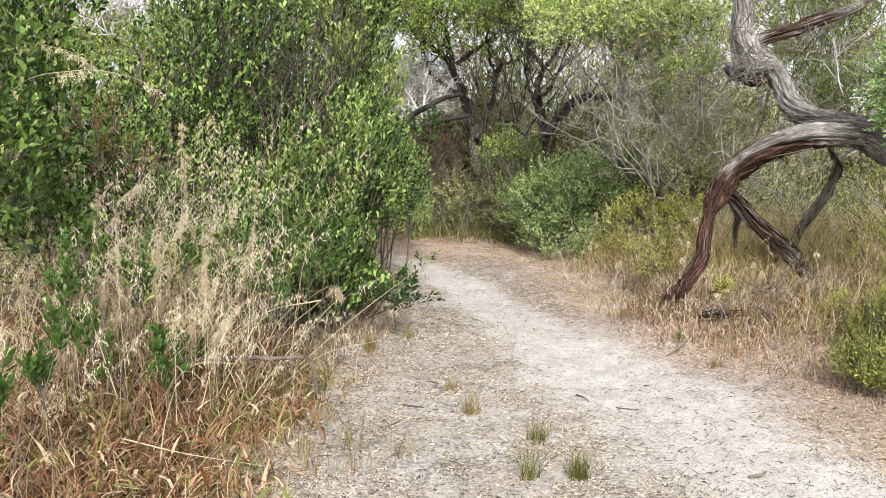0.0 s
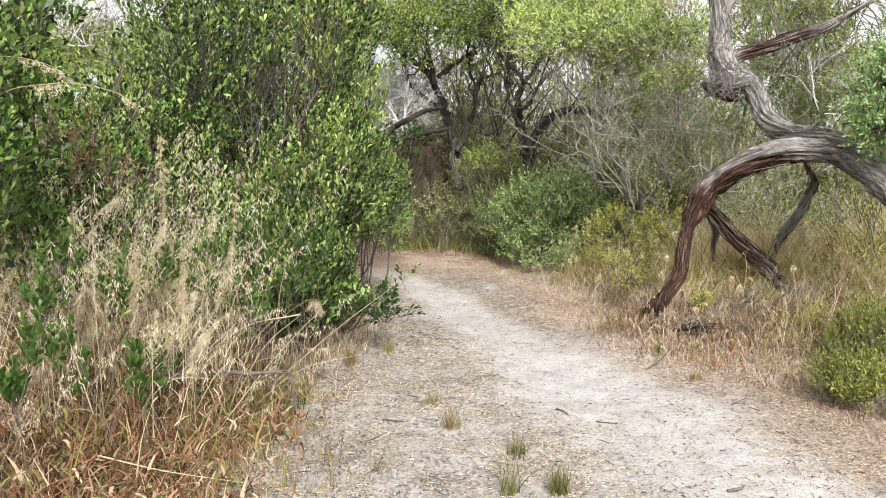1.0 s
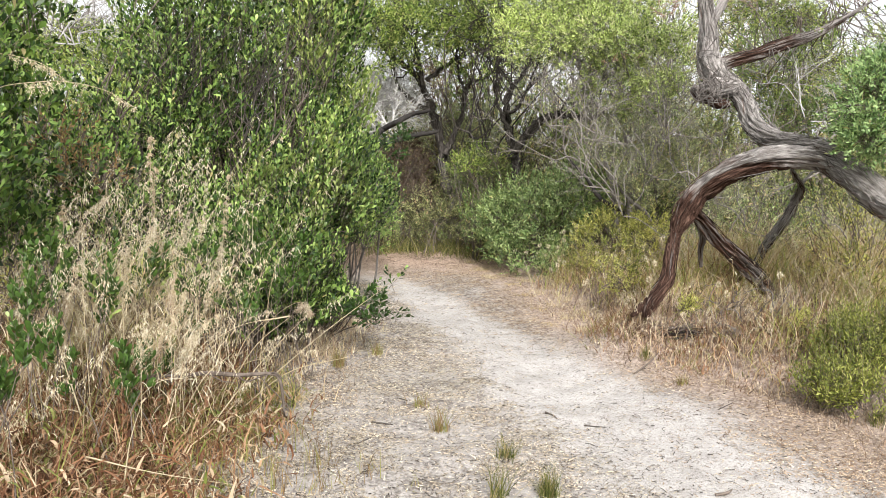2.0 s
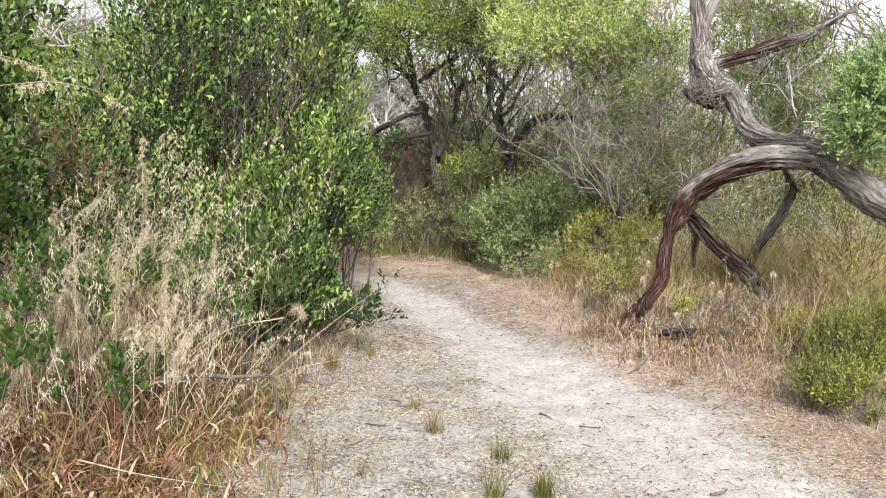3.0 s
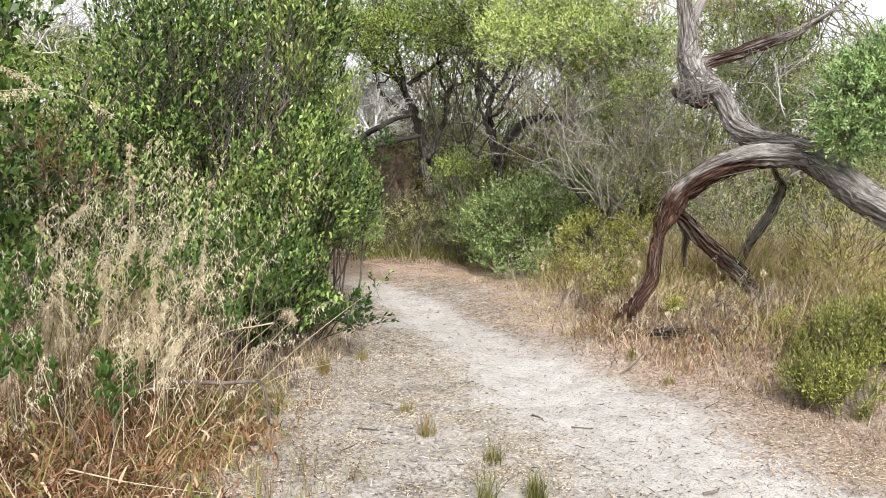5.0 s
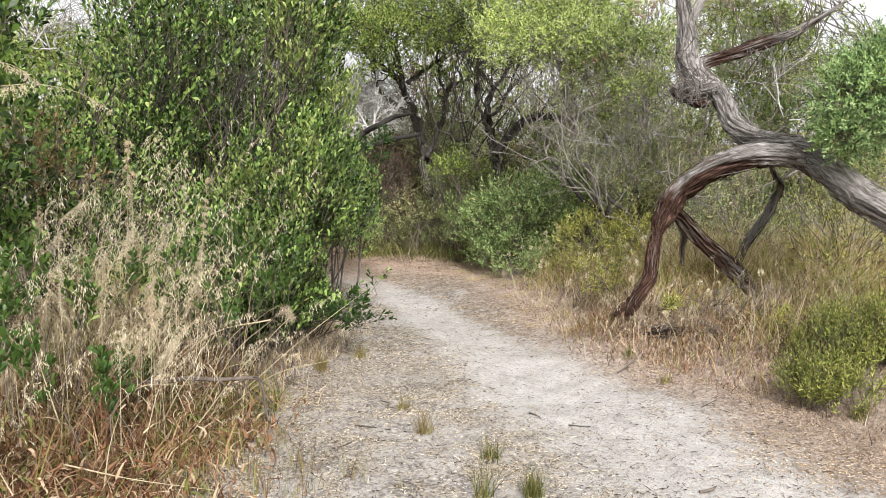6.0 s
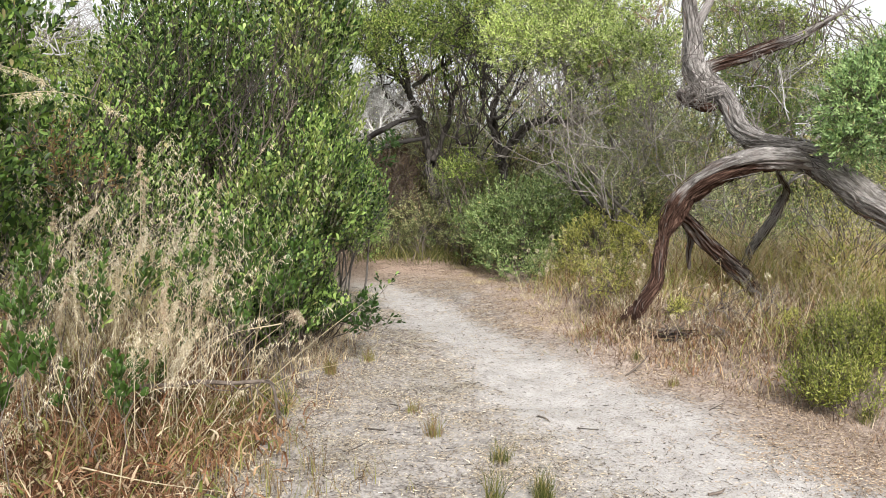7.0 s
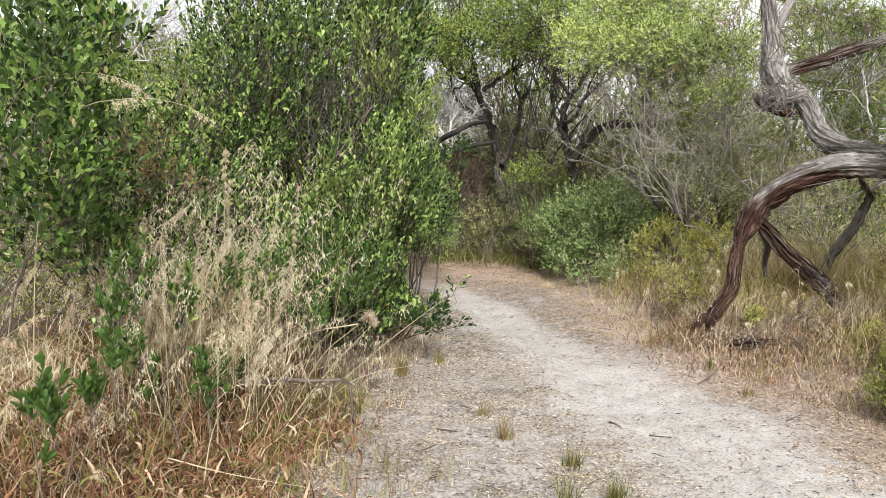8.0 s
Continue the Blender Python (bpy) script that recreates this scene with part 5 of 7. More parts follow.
for k, (pt, mat, reach) in enumerate([((1.13, 7.40, 1.40), GREY_TWIG, 0.55), ((1.64, 7.20, 1.16), GREY_TWIG, 0.50), ((1.81, 7.30, 1.50), GREY_TWIG, 0.45), ((1.96, 6.90, 1.03), GREY_TWIG, 0.45), ((2.22, 6.40, 0.75), GREY_TWIG, 0.40), ((2.60, 6.80, 1.49), GREY_TWIG, 0.45), ((2.74, 6.60, 1.62), PALE_TWIG, 0.40), ((1.42, 7.00, 0.83), GREY_TWIG, 0.40), ((0.89, 7.90, 1.51), GREY_TWIG, 0.50), ((2.51, 7.00, 2.05), GREY_TWIG, 0.40)]):
    dead_tangle(pt, [(0.5, 0, 0.7), (-0.6, 0, 0.6), (0.1, -0.1, 1), (-0.2, 0.1, 0.9), (0.8, 0, -0.1)], reach, "fine bare grey twigs in the scrub", mat, 1100 + k, 0.005, 3, 4, wild=0.55)
dead_tangle((-3.03, 6.50, 2.07), [(0.5, 0, 0.6), (-0.6, 0, 0.5), (0.1, 0, 1), (0.9, 0, 0.3), (-0.2, 0, 0.9)], 0.45, "pale bare twigs above the shrubs", PALE_TWIG, 1130, 0.006, 3, 5, wild=0.6)
dead_tangle((-3.11, 6.40, 2.20), [(0.5, 0, 0.6), (-0.6, 0, 0.5), (0.1, 0, 1), (0.9, 0, 0.2)], 0.4, "pale bare twigs above the shrubs", PALE_TWIG, 1131, 0.006, 3, 5, wild=0.6)
dead_tangle((-1.48, 12.58, 1.23), [(0.3, 0, 1), (-0.2, 0, 1), (0.6, 0, 0.7), (0.1, 0, 1), (-0.5, 0, 0.8)], 0.9, "pale grey dead tree with bare twigs against the sky", PALE_TWIG, 68, 0.016, 3, 5)
dead_tangle((-1.17, 11.60, 1.59), [(0.25, 0, 1), (-0.25, 0, 1), (0.5, 0, 0.8), (0.0, 0, 1), (-0.5, 0, 0.7), (0.1, 0, 0.8)], 0.75, "bleached dead tea tree with bare white twigs", PALE_TWIG, 80, 0.02, 3, 5, wild=0.6)
dead_tangle((-1.31, 11.30, 1.51), [(0.4, 0, 0.9), (-0.2, 0, 1), (0.8, 0, 0.5), (0.1, 0, 1)], 0.6, "bleached dead tea tree with bare white twigs", PALE_TWIG, 81, 0.016, 3, 5, wild=0.6)
dead_tangle((-0.03, 10.64, 1.04), [(0.3, 0, 1), (-0.2, 0, 1), (0.6, 0, 0.8), (0.0, 0, 1), (-0.5, 0, 0.8)], 0.8, "dark bare twigs under the tea trees", DARK_STEM, 69, 0.006, 3, 4)
dead_tangle((0.77, 9.75, 1.14), [(0.3, 0, 1), (-0.2, 0, 1), (0.7, 0, 0.7), (0.5, 0, 1), (-0.5, 0, 0.8)], 0.75, "dark bare twigs under the tea trees", DARK_STEM, 79, 0.006, 3, 4)
dead_tangle((-0.83, 10.35, 1.37), [(-0.5, 0, 0.9), (-0.2, 0, 1), (0.1, 0, 1), (-0.8, 0, 0.6), (0.25, 0, 0.9)], 0.5, "bleached dead tea tree with bare white twigs", PALE_TWIG, 83, 0.018, 3, 5, wild=0.6)
dead_tangle((-1.31, 10.5, 1.4), [(0.5, 0, 0.9), (0.2, 0, 1), (0.8, 0, 0.4)], 0.45, "bleached dead tea tree with bare white twigs", PALE_TWIG, 84, 0.016, 3, 5, wild=0.6)
# ---- shrubs along the bank ----
shrub("shrub", (0.95, 8.81), [((0.85, 8.70, 0.58), (0.55, 0.42, 0.44)), ((1.25, 8.86, 0.82), (0.38, 0.3, 0.34)), ((0.49, 8.85, 0.44), (0.28, 0.3, 0.28)), ((0.77, 8.52, 0.21), (0.4, 0.3, 0.2))], "rounded blue-green shrub beside the track", BLUE, sprays=1500, size=0.15, count=12, leaf=0.046, wide=0.36, shape=LEAF_LANCE, seed=51, stems=24, gaps=0.38, grain=3.0)
shrub("shrub", (1.62, 8.51), [((1.43, 7.54, 0.45), (0.32, 0.3, 0.28)), ((1.75, 7.35, 0.52), (0.25, 0.3, 0.24))], "low yellow-green shrub on the bank", YELLOW, sprays=700, size=0.14, count=12, leaf=0.042, wide=0.3, shape=LEAF_LANCE, seed=52, stems=16, gaps=0.46)
shrub("shrub", (1.01, 7.87), [((1.03, 8.01, 0.17), (0.2, 0.17, 0.15))], "small fresh blue-green shrub at the track's edge", BLUE, sprays=170, size=0.1, count=12, leaf=0.036, wide=0.42, shape=LEAF_LANCE, seed=53, stems=8, thick=0.006, gaps=0.2)
shrub("shrub", (2.25, 4.40), [((2.20, 4.44, 0.25), (0.2, 0.22, 0.17)), ((2.38, 4.40, 0.32), (0.22, 0.25, 0.2)), ((2.06, 4.30, 0.16), (0.12, 0.12, 0.09)), ((2.63, 4.38, 0.25), (0.3, 0.3, 0.25)), ((2.27, 4.57, 0.38), (0.15, 0.15, 0.1)), ((2.28, 4.28, 0.13), (0.3, 0.2, 0.11)), ((1.98, 4.22, 0.16), (0.18, 0.15, 0.12)), ((2.2, 4.12, 0.12), (0.25, 0.15, 0.12)), ((2.62, 4.22, 0.15), (0.3, 0.25, 0.15))], "low bushy fresh green shrub at the foot of the bank", BUSHY, sprays=3300, size=0.12, count=12, leaf=0.029, wide=0.3, shape=LEAF_LANCE, seed=54, stems=20, thick=0.006, gaps=0.36, grain=6.0, up=1.3)
shrub("shrub", (3.3, 5.0), [((2.45, 4.82, 1.62), (0.27, 0.25, 0.28)), ((2.80, 4.90, 1.78), (0.35, 0.3, 0.3)), ((2.30, 4.75, 1.45), (0.10, 0.15, 0.1)), ((2.56, 5.01, 1.86), (0.16, 0.2, 0.08))], "blue-green shrub hanging over the leaning trunk", BLUE_DARK, sprays=1500, size=0.13, count=12, leaf=0.038, wide=0.36, shape=LEAF_LANCE, seed=55, stems=7, gaps=0.3, up=0.2)
shrub("shrub", (2.12, 8.89), [((1.65, 7.97, 1.40), (0.3, 0.25, 0.2)), ((2.00, 8.11, 1.72), (0.3, 0.25, 0.3)), ((1.49, 8.30, 1.65), (0.2, 0.2, 0.14)), ((1.74, 7.62, 1.04), (0.25, 0.25, 0.2)), ((1.33, 7.95, 1.29), (0.16, 0.15, 0.1)), ((2.11, 7.85, 1.29), (0.22, 0.2, 0.25)), ((2.24, 7.20, 0.91), (0.25, 0.2, 0.16))], "loose pale grey-green shrub among dead branches", PALE, sprays=1300, size=0.15, count=10, leaf=0.036, wide=0.3, shape=LEAF_LANCE, seed=59, stems=30, thick=0.008, gaps=0.42, grain=4.0, stem_mat=DULL_TWIG)
shrub("shrub", (3.54, 8.89), [((2.96, 7.98, 2.24), (0.35, 0.3, 0.3)), ((3.30, 8.00, 2.40), (0.22, 0.3, 0.16)), ((2.75, 7.92, 1.80), (0.2, 0.2, 0.15)), ((3.13, 7.81, 1.71), (0.3, 0.25, 0.2)), ((3.81, 7.96, 1.95), (0.3, 0.25, 0.2))], "tall dark green shrub behind the old tree", DEEP, sprays=1000, size=0.15, count=11, leaf=0.04, wide=0.34, shape=LEAF_LANCE, seed=60, stems=20, thick=0.012, gaps=0.42, grain=4.0)
shrub("dead_shrub", (3.11, 8.89), [((1.80, 7.41, 2.52), (0.1, 0.1, 0.07)), ((2.44, 7.42, 2.59), (0.14, 0.1, 0.06)), ((1.52, 7.46, 2.12), (0.06, 0.06, 0.05)), ((2.68, 7.34, 1.98), (0.12, 0.1, 0.08)), ((1.34, 7.55, 2.10), (0.05, 0.05, 0.04))], "rusty pink dead leaves hanging in the twigs", PINKISH, sprays=70, size=0.09, count=9, leaf=0.03, wide=0.3, shape=LEAF_LANCE, seed=61, stems=14, thick=0.004, gaps=0.1)
BROWN = leaf_material("dark_brown_dead_leaf", [(0.0, (0.07, 0.045, 0.03)), (0.6, (0.14, 0.095, 0.065)), (1.0, (0.26, 0.19, 0.13))], 0.15, 0.7)
shrub("dead_shrub", (-0.66, 10.25), [((-0.70, 10.44, 1.01), (0.36, 0.3, 0.22)), ((-0.48, 10.30, 0.70), (0.2, 0.25, 0.2))], "rounded brown dead shrub under the tea trees", BROWN, sprays=420, size=0.16, count=9, leaf=0.05, wide=0.16, shape=LEAF_LANCE, seed=56, stems=16, thick=0.01, gaps=0.2, category="shrub", thin=0.003)
shrub("shrub", (-0.23, 10.00), [((-0.27, 10.16, 0.47), (0.34, 0.3, 0.26)), ((-0.66, 10.23, 0.22), (0.3, 0.25, 0.16))], "dull green shrub at the end of the track", OLIVE, sprays=460, size=0.17, count=10, leaf=0.05, wide=0.26, shape=LEAF_LANCE, seed=156, stems=14, gaps=0.4, grain=3.5)
shrub("shrub", (0.44, 9.66), [((0.37, 9.56, 0.49), (0.34, 0.3, 0.3)), ((0.10, 9.53, 0.23), (0.26, 0.25, 0.14)), ((0.25, 10.03, 0.99), (0.3, 0.3, 0.16))], "dark green shrub at the end of the track", DEEP, sprays=480, size=0.17, count=10, leaf=0.05, wide=0.28, shape=LEAF_LANCE, seed=157, stems=14, gaps=0.42, grain=3.5)
shrub("shrub", (0.18, 10.25), [((0.31, 10.01, 0.86), (0.5, 0.4, 0.3)), ((-0.10, 10.25, 0.35), (0.5, 0.3, 0.25)), ((0.48, 9.14, 0.34), (0.4, 0.3, 0.25))], "dull olive undergrowth below the tea trees", OLIVE, sprays=900, size=0.16, count=9, leaf=0.035, wide=0.2, shape=LEAF_LANCE, seed=57, stems=18, gaps=0.4)
shrub("shrub", (-1.02, 10.25), [((-0.84, 8.46, 0.54), (0.22, 0.3, 0.3)), ((-1.01, 8.51, 0.94), (0.3, 0.3, 0.25))], "green shrub behind the leaning leaves", DEEP, sprays=500, size=0.14, count=9, leaf=0.04, wide=0.35, shape=LEAF_LANCE, seed=58, stems=16, gaps=0.36)


shrub("shrub", (0.30, 9.5), [((0.30, 9.50, 1.16), (0.26, 0.2, 0.16)), ((0.10, 9.50, 1.08), (0.2, 0.2, 0.12))], "low green shrub under the tea trees", MID, sprays=120, size=0.14, count=10, leaf=0.045, wide=0.3, shape=LEAF_LANCE, seed=158, stems=10, gaps=0.35, grain=4.0)
shrub("shrub", (0.05, 11.2), [((-0.11, 11.30, 1.48), (0.5, 0.3, 0.3)), ((0.42, 11.20, 1.59), (0.5, 0.3, 0.25))], "pale twiggy undergrowth below the tea trees", PALE, sprays=520, size=0.16, count=10, leaf=0.045, wide=0.24, shape=LEAF_LANCE, seed=159, stems=24, gaps=0.4, grain=4.0, stem_mat=GREY_TWIG)

# scrub close behind the far trees
for k, (c, r, mat) in enumerate([((-0.30, 12.98, 1.92), (0.62, 0.5, 0.75), BROWN), ((0.14, 13.22, 2.28), (0.8, 0.5, 0.6), OLIVE), ((0.73, 12.57, 1.90), (0.8, 0.5, 0.85), DEEP), ((1.42, 11.99, 2.12), (0.8, 0.5, 0.9), OLIVE), ((2.07, 11.11, 1.55), (0.8, 0.5, 1.0), DEEP), ((0.05, 12.24, 0.90), (0.9, 0.5, 0.5), OLIVE), ((0.90, 11.43, 0.86), (0.7, 0.5, 0.5), OLIVE), ((-1.42, 14.57, 1.01), (0.9, 0.5, 0.5), OLIVE), ((-2.16, 13.11, 1.40), (0.75, 0.5, 1.1), DEEP), ((-1.37, 15.18, 1.75), (0.9, 0.5, 0.32), OLIVE), ((-0.68, 12.68, 1.1), (0.4, 0.4, 0.35), BROWN)]):
    shrub("scrub_shrub", (c[0], c[1]), [(c, r), ((c[0], c[1], c[2] * 0.5), (r[0] * 0.9, r[1], c[2] * 0.5))], "tall twiggy scrub close behind the tea trees", mat, sprays=720, size=0.2, count=8, leaf=0.072, wide=0.3, shape=LEAF_LANCE, seed=700 + k, stems=26, thick=0.02, gaps=0.34, grain=2.6, group="scrub behind the tea trees", thin=0.004)

# ---- undergrowth on the bank and behind ----
def undergrowth():
    rng = np.random.RandomState(78)
    kinds = []
    for k, (mat, leaf, label) in enumerate([(OLIVE, 0.034, "low olive scrub with small leaves and dry twigs"), (DEEP, 0.036, "low dark green scrub with dry stems"), (YELLOW, 0.03, "low yellow-green scrub with fine leaves"), (BLUE, 0.032, "low grey-green scrub with narrow leaves"), (OLIVE, 0.03, "sparse twiggy olive scrub")]):
        kinds.append(shrub("scrub_shrub", (30.0 + 3 * k, -20.0), [((30.0 + 3 * k, -20.0, 0.3 + float(ground_z(30.0 + 3 * k, -20.0))), (0.42, 0.4, 0.34))], label, mat, sprays=140, size=0.15, count=8, leaf=leaf * 1.2, wide=0.32, shape=LEAF_LANCE, stems=4, thick=0.006, seed=500 + k, shell=0.15, gaps=0.34, thin=0.003, group="scrub on the bank", stem_mat=GREY_TWIG if k in (0, 4) else STEM))
    spots = []
    for y in np.arange(5.9, 11.2, 0.64):
        x = float(np.interp(y, BANK_Y, BANK_X)) + 0.55
        while x < 0.62 * y + 0.4:
            spots.append((x + rng.normal(0, 0.1), y + rng.normal(0, 0.12)))
            x += 0.6
    for x in np.arange(-7.5, 1.2, 0.6):
        for y in (11.4, 12.4):
            if not -2.2 < x + 0.9 < -0.9 or y > 12:
                spots.append((x + rng.normal(0, 0.1), y + rng.normal(0, 0.2)))
    for a in np.arange(70, 292, 11):
        d = 5.2 + 1.6 * (int(a) % 3)
        spots.append((d * math.sin(radians(a)), d * math.cos(radians(a))))
    for a in np.arange(96, 300, 13):
        d = 2.9 + 0.75 * (int(a) % 4)
        x, y = d * math.sin(radians(a)), d * math.cos(radians(a))
        if abs(x - float(np.interp(y, TRACK_Y, TRACK_X))) > 1.1 and (y < -1.6 or abs(x) > 2.4):
            spots.append((x, y))
    for x in np.arange(-5.5, -2.2, 0.6):
        for y in (5.0, 6.2, 7.6):
            if x > -0.62 * y - 0.3 and y < 7 or x < -2.8:
                spots.append((x, y + rng.normal(0, 0.2)))
    spots = [(x, y) for x, y in spots if not (0 < x / y < 0.24 and y < 8.6) and not (0.2 < x / y < 0.45 and 0 < y < 7.0)]
    used = set()
    for x, y in spots:
        k = rng.choice(5, p=[0.34, 0.14, 0.16, 0.12, 0.24])
        size = rng.uniform(0.75, 1.2) * (1.0 + 0.1 * max(0, y - 6.5))
        m = Matrix.Translation((x, y, float(ground_z(x, y)) - 0.02)) @ Matrix.Rotation(rng.uniform(0, 6.28), 4, "Z") @ Matrix.Diagonal((size, size, size * rng.uniform(0.8, 1.25), 1))
        if k in used:
            copy_thing(kinds[k], m)
        else:
            kinds[k].matrix_basis = m
            used.add(k)


undergrowth()


# ---- thickets that close the view ----
def thicket():
    rng = np.random.RandomState(77)
    for k in range(26):
        ang = radians(-42 + 84 * (k % 13) / 12) + rng.normal(0, 0.03)
        d = (13.5 if k < 13 else 19) + rng.uniform(-1, 1.5)
        x, y = d * math.sin(ang), d * math.cos(ang)
        low = abs(math.degrees(ang) + 5) < 5
        h = (1.35 if low else 1.9) * rng.uniform(0.85, 1.25) * (1 if k < 13 else 1.2)
        lobes = [((x + rng.normal(0, 0.7), y + rng.normal(0, 0.6), h * rng.uniform(0.3, 1.1)), (1.0, 0.8, 0.55 * h)) for _ in range(3)]
        shrub("thicket_shrub", (x, y), lobes, "tall olive coastal scrub closing the view", OLIVE if k % 3 else DEEP, sprays=300, size=0.27, count=6, leaf=0.135, wide=0.35, shape=LEAF_LANCE, seed=100 + k, stems=14, thick=0.03, gaps=0.34, grain=1.2, group="scrub behind the track", thin=0.005)


thicket()

# ---- dry grass ----
def left_grass():
    rng = np.random.RandomState(8)
    k = 0
    for row, (y0, n, x0, x1) in enumerate([(2.7, 7, -1.8, -0.95), (3.05, 8, -2.1, -0.95), (3.45, 9, -2.3, -0.95), (3.9, 9, -2.5, -0.85), (4.4, 8, -2.4, -1.0)]):
        for i in range(n):
            x, y = x0 + (x1 - x0) * (i + rng.uniform(0.2, 0.8)) / n, y0 + rng.normal(0, 0.1)
            low = float(smooth(-0.9, -1.55, x))
            tall = 0.13 + (0.26 if row > 1 else 0.17) * low
            heads = int(((1 if row > 1 else 0) + (8 if row > 1 else 1) * low) * rng.uniform(0.4, 1.7))
            if y < 3.6 and x > -1.35:
                heads = 0
            tussock("dry_grass_tussock", x, y, "tall dead grass tussock, red-brown below with pale seed heads" if low > 0.4 else "short dead grass tussock at the edge of the sand", RED_GRASS, blades=290, height=tall * rng.uniform(0.8, 1.2), radius=0.13, lean=0.8, width=0.0085, droop=2.4, seed=200 + k, heads=heads, stalk=(rng.uniform(2.6, 3.7) if row > 1 else 2.0), group="dry grass beside the shrubs", azimuth=0.4 + rng.normal(0, 0.8), head_count=120, head_size=0.0105, curls=90)
            k += 1


left_grass()


for k, (x, y, h) in enumerate([(-2.0, 2.75, 0.34), (-1.75, 2.62, 0.3), (-2.25, 3.0, 0.36), (-1.95, 2.45, 0.3), (-2.5, 3.2, 0.36), (-1.65, 2.85, 0.34)]):
    tussock("dry_grass_tussock", x, y, "tall dead grass tussock under the dark shrub", RED_GRASS, blades=330, height=h, radius=0.13, lean=0.7, width=0.008, droop=2.0, seed=640 + k, heads=3, stalk=2.5, group="dry grass beside the shrubs", head_count=60, head_size=0.012, curls=90)
for k, (x, y, h) in enumerate([(1.16, 5.3, 0.14), (1.05, 5.4, 0.12), (1.24, 5.24, 0.14), (1.2, 5.5, 0.18), (1.32, 5.5, 0.18), (1.12, 5.5, 0.16), (1.28, 5.3, 0.16), (1.45, 5.24, 0.13), (1.08, 5.75, 0.16), (1.55, 5.16, 0.13), (1.4, 5.62, 0.2), (1.66, 5.05, 0.15), (1.8, 5.3, 0.12), (1.95, 5.0, 0.16), (1.88, 4.85, 0.12), (1.75, 5.0, 0.1), (1.95, 5.4, 0.2), (2.05, 5.15, 0.2), (2.1, 4.55, 0.1), (1.88, 4.65, 0.1), (2.2, 4.75, 0.14), (1.45, 5.04, 0.13), (1.72, 5.0, 0.12)]):
    tussock("dry_grass_tussock", x, y, "bleached tangled dead grass round the foot of the old tree", RED_GRASS if k % 2 else PINK_GRASS, blades=300, height=h, radius=0.11, lean=0.9, width=0.005, droop=2.0, seed=660 + k, heads=8, stalk=1.6, group="grass on the bank", head_count=18, head_size=0.01)


for k in range(16):
    y = 3.7 + 1.5 * ((k * 5) % 16) / 16
    x = float(np.interp(y, BANK_Y, BANK_X)) + 0.32 * (((k * 7) % 16) / 16 - 0.35)
    tussock("dry_grass_tussock", x, y, "sparse flattened straw at the foot of the bank", PINK_GRASS, blades=110, height=0.11, radius=0.12, lean=1.3, width=0.004, droop=0.8, seed=730 + k, group="grass at the track's edge")


for k in range(22):
    y = 5.7 + 3.9 * k / 22
    x = float(np.interp(y, BANK_Y, BANK_X)) + 0.05 - 0.5 * ((k * 7) % 11) / 11
    tussock("dry_grass_tussock", x, y, "short bleached grass at the edge of the track", STRAW if k % 3 else GOLD_GRASS, blades=150, height=0.035 + 0.02 * (k % 3), radius=0.05, lean=0.8, width=0.004, droop=0.9, seed=760 + k, group="grass at the track's edge")


def bank_grass():
    rng = np.random.RandomState(9)
    for k in range(112):
        y = rng.uniform(4.6, 8.0)
        b = rng.uniform(0.1, 1.7)
        x = float(np.interp(y, BANK_Y, BANK_X)) + b
        open_view = 0.24 < x / y < 0.43
        if y < 5.6 and open_view and b < 0.75:
            continue
        high = b > 0.35
        tall = (0.34 if high else 0.17 if y < 6 else 0.1) * (0.6 if y < 5.9 and open_view else 1.0)
        tussock("dry_grass_tussock", x, y, "tangled olive and straw grass tussock on the bank" if high else "bleached dead grass tussock at the foot of the bank", (RED_GRASS if k % 4 == 0 else PINK_GRASS if k % 4 == 2 and y < 6.4 else BANK_GRASS) if high else PINK_GRASS, blades=260, height=tall, radius=0.17, lean=0.9, width=0.0055, droop=2.2, seed=300 + k, heads=7, stalk=1.4, group="grass on the bank", head_count=18, head_size=0.01)


bank_grass()


def tall_straw():
    """Tall tangled straw and olive grass on the slope behind the old tree."""
    rng = np.random.RandomState(19)
    for k in range(46):
        y = rng.uniform(5.9, 7.9)
        x = y * rng.uniform(0.27, 0.56)
        tussock("dry_grass_tussock", x, y, "tall tangled straw and olive grass behind the old tree", (GOLD_GRASS, BANK_GRASS, STRAW, BANK_GRASS, RED_GRASS)[k % 5], blades=230, height=rng.uniform(0.38, 0.6), radius=0.17, lean=0.7, width=0.0065, droop=2.0, seed=1000 + k, heads=6, stalk=1.4, group="grass on the bank", head_count=18, head_size=0.011)


tall_straw()

for k, (x, y) in enumerate([(-0.66, 10.15), (-0.38, 10.25), (-0.10, 10.00), (-0.85, 10.00), (0.18, 9.85), (0.44, 9.66), (-0.25, 10.52), (-0.57, 10.46)]):
    tussock("sedge_clump", x, y, "olive sedge clump at the end of the track", SEDGE, blades=300, height=0.3, radius=0.2, lean=0.7, width=0.007, droop=1.4, seed=450 + k, group="sedge under the tea trees")

for k, (x, y, n) in enumerate([(-1.43, 3.8, 11), (-1.3, 3.95, 6), (-1.58, 3.7, 6), (-1.12, 4.1, 3), (-1.75, 3.85, 3)]):
    tussock("flowering_grass", x, y, "tall flowering grass with fluffy bleached plumes", RED_GRASS, blades=40, height=0.36, radius=0.08, lean=0.25, width=0.006, droop=1.0, seed=690 + k, heads=n, stalk=3.9, group="dry grass beside the shrubs", head_count=96, head_size=0.011, azimuth=0.3)

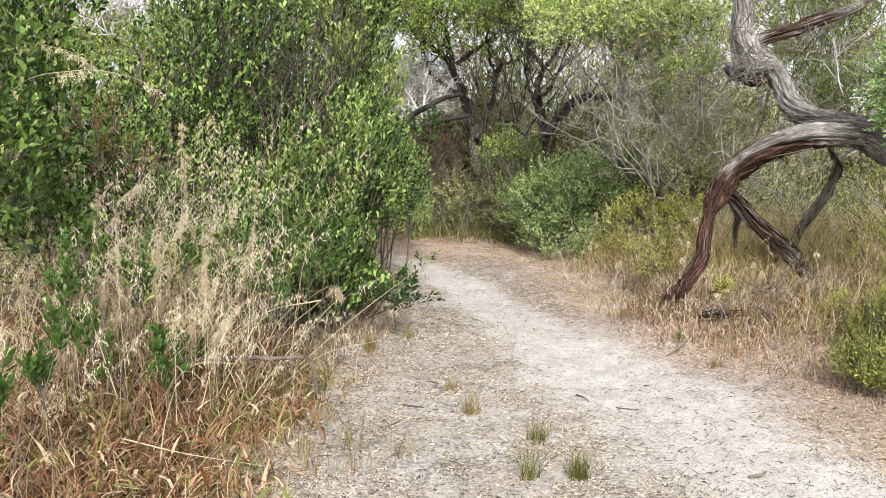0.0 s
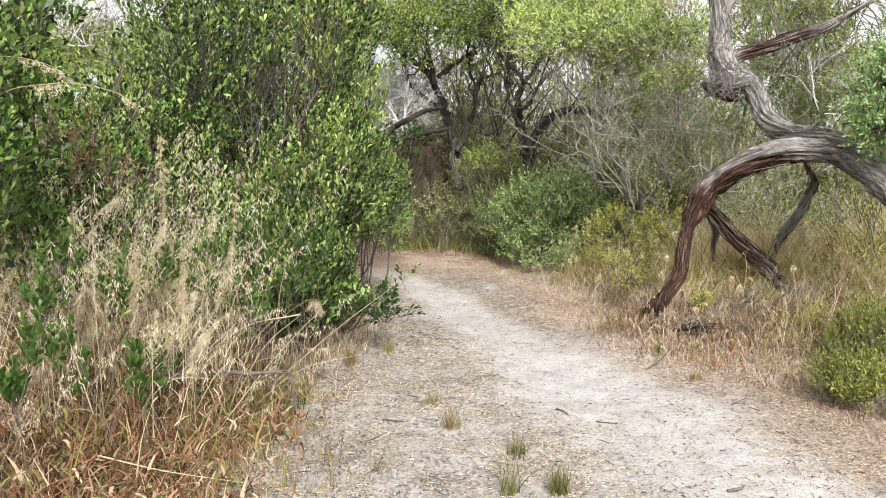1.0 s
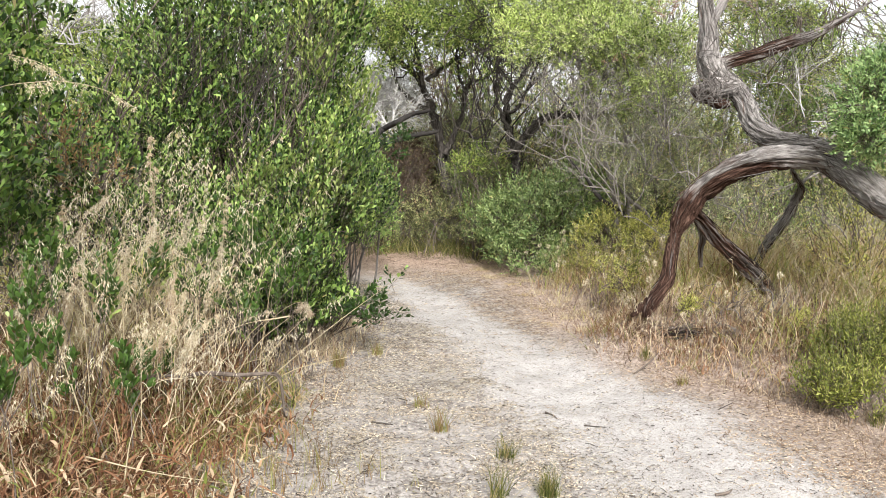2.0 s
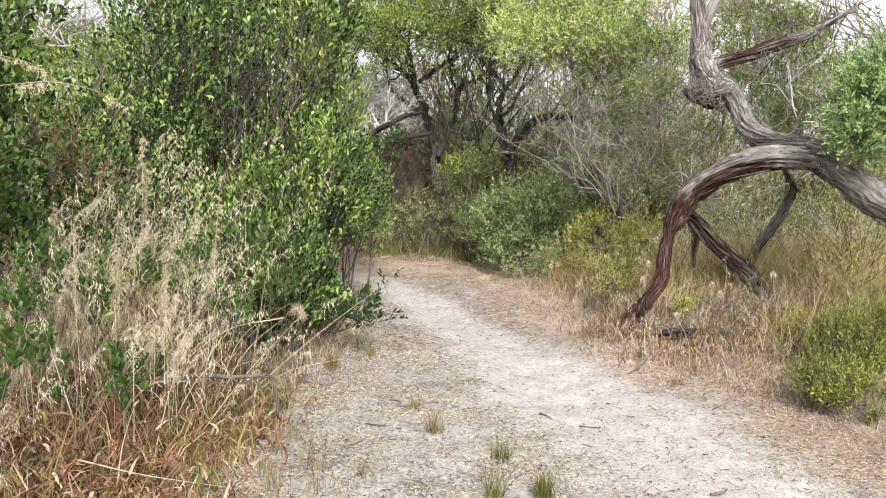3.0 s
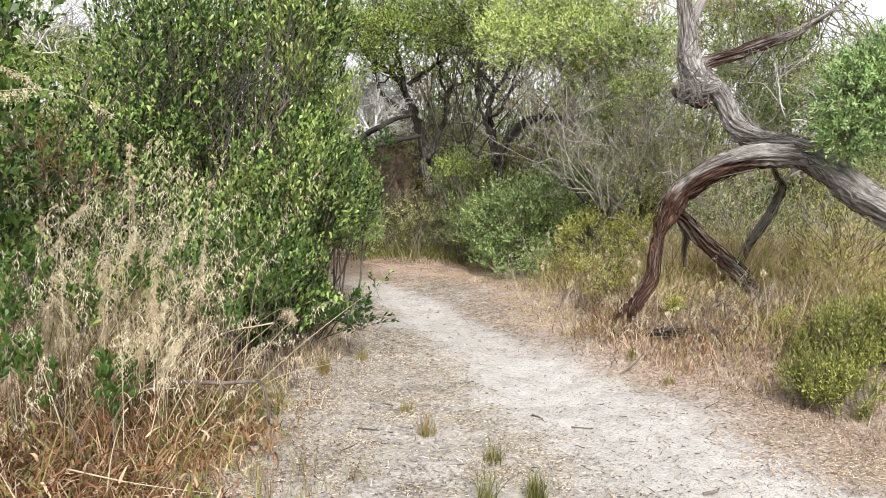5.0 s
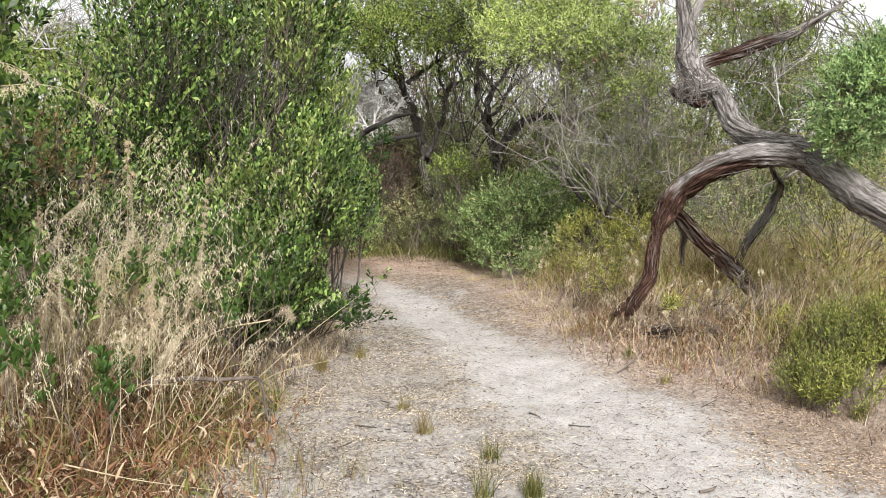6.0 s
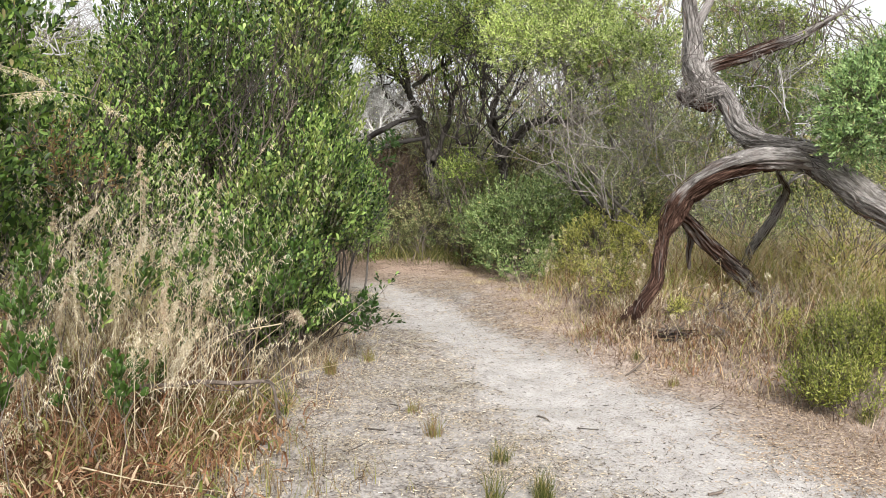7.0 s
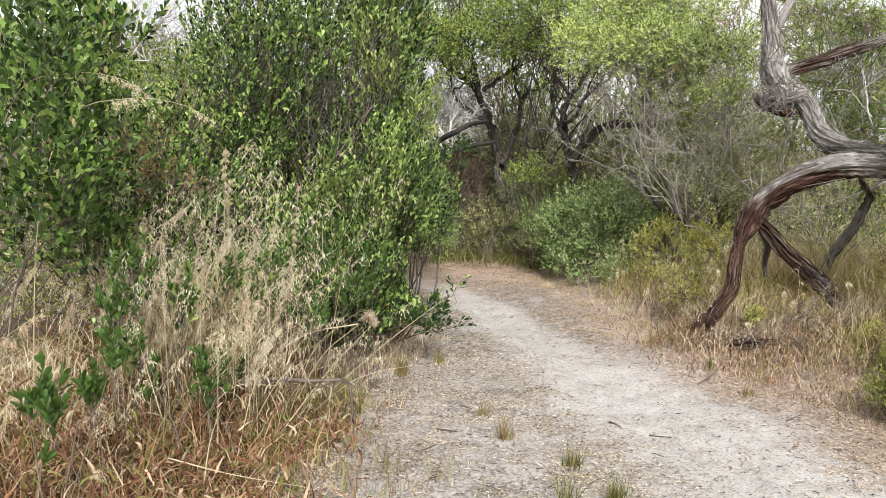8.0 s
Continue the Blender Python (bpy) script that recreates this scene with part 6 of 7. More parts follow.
for k in range(18):
    x, y = -0.95 - 1.0 * ((k * 7) % 18) / 18, 2.75 + 1.5 * ((k * 5) % 18) / 18
    tussock("dry_grass_tussock", x, y, "loose tangled straw leaning in all directions", STRAW if k % 6 == 0 else RED_GRASS, blades=46, height=0.5 if x < -1.3 else 0.18, radius=0.14, lean=0.95, width=0.005, droop=0.9, seed=880 + k, group="dry grass beside the shrubs")

def plume(stalk, dense, mat, reach=0.045, span=17, label="dry grass plume with drooping fluffy spikelets", seed=0):
    """One tall grass stalk, its upper part hung with drooping spikelets. stalk: its curve from the foot to the tip."""
    rng = np.random.RandomState(950 + seed)
    pts = curve_points(stalk, 40)
    ob = thing("grass_plume", tuple(pts[0]), label, "grass", "plumes in the dry grass")
    bag, fluff = Bag(), Bag()
    bag.tube(pts, np.linspace(0.0022, 0.0008, 40), 5)
    made = part("stalk", bag, STRAW, ob)
    n = int(dense * 1.5)
    nodes = np.sort(rng.uniform(0, 1, 11)) * span
    at_node = rng.randint(0, 11, n)
    i = 39 - np.clip(nodes[at_node] + rng.normal(0, 0.5, n), 0, span).astype(int)
    root = pts[i]
    whorl = unit(rng.normal(0, 1, (11, 3)) * [1, 1, 0.3])
    side = unit(whorl[at_node] + rng.normal(0, 0.4, (n, 3)))
    out = reach * rng.uniform(0.2, 1.0, n) * (0.35 + 0.65 * (39 - i) / span)
    for f in (0.45, 0.8, 1.0):
        at = root + side * (out * f)[:, None] + [0, 0, -1] * (out * f**2 * 1.1)[:, None]
        way = unit(side * 0.4 + [0, 0, -0.55] + rng.normal(0, 0.5, (n, 3)))
        ln = rng.uniform(0.006, 0.016, n)
        add_leaves(fluff, LEAF_LANCE, at, way, unit(rng.normal(0, 1, (n, 3))), ln, ln * 0.17)
    part("chaff", fluff, mat, made, "pale drooping spikelets", kind="stuff")
    return ob


for k, (foot, bend, tip, dense, mat, reach) in enumerate([
    ((-1.47, 3.85, 0.2), (-1.43, 3.8, 0.9), (-1.41, 3.8, 1.38), 330, PLUME, 0.05),
    ((-1.36, 3.9, 0.2), (-1.42, 3.85, 0.8), (-1.40, 3.8, 1.24), 260, PLUME, 0.06),
    ((-1.5, 3.8, 0.2), (-1.5, 3.75, 0.7), (-1.36, 3.72, 1.08), 260, SEED, 0.06),
    ((-1.3, 4.0, 0.2), (-1.26, 4.0, 0.8), (-1.22, 4.0, 1.17), 200, SEED, 0.045),
    ((-1.2, 4.05, 0.15), (-1.15, 4.0, 0.8), (-1.11, 4.0, 1.20), 200, PLUME, 0.03),
    ((-1.7, 3.7, 0.3), (-1.66, 3.62, 1.0), (-1.50, 3.58, 1.14), 150, SEED, 0.04),
    ((-1.72, 3.55, 0.3), (-1.72, 3.5, 0.8), (-1.69, 3.5, 1.11), 200, PLUME, 0.05),
    ((-1.85, 3.5, 0.3), (-1.85, 3.45, 0.7), (-1.80, 3.4, 0.98), 200, SEED, 0.05),
    ((-1.1, 4.5, 0.1), (-1.03, 4.6, 0.6), (-0.89, 4.8, 0.98), 150, SEED, 0.025),
    ((-1.15, 4.0, 0.1), (-1.2, 3.95, 0.55), (-1.12, 3.9, 0.86), 240, SEED, 0.05),
    ((-1.35, 3.6, 0.1), (-1.3, 3.58, 0.5), (-1.22, 3.55, 0.80), 260, PLUME, 0.06),
    ((-1.6, 3.3, 0.2), (-1.6, 3.28, 0.6), (-1.53, 3.25, 0.86), 240, PLUME, 0.055),
    ((-2.2, 3.1, 0.2), (-2.1, 3.05, 0.6), (-1.9, 3.0, 0.74), 220, PLUME, 0.05),
    ((-2.0, 2.8, 0.2), (-1.9, 2.78, 0.45), (-1.68, 2.75, 0.6), 200, PLUME, 0.045),
    ((-2.3, 3.3, 0.2), (-2.2, 3.3, 0.7), (-2.05, 3.25, 0.9), 220, SEED, 0.05),
    ((-2.05, 3.4, 0.2), (-2.0, 3.4, 0.65), (-1.88, 3.35, 0.85), 220, PLUME, 0.05),
    ((-0.86, 5.5, 0.05), (-0.78, 5.65, 0.5), (-0.72, 5.78, 1.02), 60, PLUME, 0.015),
]):
    mid = tuple(np.array(foot) * 0.5 + np.array(bend) * 0.5 + [0.01, 0, 0.02])
    plume([foot, mid, bend, tip], dense, mat, reach, seed=k)
plume([(-1.95, 3.0, 0.3), (-1.9, 3.02, 1.1), (-1.78, 3.06, 1.5), (-1.55, 3.1, 1.585), (-1.36, 3.15, 1.565), (-1.25, 3.2, 1.50)], 110, SEED, 0.035, 19, "arching oat stalk with hanging pale spikelets", 20)
plume([(-2.15, 3.05, 0.3), (-2.1, 3.05, 1.2), (-1.98, 3.06, 1.6), (-1.76, 3.08, 1.68), (-1.58, 3.1, 1.66), (-1.48, 3.1, 1.6)], 110, SEED, 0.035, 19, "arching oat stalk with hanging pale spikelets", 21)
plume([(-1.25, 4.4, 0.1), (-1.1, 4.42, 0.3), (-0.95, 4.46, 0.44), (-0.85, 4.5, 0.48), (-0.80, 4.5, 0.42)], 260, PLUME, 0.06, 9, "bent plume with a thick tan tuft", 22)


def leaning_plumes():
    """More plumes that lean every way out of the dry grass, and long bare stalks between them."""
    rng = np.random.RandomState(57)
    for k in range(30):
        x, y = -1.05 - 0.85 * rng.rand() ** 0.8, rng.uniform(3.2, 4.3)
        z = float(ground_z(x, y))
        peak = 0.42 + 0.58 * float(np.exp(-(((x + 1.42) / 0.32) ** 2)))
        tall = peak * rng.uniform(0.6, 1.0)
        dx, dy = rng.normal(0.04, 0.09), rng.normal(-0.02, 0.06)
        foot, tip = np.array([x, y, z]), np.array([x + dx, y + dy, z + tall])
        bend = foot * 0.35 + tip * 0.65 + [-0.4 * dx, 0, 0.1 * tall]
        plume([foot, foot * 0.5 + bend * 0.5, bend, tip], int(rng.uniform(110, 260)), (SEED, PLUME, SEED, PLUME, STRAW)[k % 5], rng.uniform(0.03, 0.06), seed=40 + k)
    for k in range(12):
        x, y = rng.uniform(-1.9, -1.0), rng.uniform(3.35, 4.2)
        a = np.array([x, y, float(ground_z(x, y)) + rng.uniform(0.0, 0.15)])
        side = 1 if rng.rand() < 0.7 else -1
        way = np.array([side * rng.uniform(0.25, 0.6), rng.normal(0, 0.12), rng.uniform(0.3, 0.62)])
        ob = thing("dry_stalk", tuple(a), "long bleached dry grass stalk", "grass", "bleached stalks")
        bag = Bag()
        bag.tube(curve_points([a, a + way * 0.5 + rng.normal(0, 0.02, 3) + [0, 0, 0.04], a + way + [0, 0, -0.06]], 12), np.linspace(rng.uniform(0.0018, 0.0036), 0.0008, 12), 5)
        part("stem", bag, STRAW if k % 3 else SEED, ob)


leaning_plumes()


def grass_tangle():
    """Fine bent straw caught in the upper grass, in every direction."""
    rng = np.random.RandomState(58)
    for k in range(19):
        x, y = -1.16 - 0.65 * ((k * 5) % 14) / 14, 3.4 + 0.85 * ((k * 3) % 14) / 14
        if k > 13:
            x, y = -1.7 - 0.14 * (k - 13), 3.0 + 0.1 * (k - 13)
        peak = 0.34 + 0.5 * float(np.exp(-(((x + 1.42) / 0.35) ** 2)))
        ob = thing("dry_grass_tangle", (x, y, float(ground_z(x, y))), "fine bent straw tangled over the dry grass", "grass", "dry grass beside the shrubs")
        n = 190
        p = np.stack([x + rng.normal(0, 0.1, n), y + rng.normal(0, 0.1, n), float(ground_z(x, y)) + peak * rng.uniform(0.4, 1.0, n)], -1)
        bag = Bag()
        add_blades(rng, bag, p, rng.uniform(0.05, 0.17, n), rng.uniform(0.2, 2.4, n), rng.uniform(0.0018, 0.0042, n), 2.4, 5)
        part("straw", bag, (SEED, BANK_GRASS, STRAW, PLUME)[k % 4], ob, kind="stuff")


grass_tangle()

for k, (x, y) in enumerate([(-1.0, 4.05), (-1.12, 3.9), (-1.25, 3.75), (-0.92, 4.25), (-1.4, 3.5), (-1.18, 3.6)]):
    tussock("grass_tuft", x, y, "fresh yellow-green grass among the dead stalks", BANK_GRASS if k % 2 else GREEN_GRASS, blades=130, height=0.24, radius=0.09, lean=0.6, width=0.005, droop=1.4, seed=1240 + k, group="dry grass beside the shrubs")

for k in range(16):
    x, y = -1.15 + 0.45 * ((k * 5) % 16) / 16, 4.9 + 1.2 * ((k * 7) % 16) / 16
    tussock("dry_grass_tussock", x, y, "pale straw and fallen twigs under the big shrub", (STRAW, PINK_GRASS)[k % 2], blades=130, height=0.17, radius=0.11, lean=0.9, width=0.005, droop=1.4, seed=1260 + k, group="dry grass beside the shrubs")

for k in range(22):
    x, y = -1.0 + 0.4 * ((k * 9) % 22) / 22, 4.25 + 1.15 * ((k * 7) % 22) / 22
    tussock("dry_grass_tussock", x, y, "low pale straw at the foot of the big shrub", (STRAW, PINK_GRASS, PINK_GRASS)[k % 3], blades=110, height=0.06, radius=0.1, lean=1.3, width=0.0034, droop=1.4, seed=1200 + k, group="dry grass beside the shrubs")


def rough_grass():
    """Sparse dry grass on the open ground round about."""
    rng = np.random.RandomState(35)
    p = rng.uniform((-9, -9), (10, 2.4), (16000, 2))
    clumps = fbm(np.stack([p[:, 0], p[:, 1], 0 * p[:, 0]], -1) * 1.4, 36)
    off = p[:, 0] - np.interp(p[:, 1], BANK_Y, BANK_X)
    bare = np.abs(p[:, 0] - np.interp(p[:, 1], TRACK_Y, TRACK_X))
    keep = (clumps > 0.47) & (((off > 0.25) | (p[:, 0] < -1.7) | (p[:, 1] < -1.7)) & (bare > 0.9)) & (np.hypot(p[:, 0], p[:, 1]) > 1.6)
    p = p[keep]
    n = len(p)
    bag = Bag()
    add_blades(rng, bag, np.stack([p[:, 0], p[:, 1], ground_z(p[:, 0], p[:, 1]) - 0.01], -1), rng.uniform(0.1, 0.34, n), np.abs(rng.normal(0, 0.6, n)), rng.uniform(0.006, 0.011, n), 1.2, 3)
    me = bag.mesh("rough_grass")
    me.materials.append(BANK_GRASS)
    tagged(new("rough_grass", me), "sparse dry and olive grass on the open ground", "grass", kind="stuff")


rough_grass()

# bleached stalks that lean out of the clump
for k, (a, b, c) in enumerate([((-1.43, 3.39, 0.32), (-1.28, 3.41, 0.51), (-1.11, 3.44, 0.68)), ((-1.45, 3.08, 0.30), (-1.53, 3.11, 0.53), (-1.60, 3.14, 0.74)), ((-1.01, 4.17, 0.09), (-0.69, 4.40, 0.35), (-0.29, 4.74, 0.62)), ((-1.20, 2.86, 0.12), (-1.18, 2.88, 0.28), (-1.14, 2.90, 0.42)), ((-1.75, 3.54, 0.72), (-1.48, 3.57, 0.91), (-1.20, 3.68, 0.97)), ((-1.52, 3.64, 0.70), (-1.44, 3.66, 0.85), (-1.42, 3.67, 0.92)), ((-1.34, 2.87, 0.22), (-1.09, 2.86, 0.17), (-0.79, 2.86, 0.13)), ((-1.12, 3.56, 0.05), (-0.92, 3.79, 0.32), (-0.71, 4.02, 0.54)), ((-0.80, 3.92, 0.53), (-1.10, 3.91, 0.45), (-1.41, 3.67, 0.19))]):
    ob = thing("dry_stalk", a, "long bleached dry grass stalk", "grass", "bleached stalks")
    bag = Bag()
    bag.tube(curve_points([a, b, c], 12), np.linspace(0.0036, 0.0007, 12), 5)
    part("stem", bag, STRAW, ob)

DRY_TUFT = leaf_material("half_dry_tuft", [(0.0, (0.10, 0.065, 0.035)), (0.3, (0.26, 0.17, 0.09)), (0.55, (0.38, 0.30, 0.17)), (0.7, (0.20, 0.21, 0.07)), (1.0, (0.28, 0.28, 0.10))], 0.3, 0.6)
SPARSE = (7, 8, 9, 10, 15, 16, 17, 18, 19, 20, 21, 22)
for k, (x, y, h, n) in enumerate([(*(0.25, 3.53), 0.11, 60), (*(0.39, 3.14), 0.14, 110), (*(0.19, 3.13), 0.17, 40), (*(-0.17, 4.24), 0.09, 40), (*(-0.06, 3.87), 0.15, 50), (*(-0.70, 4.91), 0.14, 90), (*(-0.49, 5.17), 0.10, 60), (*(-0.55, 3.13), 0.16, 60), (*(-0.42, 3.18), 0.12, 30), (*(-0.76, 3.30), 0.16, 60), (*(-0.94, 3.18), 0.14, 50), (*(1.07, 5.53), 0.08, 60), (*(1.21, 5.06), 0.08, 50), (*(2.14, 4.01), 0.1, 60), (*(1.33, 4.67), 0.07, 50), (*(-0.16, 3.17), 0.08, 20), (*(-0.91, 3.61), 0.16, 60), (*(-0.74, 3.68), 0.14, 50), (*(-0.55, 3.35), 0.18, 60), (*(-0.93, 3.42), 0.15, 60), (*(-0.68, 3.13), 0.16, 60), (*(-0.34, 3.30), 0.14, 40), (*(-1.08, 3.51), 0.15, 60)]):
    dry = k in (5, 6, 3, 4, 11, 14, 16, 17, 19, 22)
    tussock("grass_tuft", x, y, "small half-dry brown and green grass tuft on the sand" if dry or k in SPARSE else "small green grass tuft on the sand", DRY_TUFT if dry or k in SPARSE else GREEN_GRASS, blades=int(n * 1.7) if k not in SPARSE else int(n * 0.5), height=h * 1.05, radius=0.02 if k not in SPARSE else 0.04, lean=0.3, width=0.0034, droop=0.6, seed=400 + k, group="grass tufts on the sand")


# ---- fallen sticks and litter ----
def stick(name, ctrl, label, mat=GREY_TWIG):
    c = np.asarray(ctrl, float)
    ob = thing(name, tuple(c[0, :3]), label, "branch")
    rows = curve_points(c, 24)
    bag = Bag()
    bag.tube(rows[:, :3], np.maximum(rows[:, 3], 0.002), 7)
    part("stem", bag, mat, ob)
    return ob


branch = stick("fallen_branch", [(*(-1.48, 3.75, 0.25), 0.0125), (*(-1.40, 3.68, 0.28), 0.0120), (*(-1.21, 3.62, 0.31), 0.0115), (*(-1.11, 3.60, 0.33), 0.0110), (*(-0.96, 3.58, 0.33), 0.0100), (*(-0.82, 3.58, 0.34), 0.0085), (*(-0.78, 3.58, 0.32), 0.0078), (*(-0.77, 3.60, 0.24), 0.0068), (*(-0.77, 3.64, 0.12), 0.0042)], "grey-brown dead branch with a bent tip, lying in dry grass", STEM)
for ctrl in ([(-0.82, 3.58, 0.34), (-0.79, 3.56, 0.35), (-0.74, 3.55, 0.31)], [(-0.83, 3.58, 0.34), (-0.84, 3.54, 0.31), (-0.83, 3.53, 0.27)], [(-1.11, 3.60, 0.33), (-1.03, 3.55, 0.31), (-0.96, 3.53, 0.31)], [(-1.34, 3.66, 0.28), (-1.23, 3.60, 0.26), (-1.18, 3.58, 0.23)], [(-0.97, 3.58, 0.33), (-0.92, 3.55, 0.31), (-0.85, 3.53, 0.34), (-0.82, 3.52, 0.35)], [(-0.77, 3.60, 0.26), (-0.74, 3.60, 0.22), (-0.73, 3.60, 0.23)]):
    bag = Bag()
    bag.tube(curve_points(ctrl, 9), np.linspace(0.0042, 0.0016, 9), 5)
    part("side_twig", bag, STEM, branch)


for k, (a, b, r) in enumerate([((1.09, 4.82), (1.30, 5.10), 0.0055), ((-0.40, 3.95), (-0.29, 3.91), 0.0044), ((-0.47, 3.63), (-0.39, 3.72), 0.0033), ((1.08, 3.21), (1.16, 3.25), 0.0066), ((-0.30, 4.33), (-0.24, 4.31), 0.0033), ((0.10, 4.76), (0.21, 4.81), 0.0022), ((0.49, 4.18), (0.54, 4.09), 0.0044), ((1.40, 4.21), (1.70, 4.58), 0.0022), ((0.67, 4.03), (0.78, 4.01), 0.0028), ((1.58, 3.68), (1.72, 3.75), 0.0033)]):
    za, zb = float(ground_z(*a)) + r * 0.7, float(ground_z(*b)) + r * 1.2
    mid = ((a[0] + b[0]) / 2 + 0.012, (a[1] + b[1]) / 2 - 0.01, (za + zb) / 2 + r * 0.6)
    stick("fallen_stick", [(*a, za, r), (*mid, r * 0.9), (*b, zb, r * 0.5)], "short weathered stick lying on the sand", DARK_STEM if k % 3 else STEM)


leaning_log("weathered_root", [(*(1.32, 5.33, 0.14), 0.012), (*(1.44, 5.29, 0.20), 0.022), (*(1.56, 5.27, 0.21), 0.02), (*(1.72, 5.28, 0.15), 0.012)], "grey weathered root in the dead grass", STEM)
leaning_log("weathered_root", [(*(1.79, 5.29, 0.18), 0.014), (*(1.90, 5.29, 0.23), 0.024), (*(2.01, 5.29, 0.19), 0.02), (*(2.05, 5.23, 0.11), 0.012)], "grey weathered root in the dead grass", STEM)


# A made-up dark log that stands in for a shaded hollow in the bank.
def hollow_shade_log():
    ob = thing("hollow_shade_log", (1.71, 5.38, 0.13), "dark log added for the shaded hollow in the dead grass", "log")
    bag, at = limb([(*(1.30, 5.22, 0.15), 0.014, 0.5), (*(1.41, 5.21, 0.19), 0.026, 0.4), (*(1.52, 5.2, 0.185), 0.032, 0.6), (*(1.67, 5.2, 0.16), 0.028, 0.7), (*(1.84, 5.17, 0.16), 0.036, 0.6), (*(2.05, 5.1, 0.13), 0.024, 0.6)], seed=22, ridge=0.62, lumps=0.5, sides=72, step=0.006)
    wood = part("wood", bag, BARK, ob, attributes=at)
    # Black ribbons gather on the underside, as painted shade of the hollow.
    for strip, mat in zip(bark_strips([(1.30, 5.22, 0.15, 0.014, 0.2), (1.52, 5.2, 0.185, 0.034, 0.3), (1.84, 5.17, 0.16, 0.038, 0.4), (2.05, 5.1, 0.13, 0.026, 0.4)], 40, 120, shaggy=0.8), (STRIP_GREY, BLACK_STEM)):
        part("loose_bark", strip, mat, wood, "splintered wood, black ribbons for the hollow's shade", kind="stuff")


hollow_shade_log()
for k, (pt, reach) in enumerate([((1.78, 5.05, 0.17), 0.09), ((1.79, 5.18, 0.14), 0.16), ((1.94, 5.19, 0.18), 0.2), ((1.41, 5.23, 0.17), 0.14), ((2.07, 4.88, 0.18), 0.18), ((1.75, 5.40, 0.25), 0.2), ((2.09, 5.30, 0.27), 0.22)]):
    dead_tangle(pt, [(0.9, -0.2, 0.4), (-0.9, -0.1, 0.5), (0.3, -0.3, 0.8), (-0.4, 0.2, 0.7), (0.7, 0.3, 0.2)], reach, "small dark dead twigs in the dead grass", STEM if k % 2 else DULL_TWIG, 840 + k, 0.006, 2, 4, wild=0.8)
for k, (pt, r) in enumerate([((1.53, 5.34, 0.20), (0.05, 0.05, 0.04)), ((2.03, 6.30, 0.23), (0.16, 0.1, 0.1)), ((2.10, 4.89, 0.27), (0.08, 0.07, 0.05)), ((1.36, 6.23, 0.46), (0.12, 0.1, 0.09)), ((1.23, 6.72, 0.34), (0.14, 0.1, 0.1)), ((2.85, 5.94, 0.59), (0.14, 0.12, 0.12)), ((2.58, 4.91, 0.35), (0.1, 0.1, 0.08)), ((2.04, 7.13, 0.43), (0.15, 0.12, 0.1)), ((1.25, 6.12, 0.35), (0.16, 0.12, 0.12)), ((1.32, 6.95, 0.55), (0.2, 0.14, 0.14)), ((1.72, 6.11, 0.31), (0.14, 0.1, 0.12)), ((2.61, 6.95, 0.55), (0.16, 0.12, 0.12)), ((2.60, 5.92, 0.39), (0.16, 0.12, 0.1)), ((2.74, 5.52, 0.45), (0.16, 0.12, 0.12)), ((1.19, 7.33, 0.35), (0.2, 0.12, 0.12))]):
    pt = (pt[0], pt[1], max(pt[2], float(ground_z(pt[0], pt[1])) + 0.1))
    shrub("weed", (pt[0], pt[1]), [(pt, r)], "small bright green weed among the dead grass", BUSHY if k % 2 else YELLOW, sprays=40, size=0.08, count=9, leaf=0.03, wide=0.3, shape=LEAF_LANCE, stems=6, thick=0.003, seed=820 + k, shell=0.1, gaps=0.1, group="weeds on the bank", category="weed")


shrub("dead_shrub", (1.95, 4.62), [((2.03, 4.70, 0.17), (0.07, 0.05, 0.05)), ((1.99, 4.75, 0.22), (0.06, 0.05, 0.04))], "dark brown dead leaves in a hollow of the bank", BROWN, sprays=60, size=0.06, count=9, leaf=0.028, wide=0.3, shape=LEAF_LANCE, seed=62, stems=8, thick=0.004, gaps=0.0, shell=0.1, category="shrub")


def hares_tails():
    """Soft pale oval grass heads on thin stalks."""
    rng = np.random.RandomState(31)
    for k in range(34):
        y = rng.uniform(4.9, 8.6)
        x = float(np.interp(y, BANK_Y, BANK_X)) + rng.uniform(-0.1, 0.45)
        z = float(ground_z(x, y))
        h = rng.uniform(0.18, 0.34) + (0.15 if k % 5 == 0 else 0)
        ob = thing("hares_tail_grass", (x, y, z), "soft pale oval grass head on a thin stalk", "grass", "hare's-tail grass")
        top = np.array([x + rng.normal(0, 0.05), y + rng.normal(0, 0.04), z + h])
        bag = Bag()
        bag.tube(curve_points([(x, y, z - 0.01), (x + rng.normal(0, 0.01), y, z + h * 0.5), top], 8), np.full(8, 0.0013), 4)
        stalk = part("stalk", bag, STRAW, ob)
        head = Bag()
        n = 46
        d = unit(rng.normal(0, 1, (n, 3)))
        at = top + d * [0.008, 0.008, 0.016] + [0, 0, 0.014]
        add_leaves(head, LEAF_LANCE, at, unit(d * [1, 1, 0.6] + [0, 0, 0.7]), unit(rng.normal(0, 1, (n, 3))), rng.uniform(0.012, 0.02, n), np.full(n, 0.005))
        part("head", head, SEED, stalk, "soft pale oval head")


hares_tails()


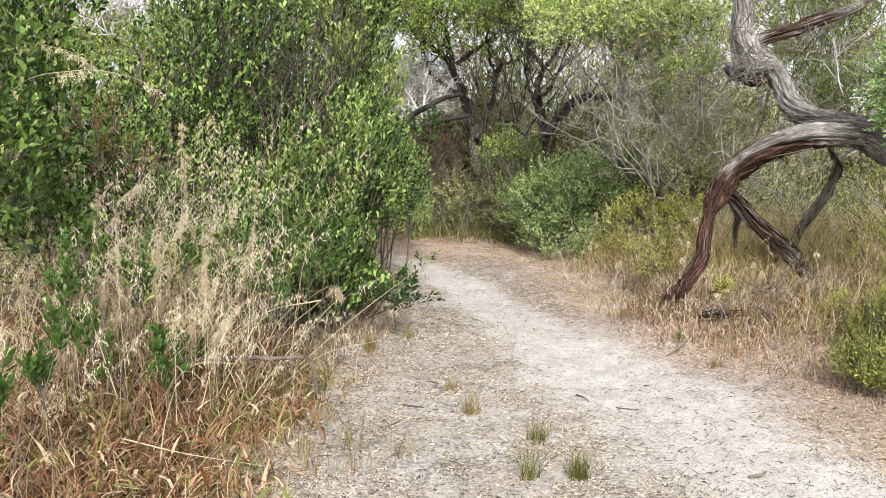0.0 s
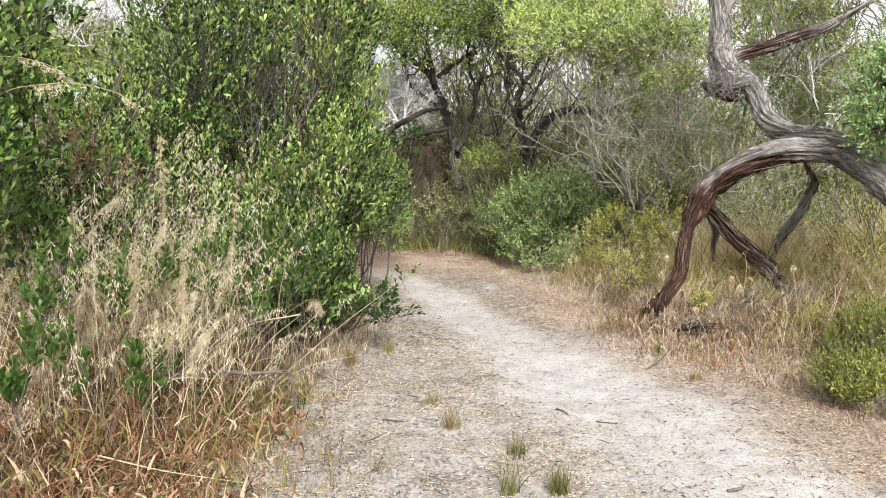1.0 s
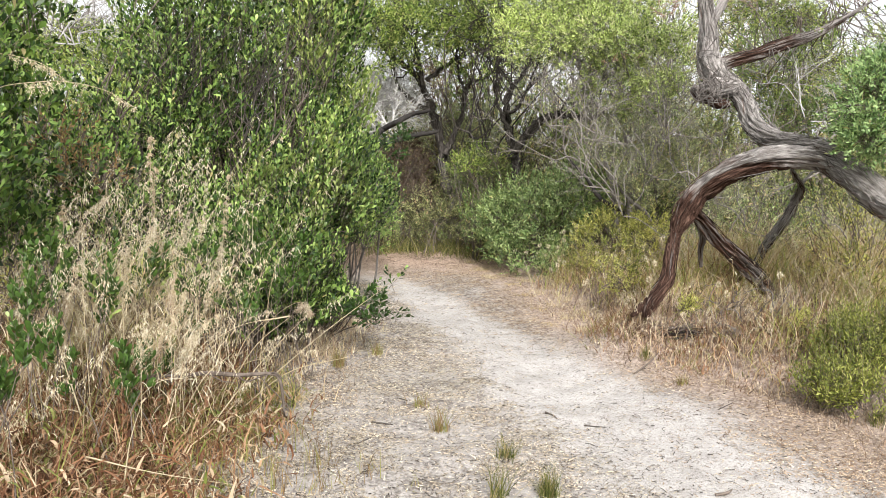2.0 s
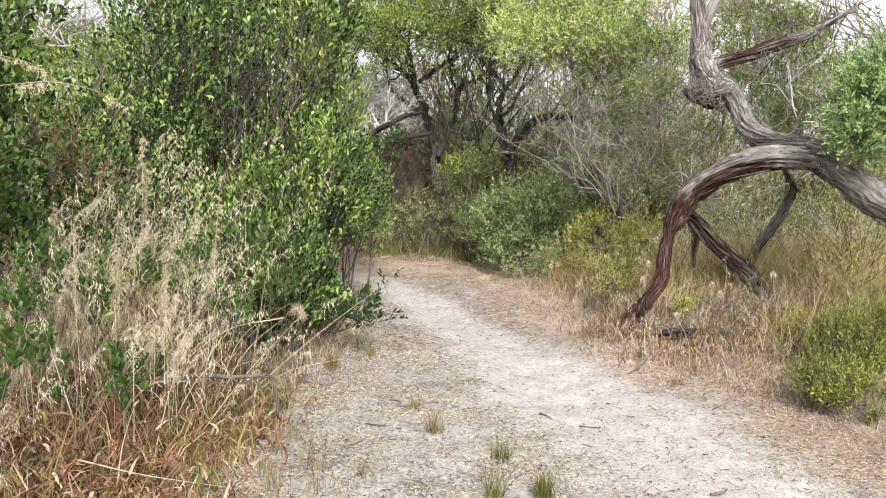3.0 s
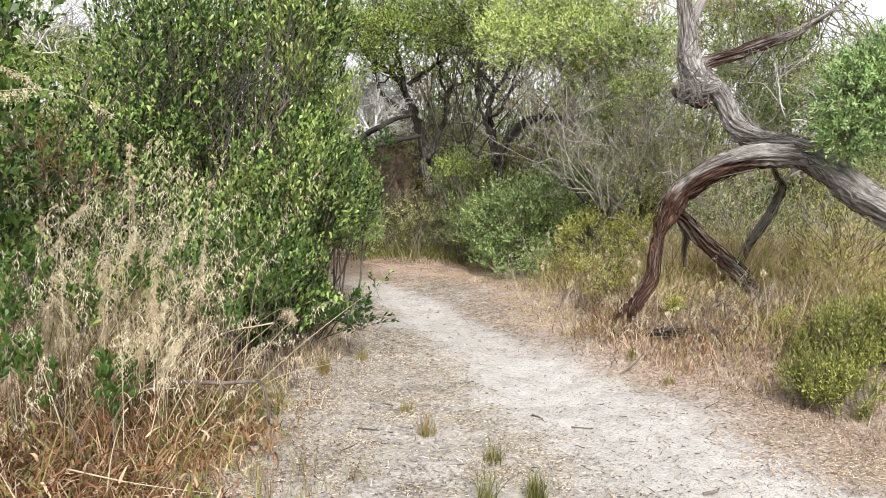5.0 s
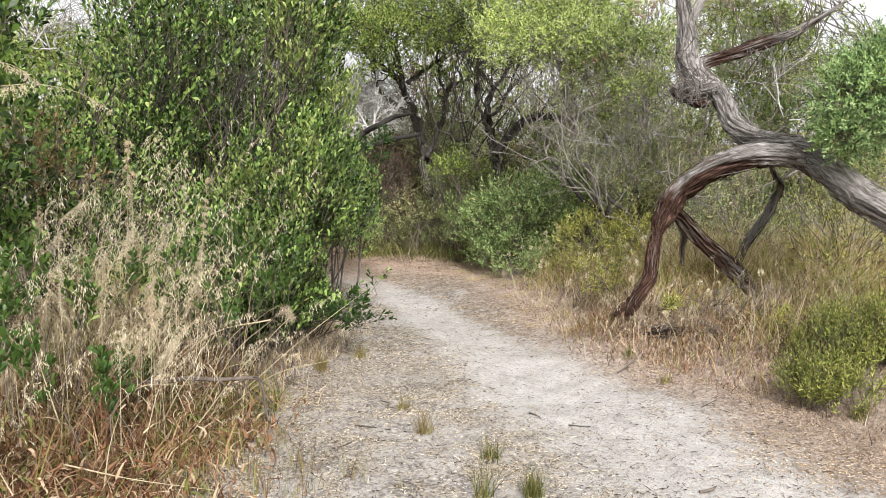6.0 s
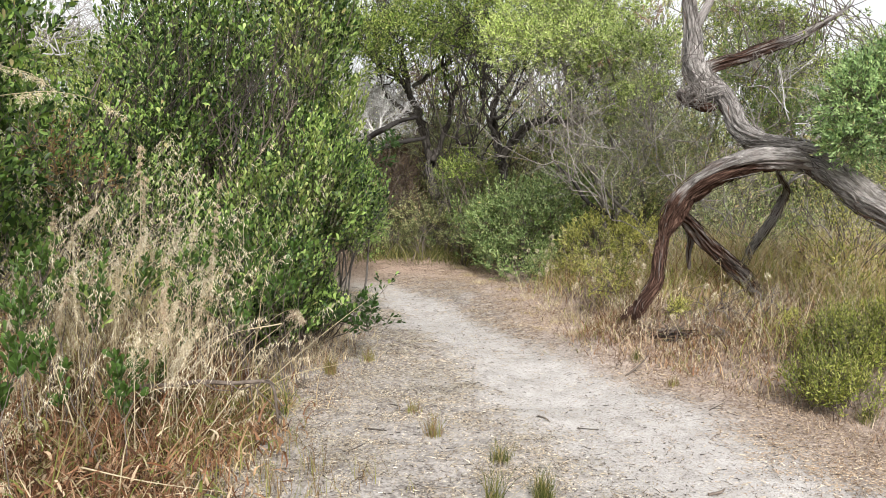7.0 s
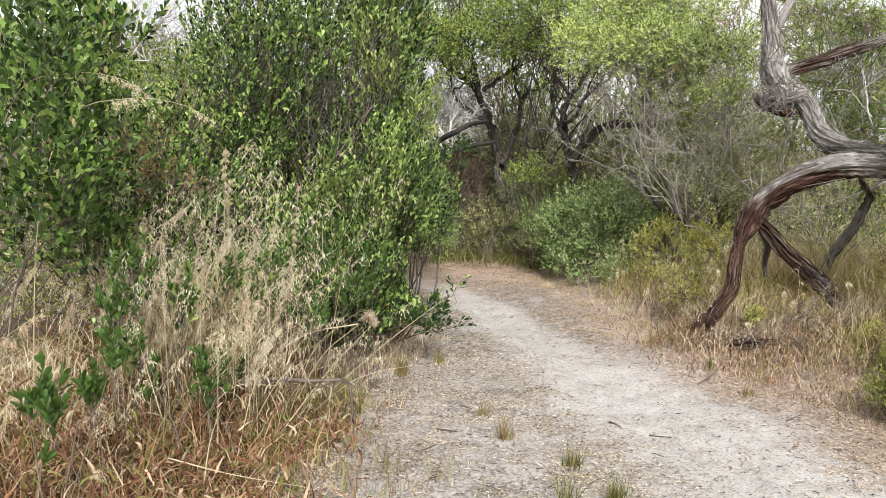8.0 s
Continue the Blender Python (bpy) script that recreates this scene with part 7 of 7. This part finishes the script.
def twig_litter():
    """Small dark twigs lying about on the sand."""
    rng = np.random.RandomState(33)
    bag = Bag()
    for k in range(2600):
        y = 2.7 + 7.0 * rng.rand() ** 1.6
        x = rng.uniform(-0.33, 0.5) * y
        if not -1.3 < x < float(np.interp(y, BANK_Y, BANK_X)) + 0.1:
            continue
        a, ln, r = rng.uniform(0, 6.28), rng.uniform(0.009, 0.026) * (2.4 if rng.rand() < 0.06 else 1), rng.uniform(0.0008, 0.0022)
        t = np.linspace(-0.5, 0.5, 4)
        px, py = x + np.cos(a) * ln * t + rng.normal(0, 0.002, 4), y + np.sin(a) * ln * t + rng.normal(0, 0.002, 4)
        bag.tube(np.stack([px, py, ground_z(px, py) + r + rng.uniform(0.002, 0.01)], -1), np.array([r, r, r * 0.9, r * 0.6]), 3)
    me = bag.mesh("twig_litter")
    me.materials.append(DARK_STEM)
    tagged(new("twig_litter", me), "small dark twigs scattered over the sand", "twigs", kind="stuff")


twig_litter()


def litter(name, material, label, seed, n, side):
    """Straw, leaf and bark bits, thick beside the track and thin on it. side: -1 or 1, the side of the track."""
    rng = np.random.RandomState(seed)
    y = 2.2 + 8.8 * rng.uniform(0, 1, n) ** 1.6
    y = np.where(y < 3.4, y - rng.exponential(1.0, n) * smooth(3.4, 2.4, y), y)
    reach = np.maximum(y, 2.8)
    low = np.maximum(-0.62 * reach, -1.7)
    high = np.minimum(0.66 * reach + np.maximum(2.6 - y, 0) * 0.9, np.interp(y, BANK_Y, BANK_X) + 0.75)
    x = low + (high - low) * rng.uniform(0, 1, n)
    gap = x - np.interp(y, TRACK_Y, TRACK_X)
    off = np.abs(gap) / np.interp(y, TRACK_Y, TRACK_W)
    p = np.stack([x, y, 0 * x], -1)
    thick = np.clip(smooth(0.5, 1.7, off) + 0.13, 0, 1) * np.clip(0.8 + 2.4 * (fbm(p * 2.2, 4) - 0.5) + 2.0 * (fbm(p * 7.0, 8) - 0.5), 0.25, 1.2)
    keep = (rng.uniform(0, 1, n) < thick) & (x < np.interp(y, BANK_Y, BANK_X) + np.where(y < 5.3, 0.75, 0.3)) & (x > -1.7) & (gap * side > rng.normal(-0.05, 0.25, n))
    x, y = x[keep], y[keep]
    n = len(x)
    z = ground_z(x, y) + rng.uniform(0.001, 0.010, n)
    az = rng.uniform(0, 2 * np.pi, n)
    way = np.stack([np.cos(az), np.sin(az), rng.normal(0, 0.2, n)], -1)
    face = unit(np.stack([rng.normal(0, 0.5, n), rng.normal(0, 0.5, n), np.ones(n)], -1))
    ln = rng.uniform(0.006, 0.021, n) * np.where(rng.rand(n) < 0.04, 2.4, 1.0)
    bag = Bag()
    add_leaves(bag, SLIVER, np.stack([x, y, z], -1), way, face, ln, np.clip(ln * rng.uniform(0.12, 0.34, n), 0.0018, 0.0052))
    me = bag.mesh(name)
    me.materials.append(material)
    tagged(new(name, me), label, "leaf litter", kind="stuff")


litter("leaf_litter", LITTER, "grey straw and leaf litter scattered on the sand", 4, 800000, -1)
litter("leaf_litter", LITTER_TAN, "tan dry leaf litter between the track and the bank", 5, 640000, 1)
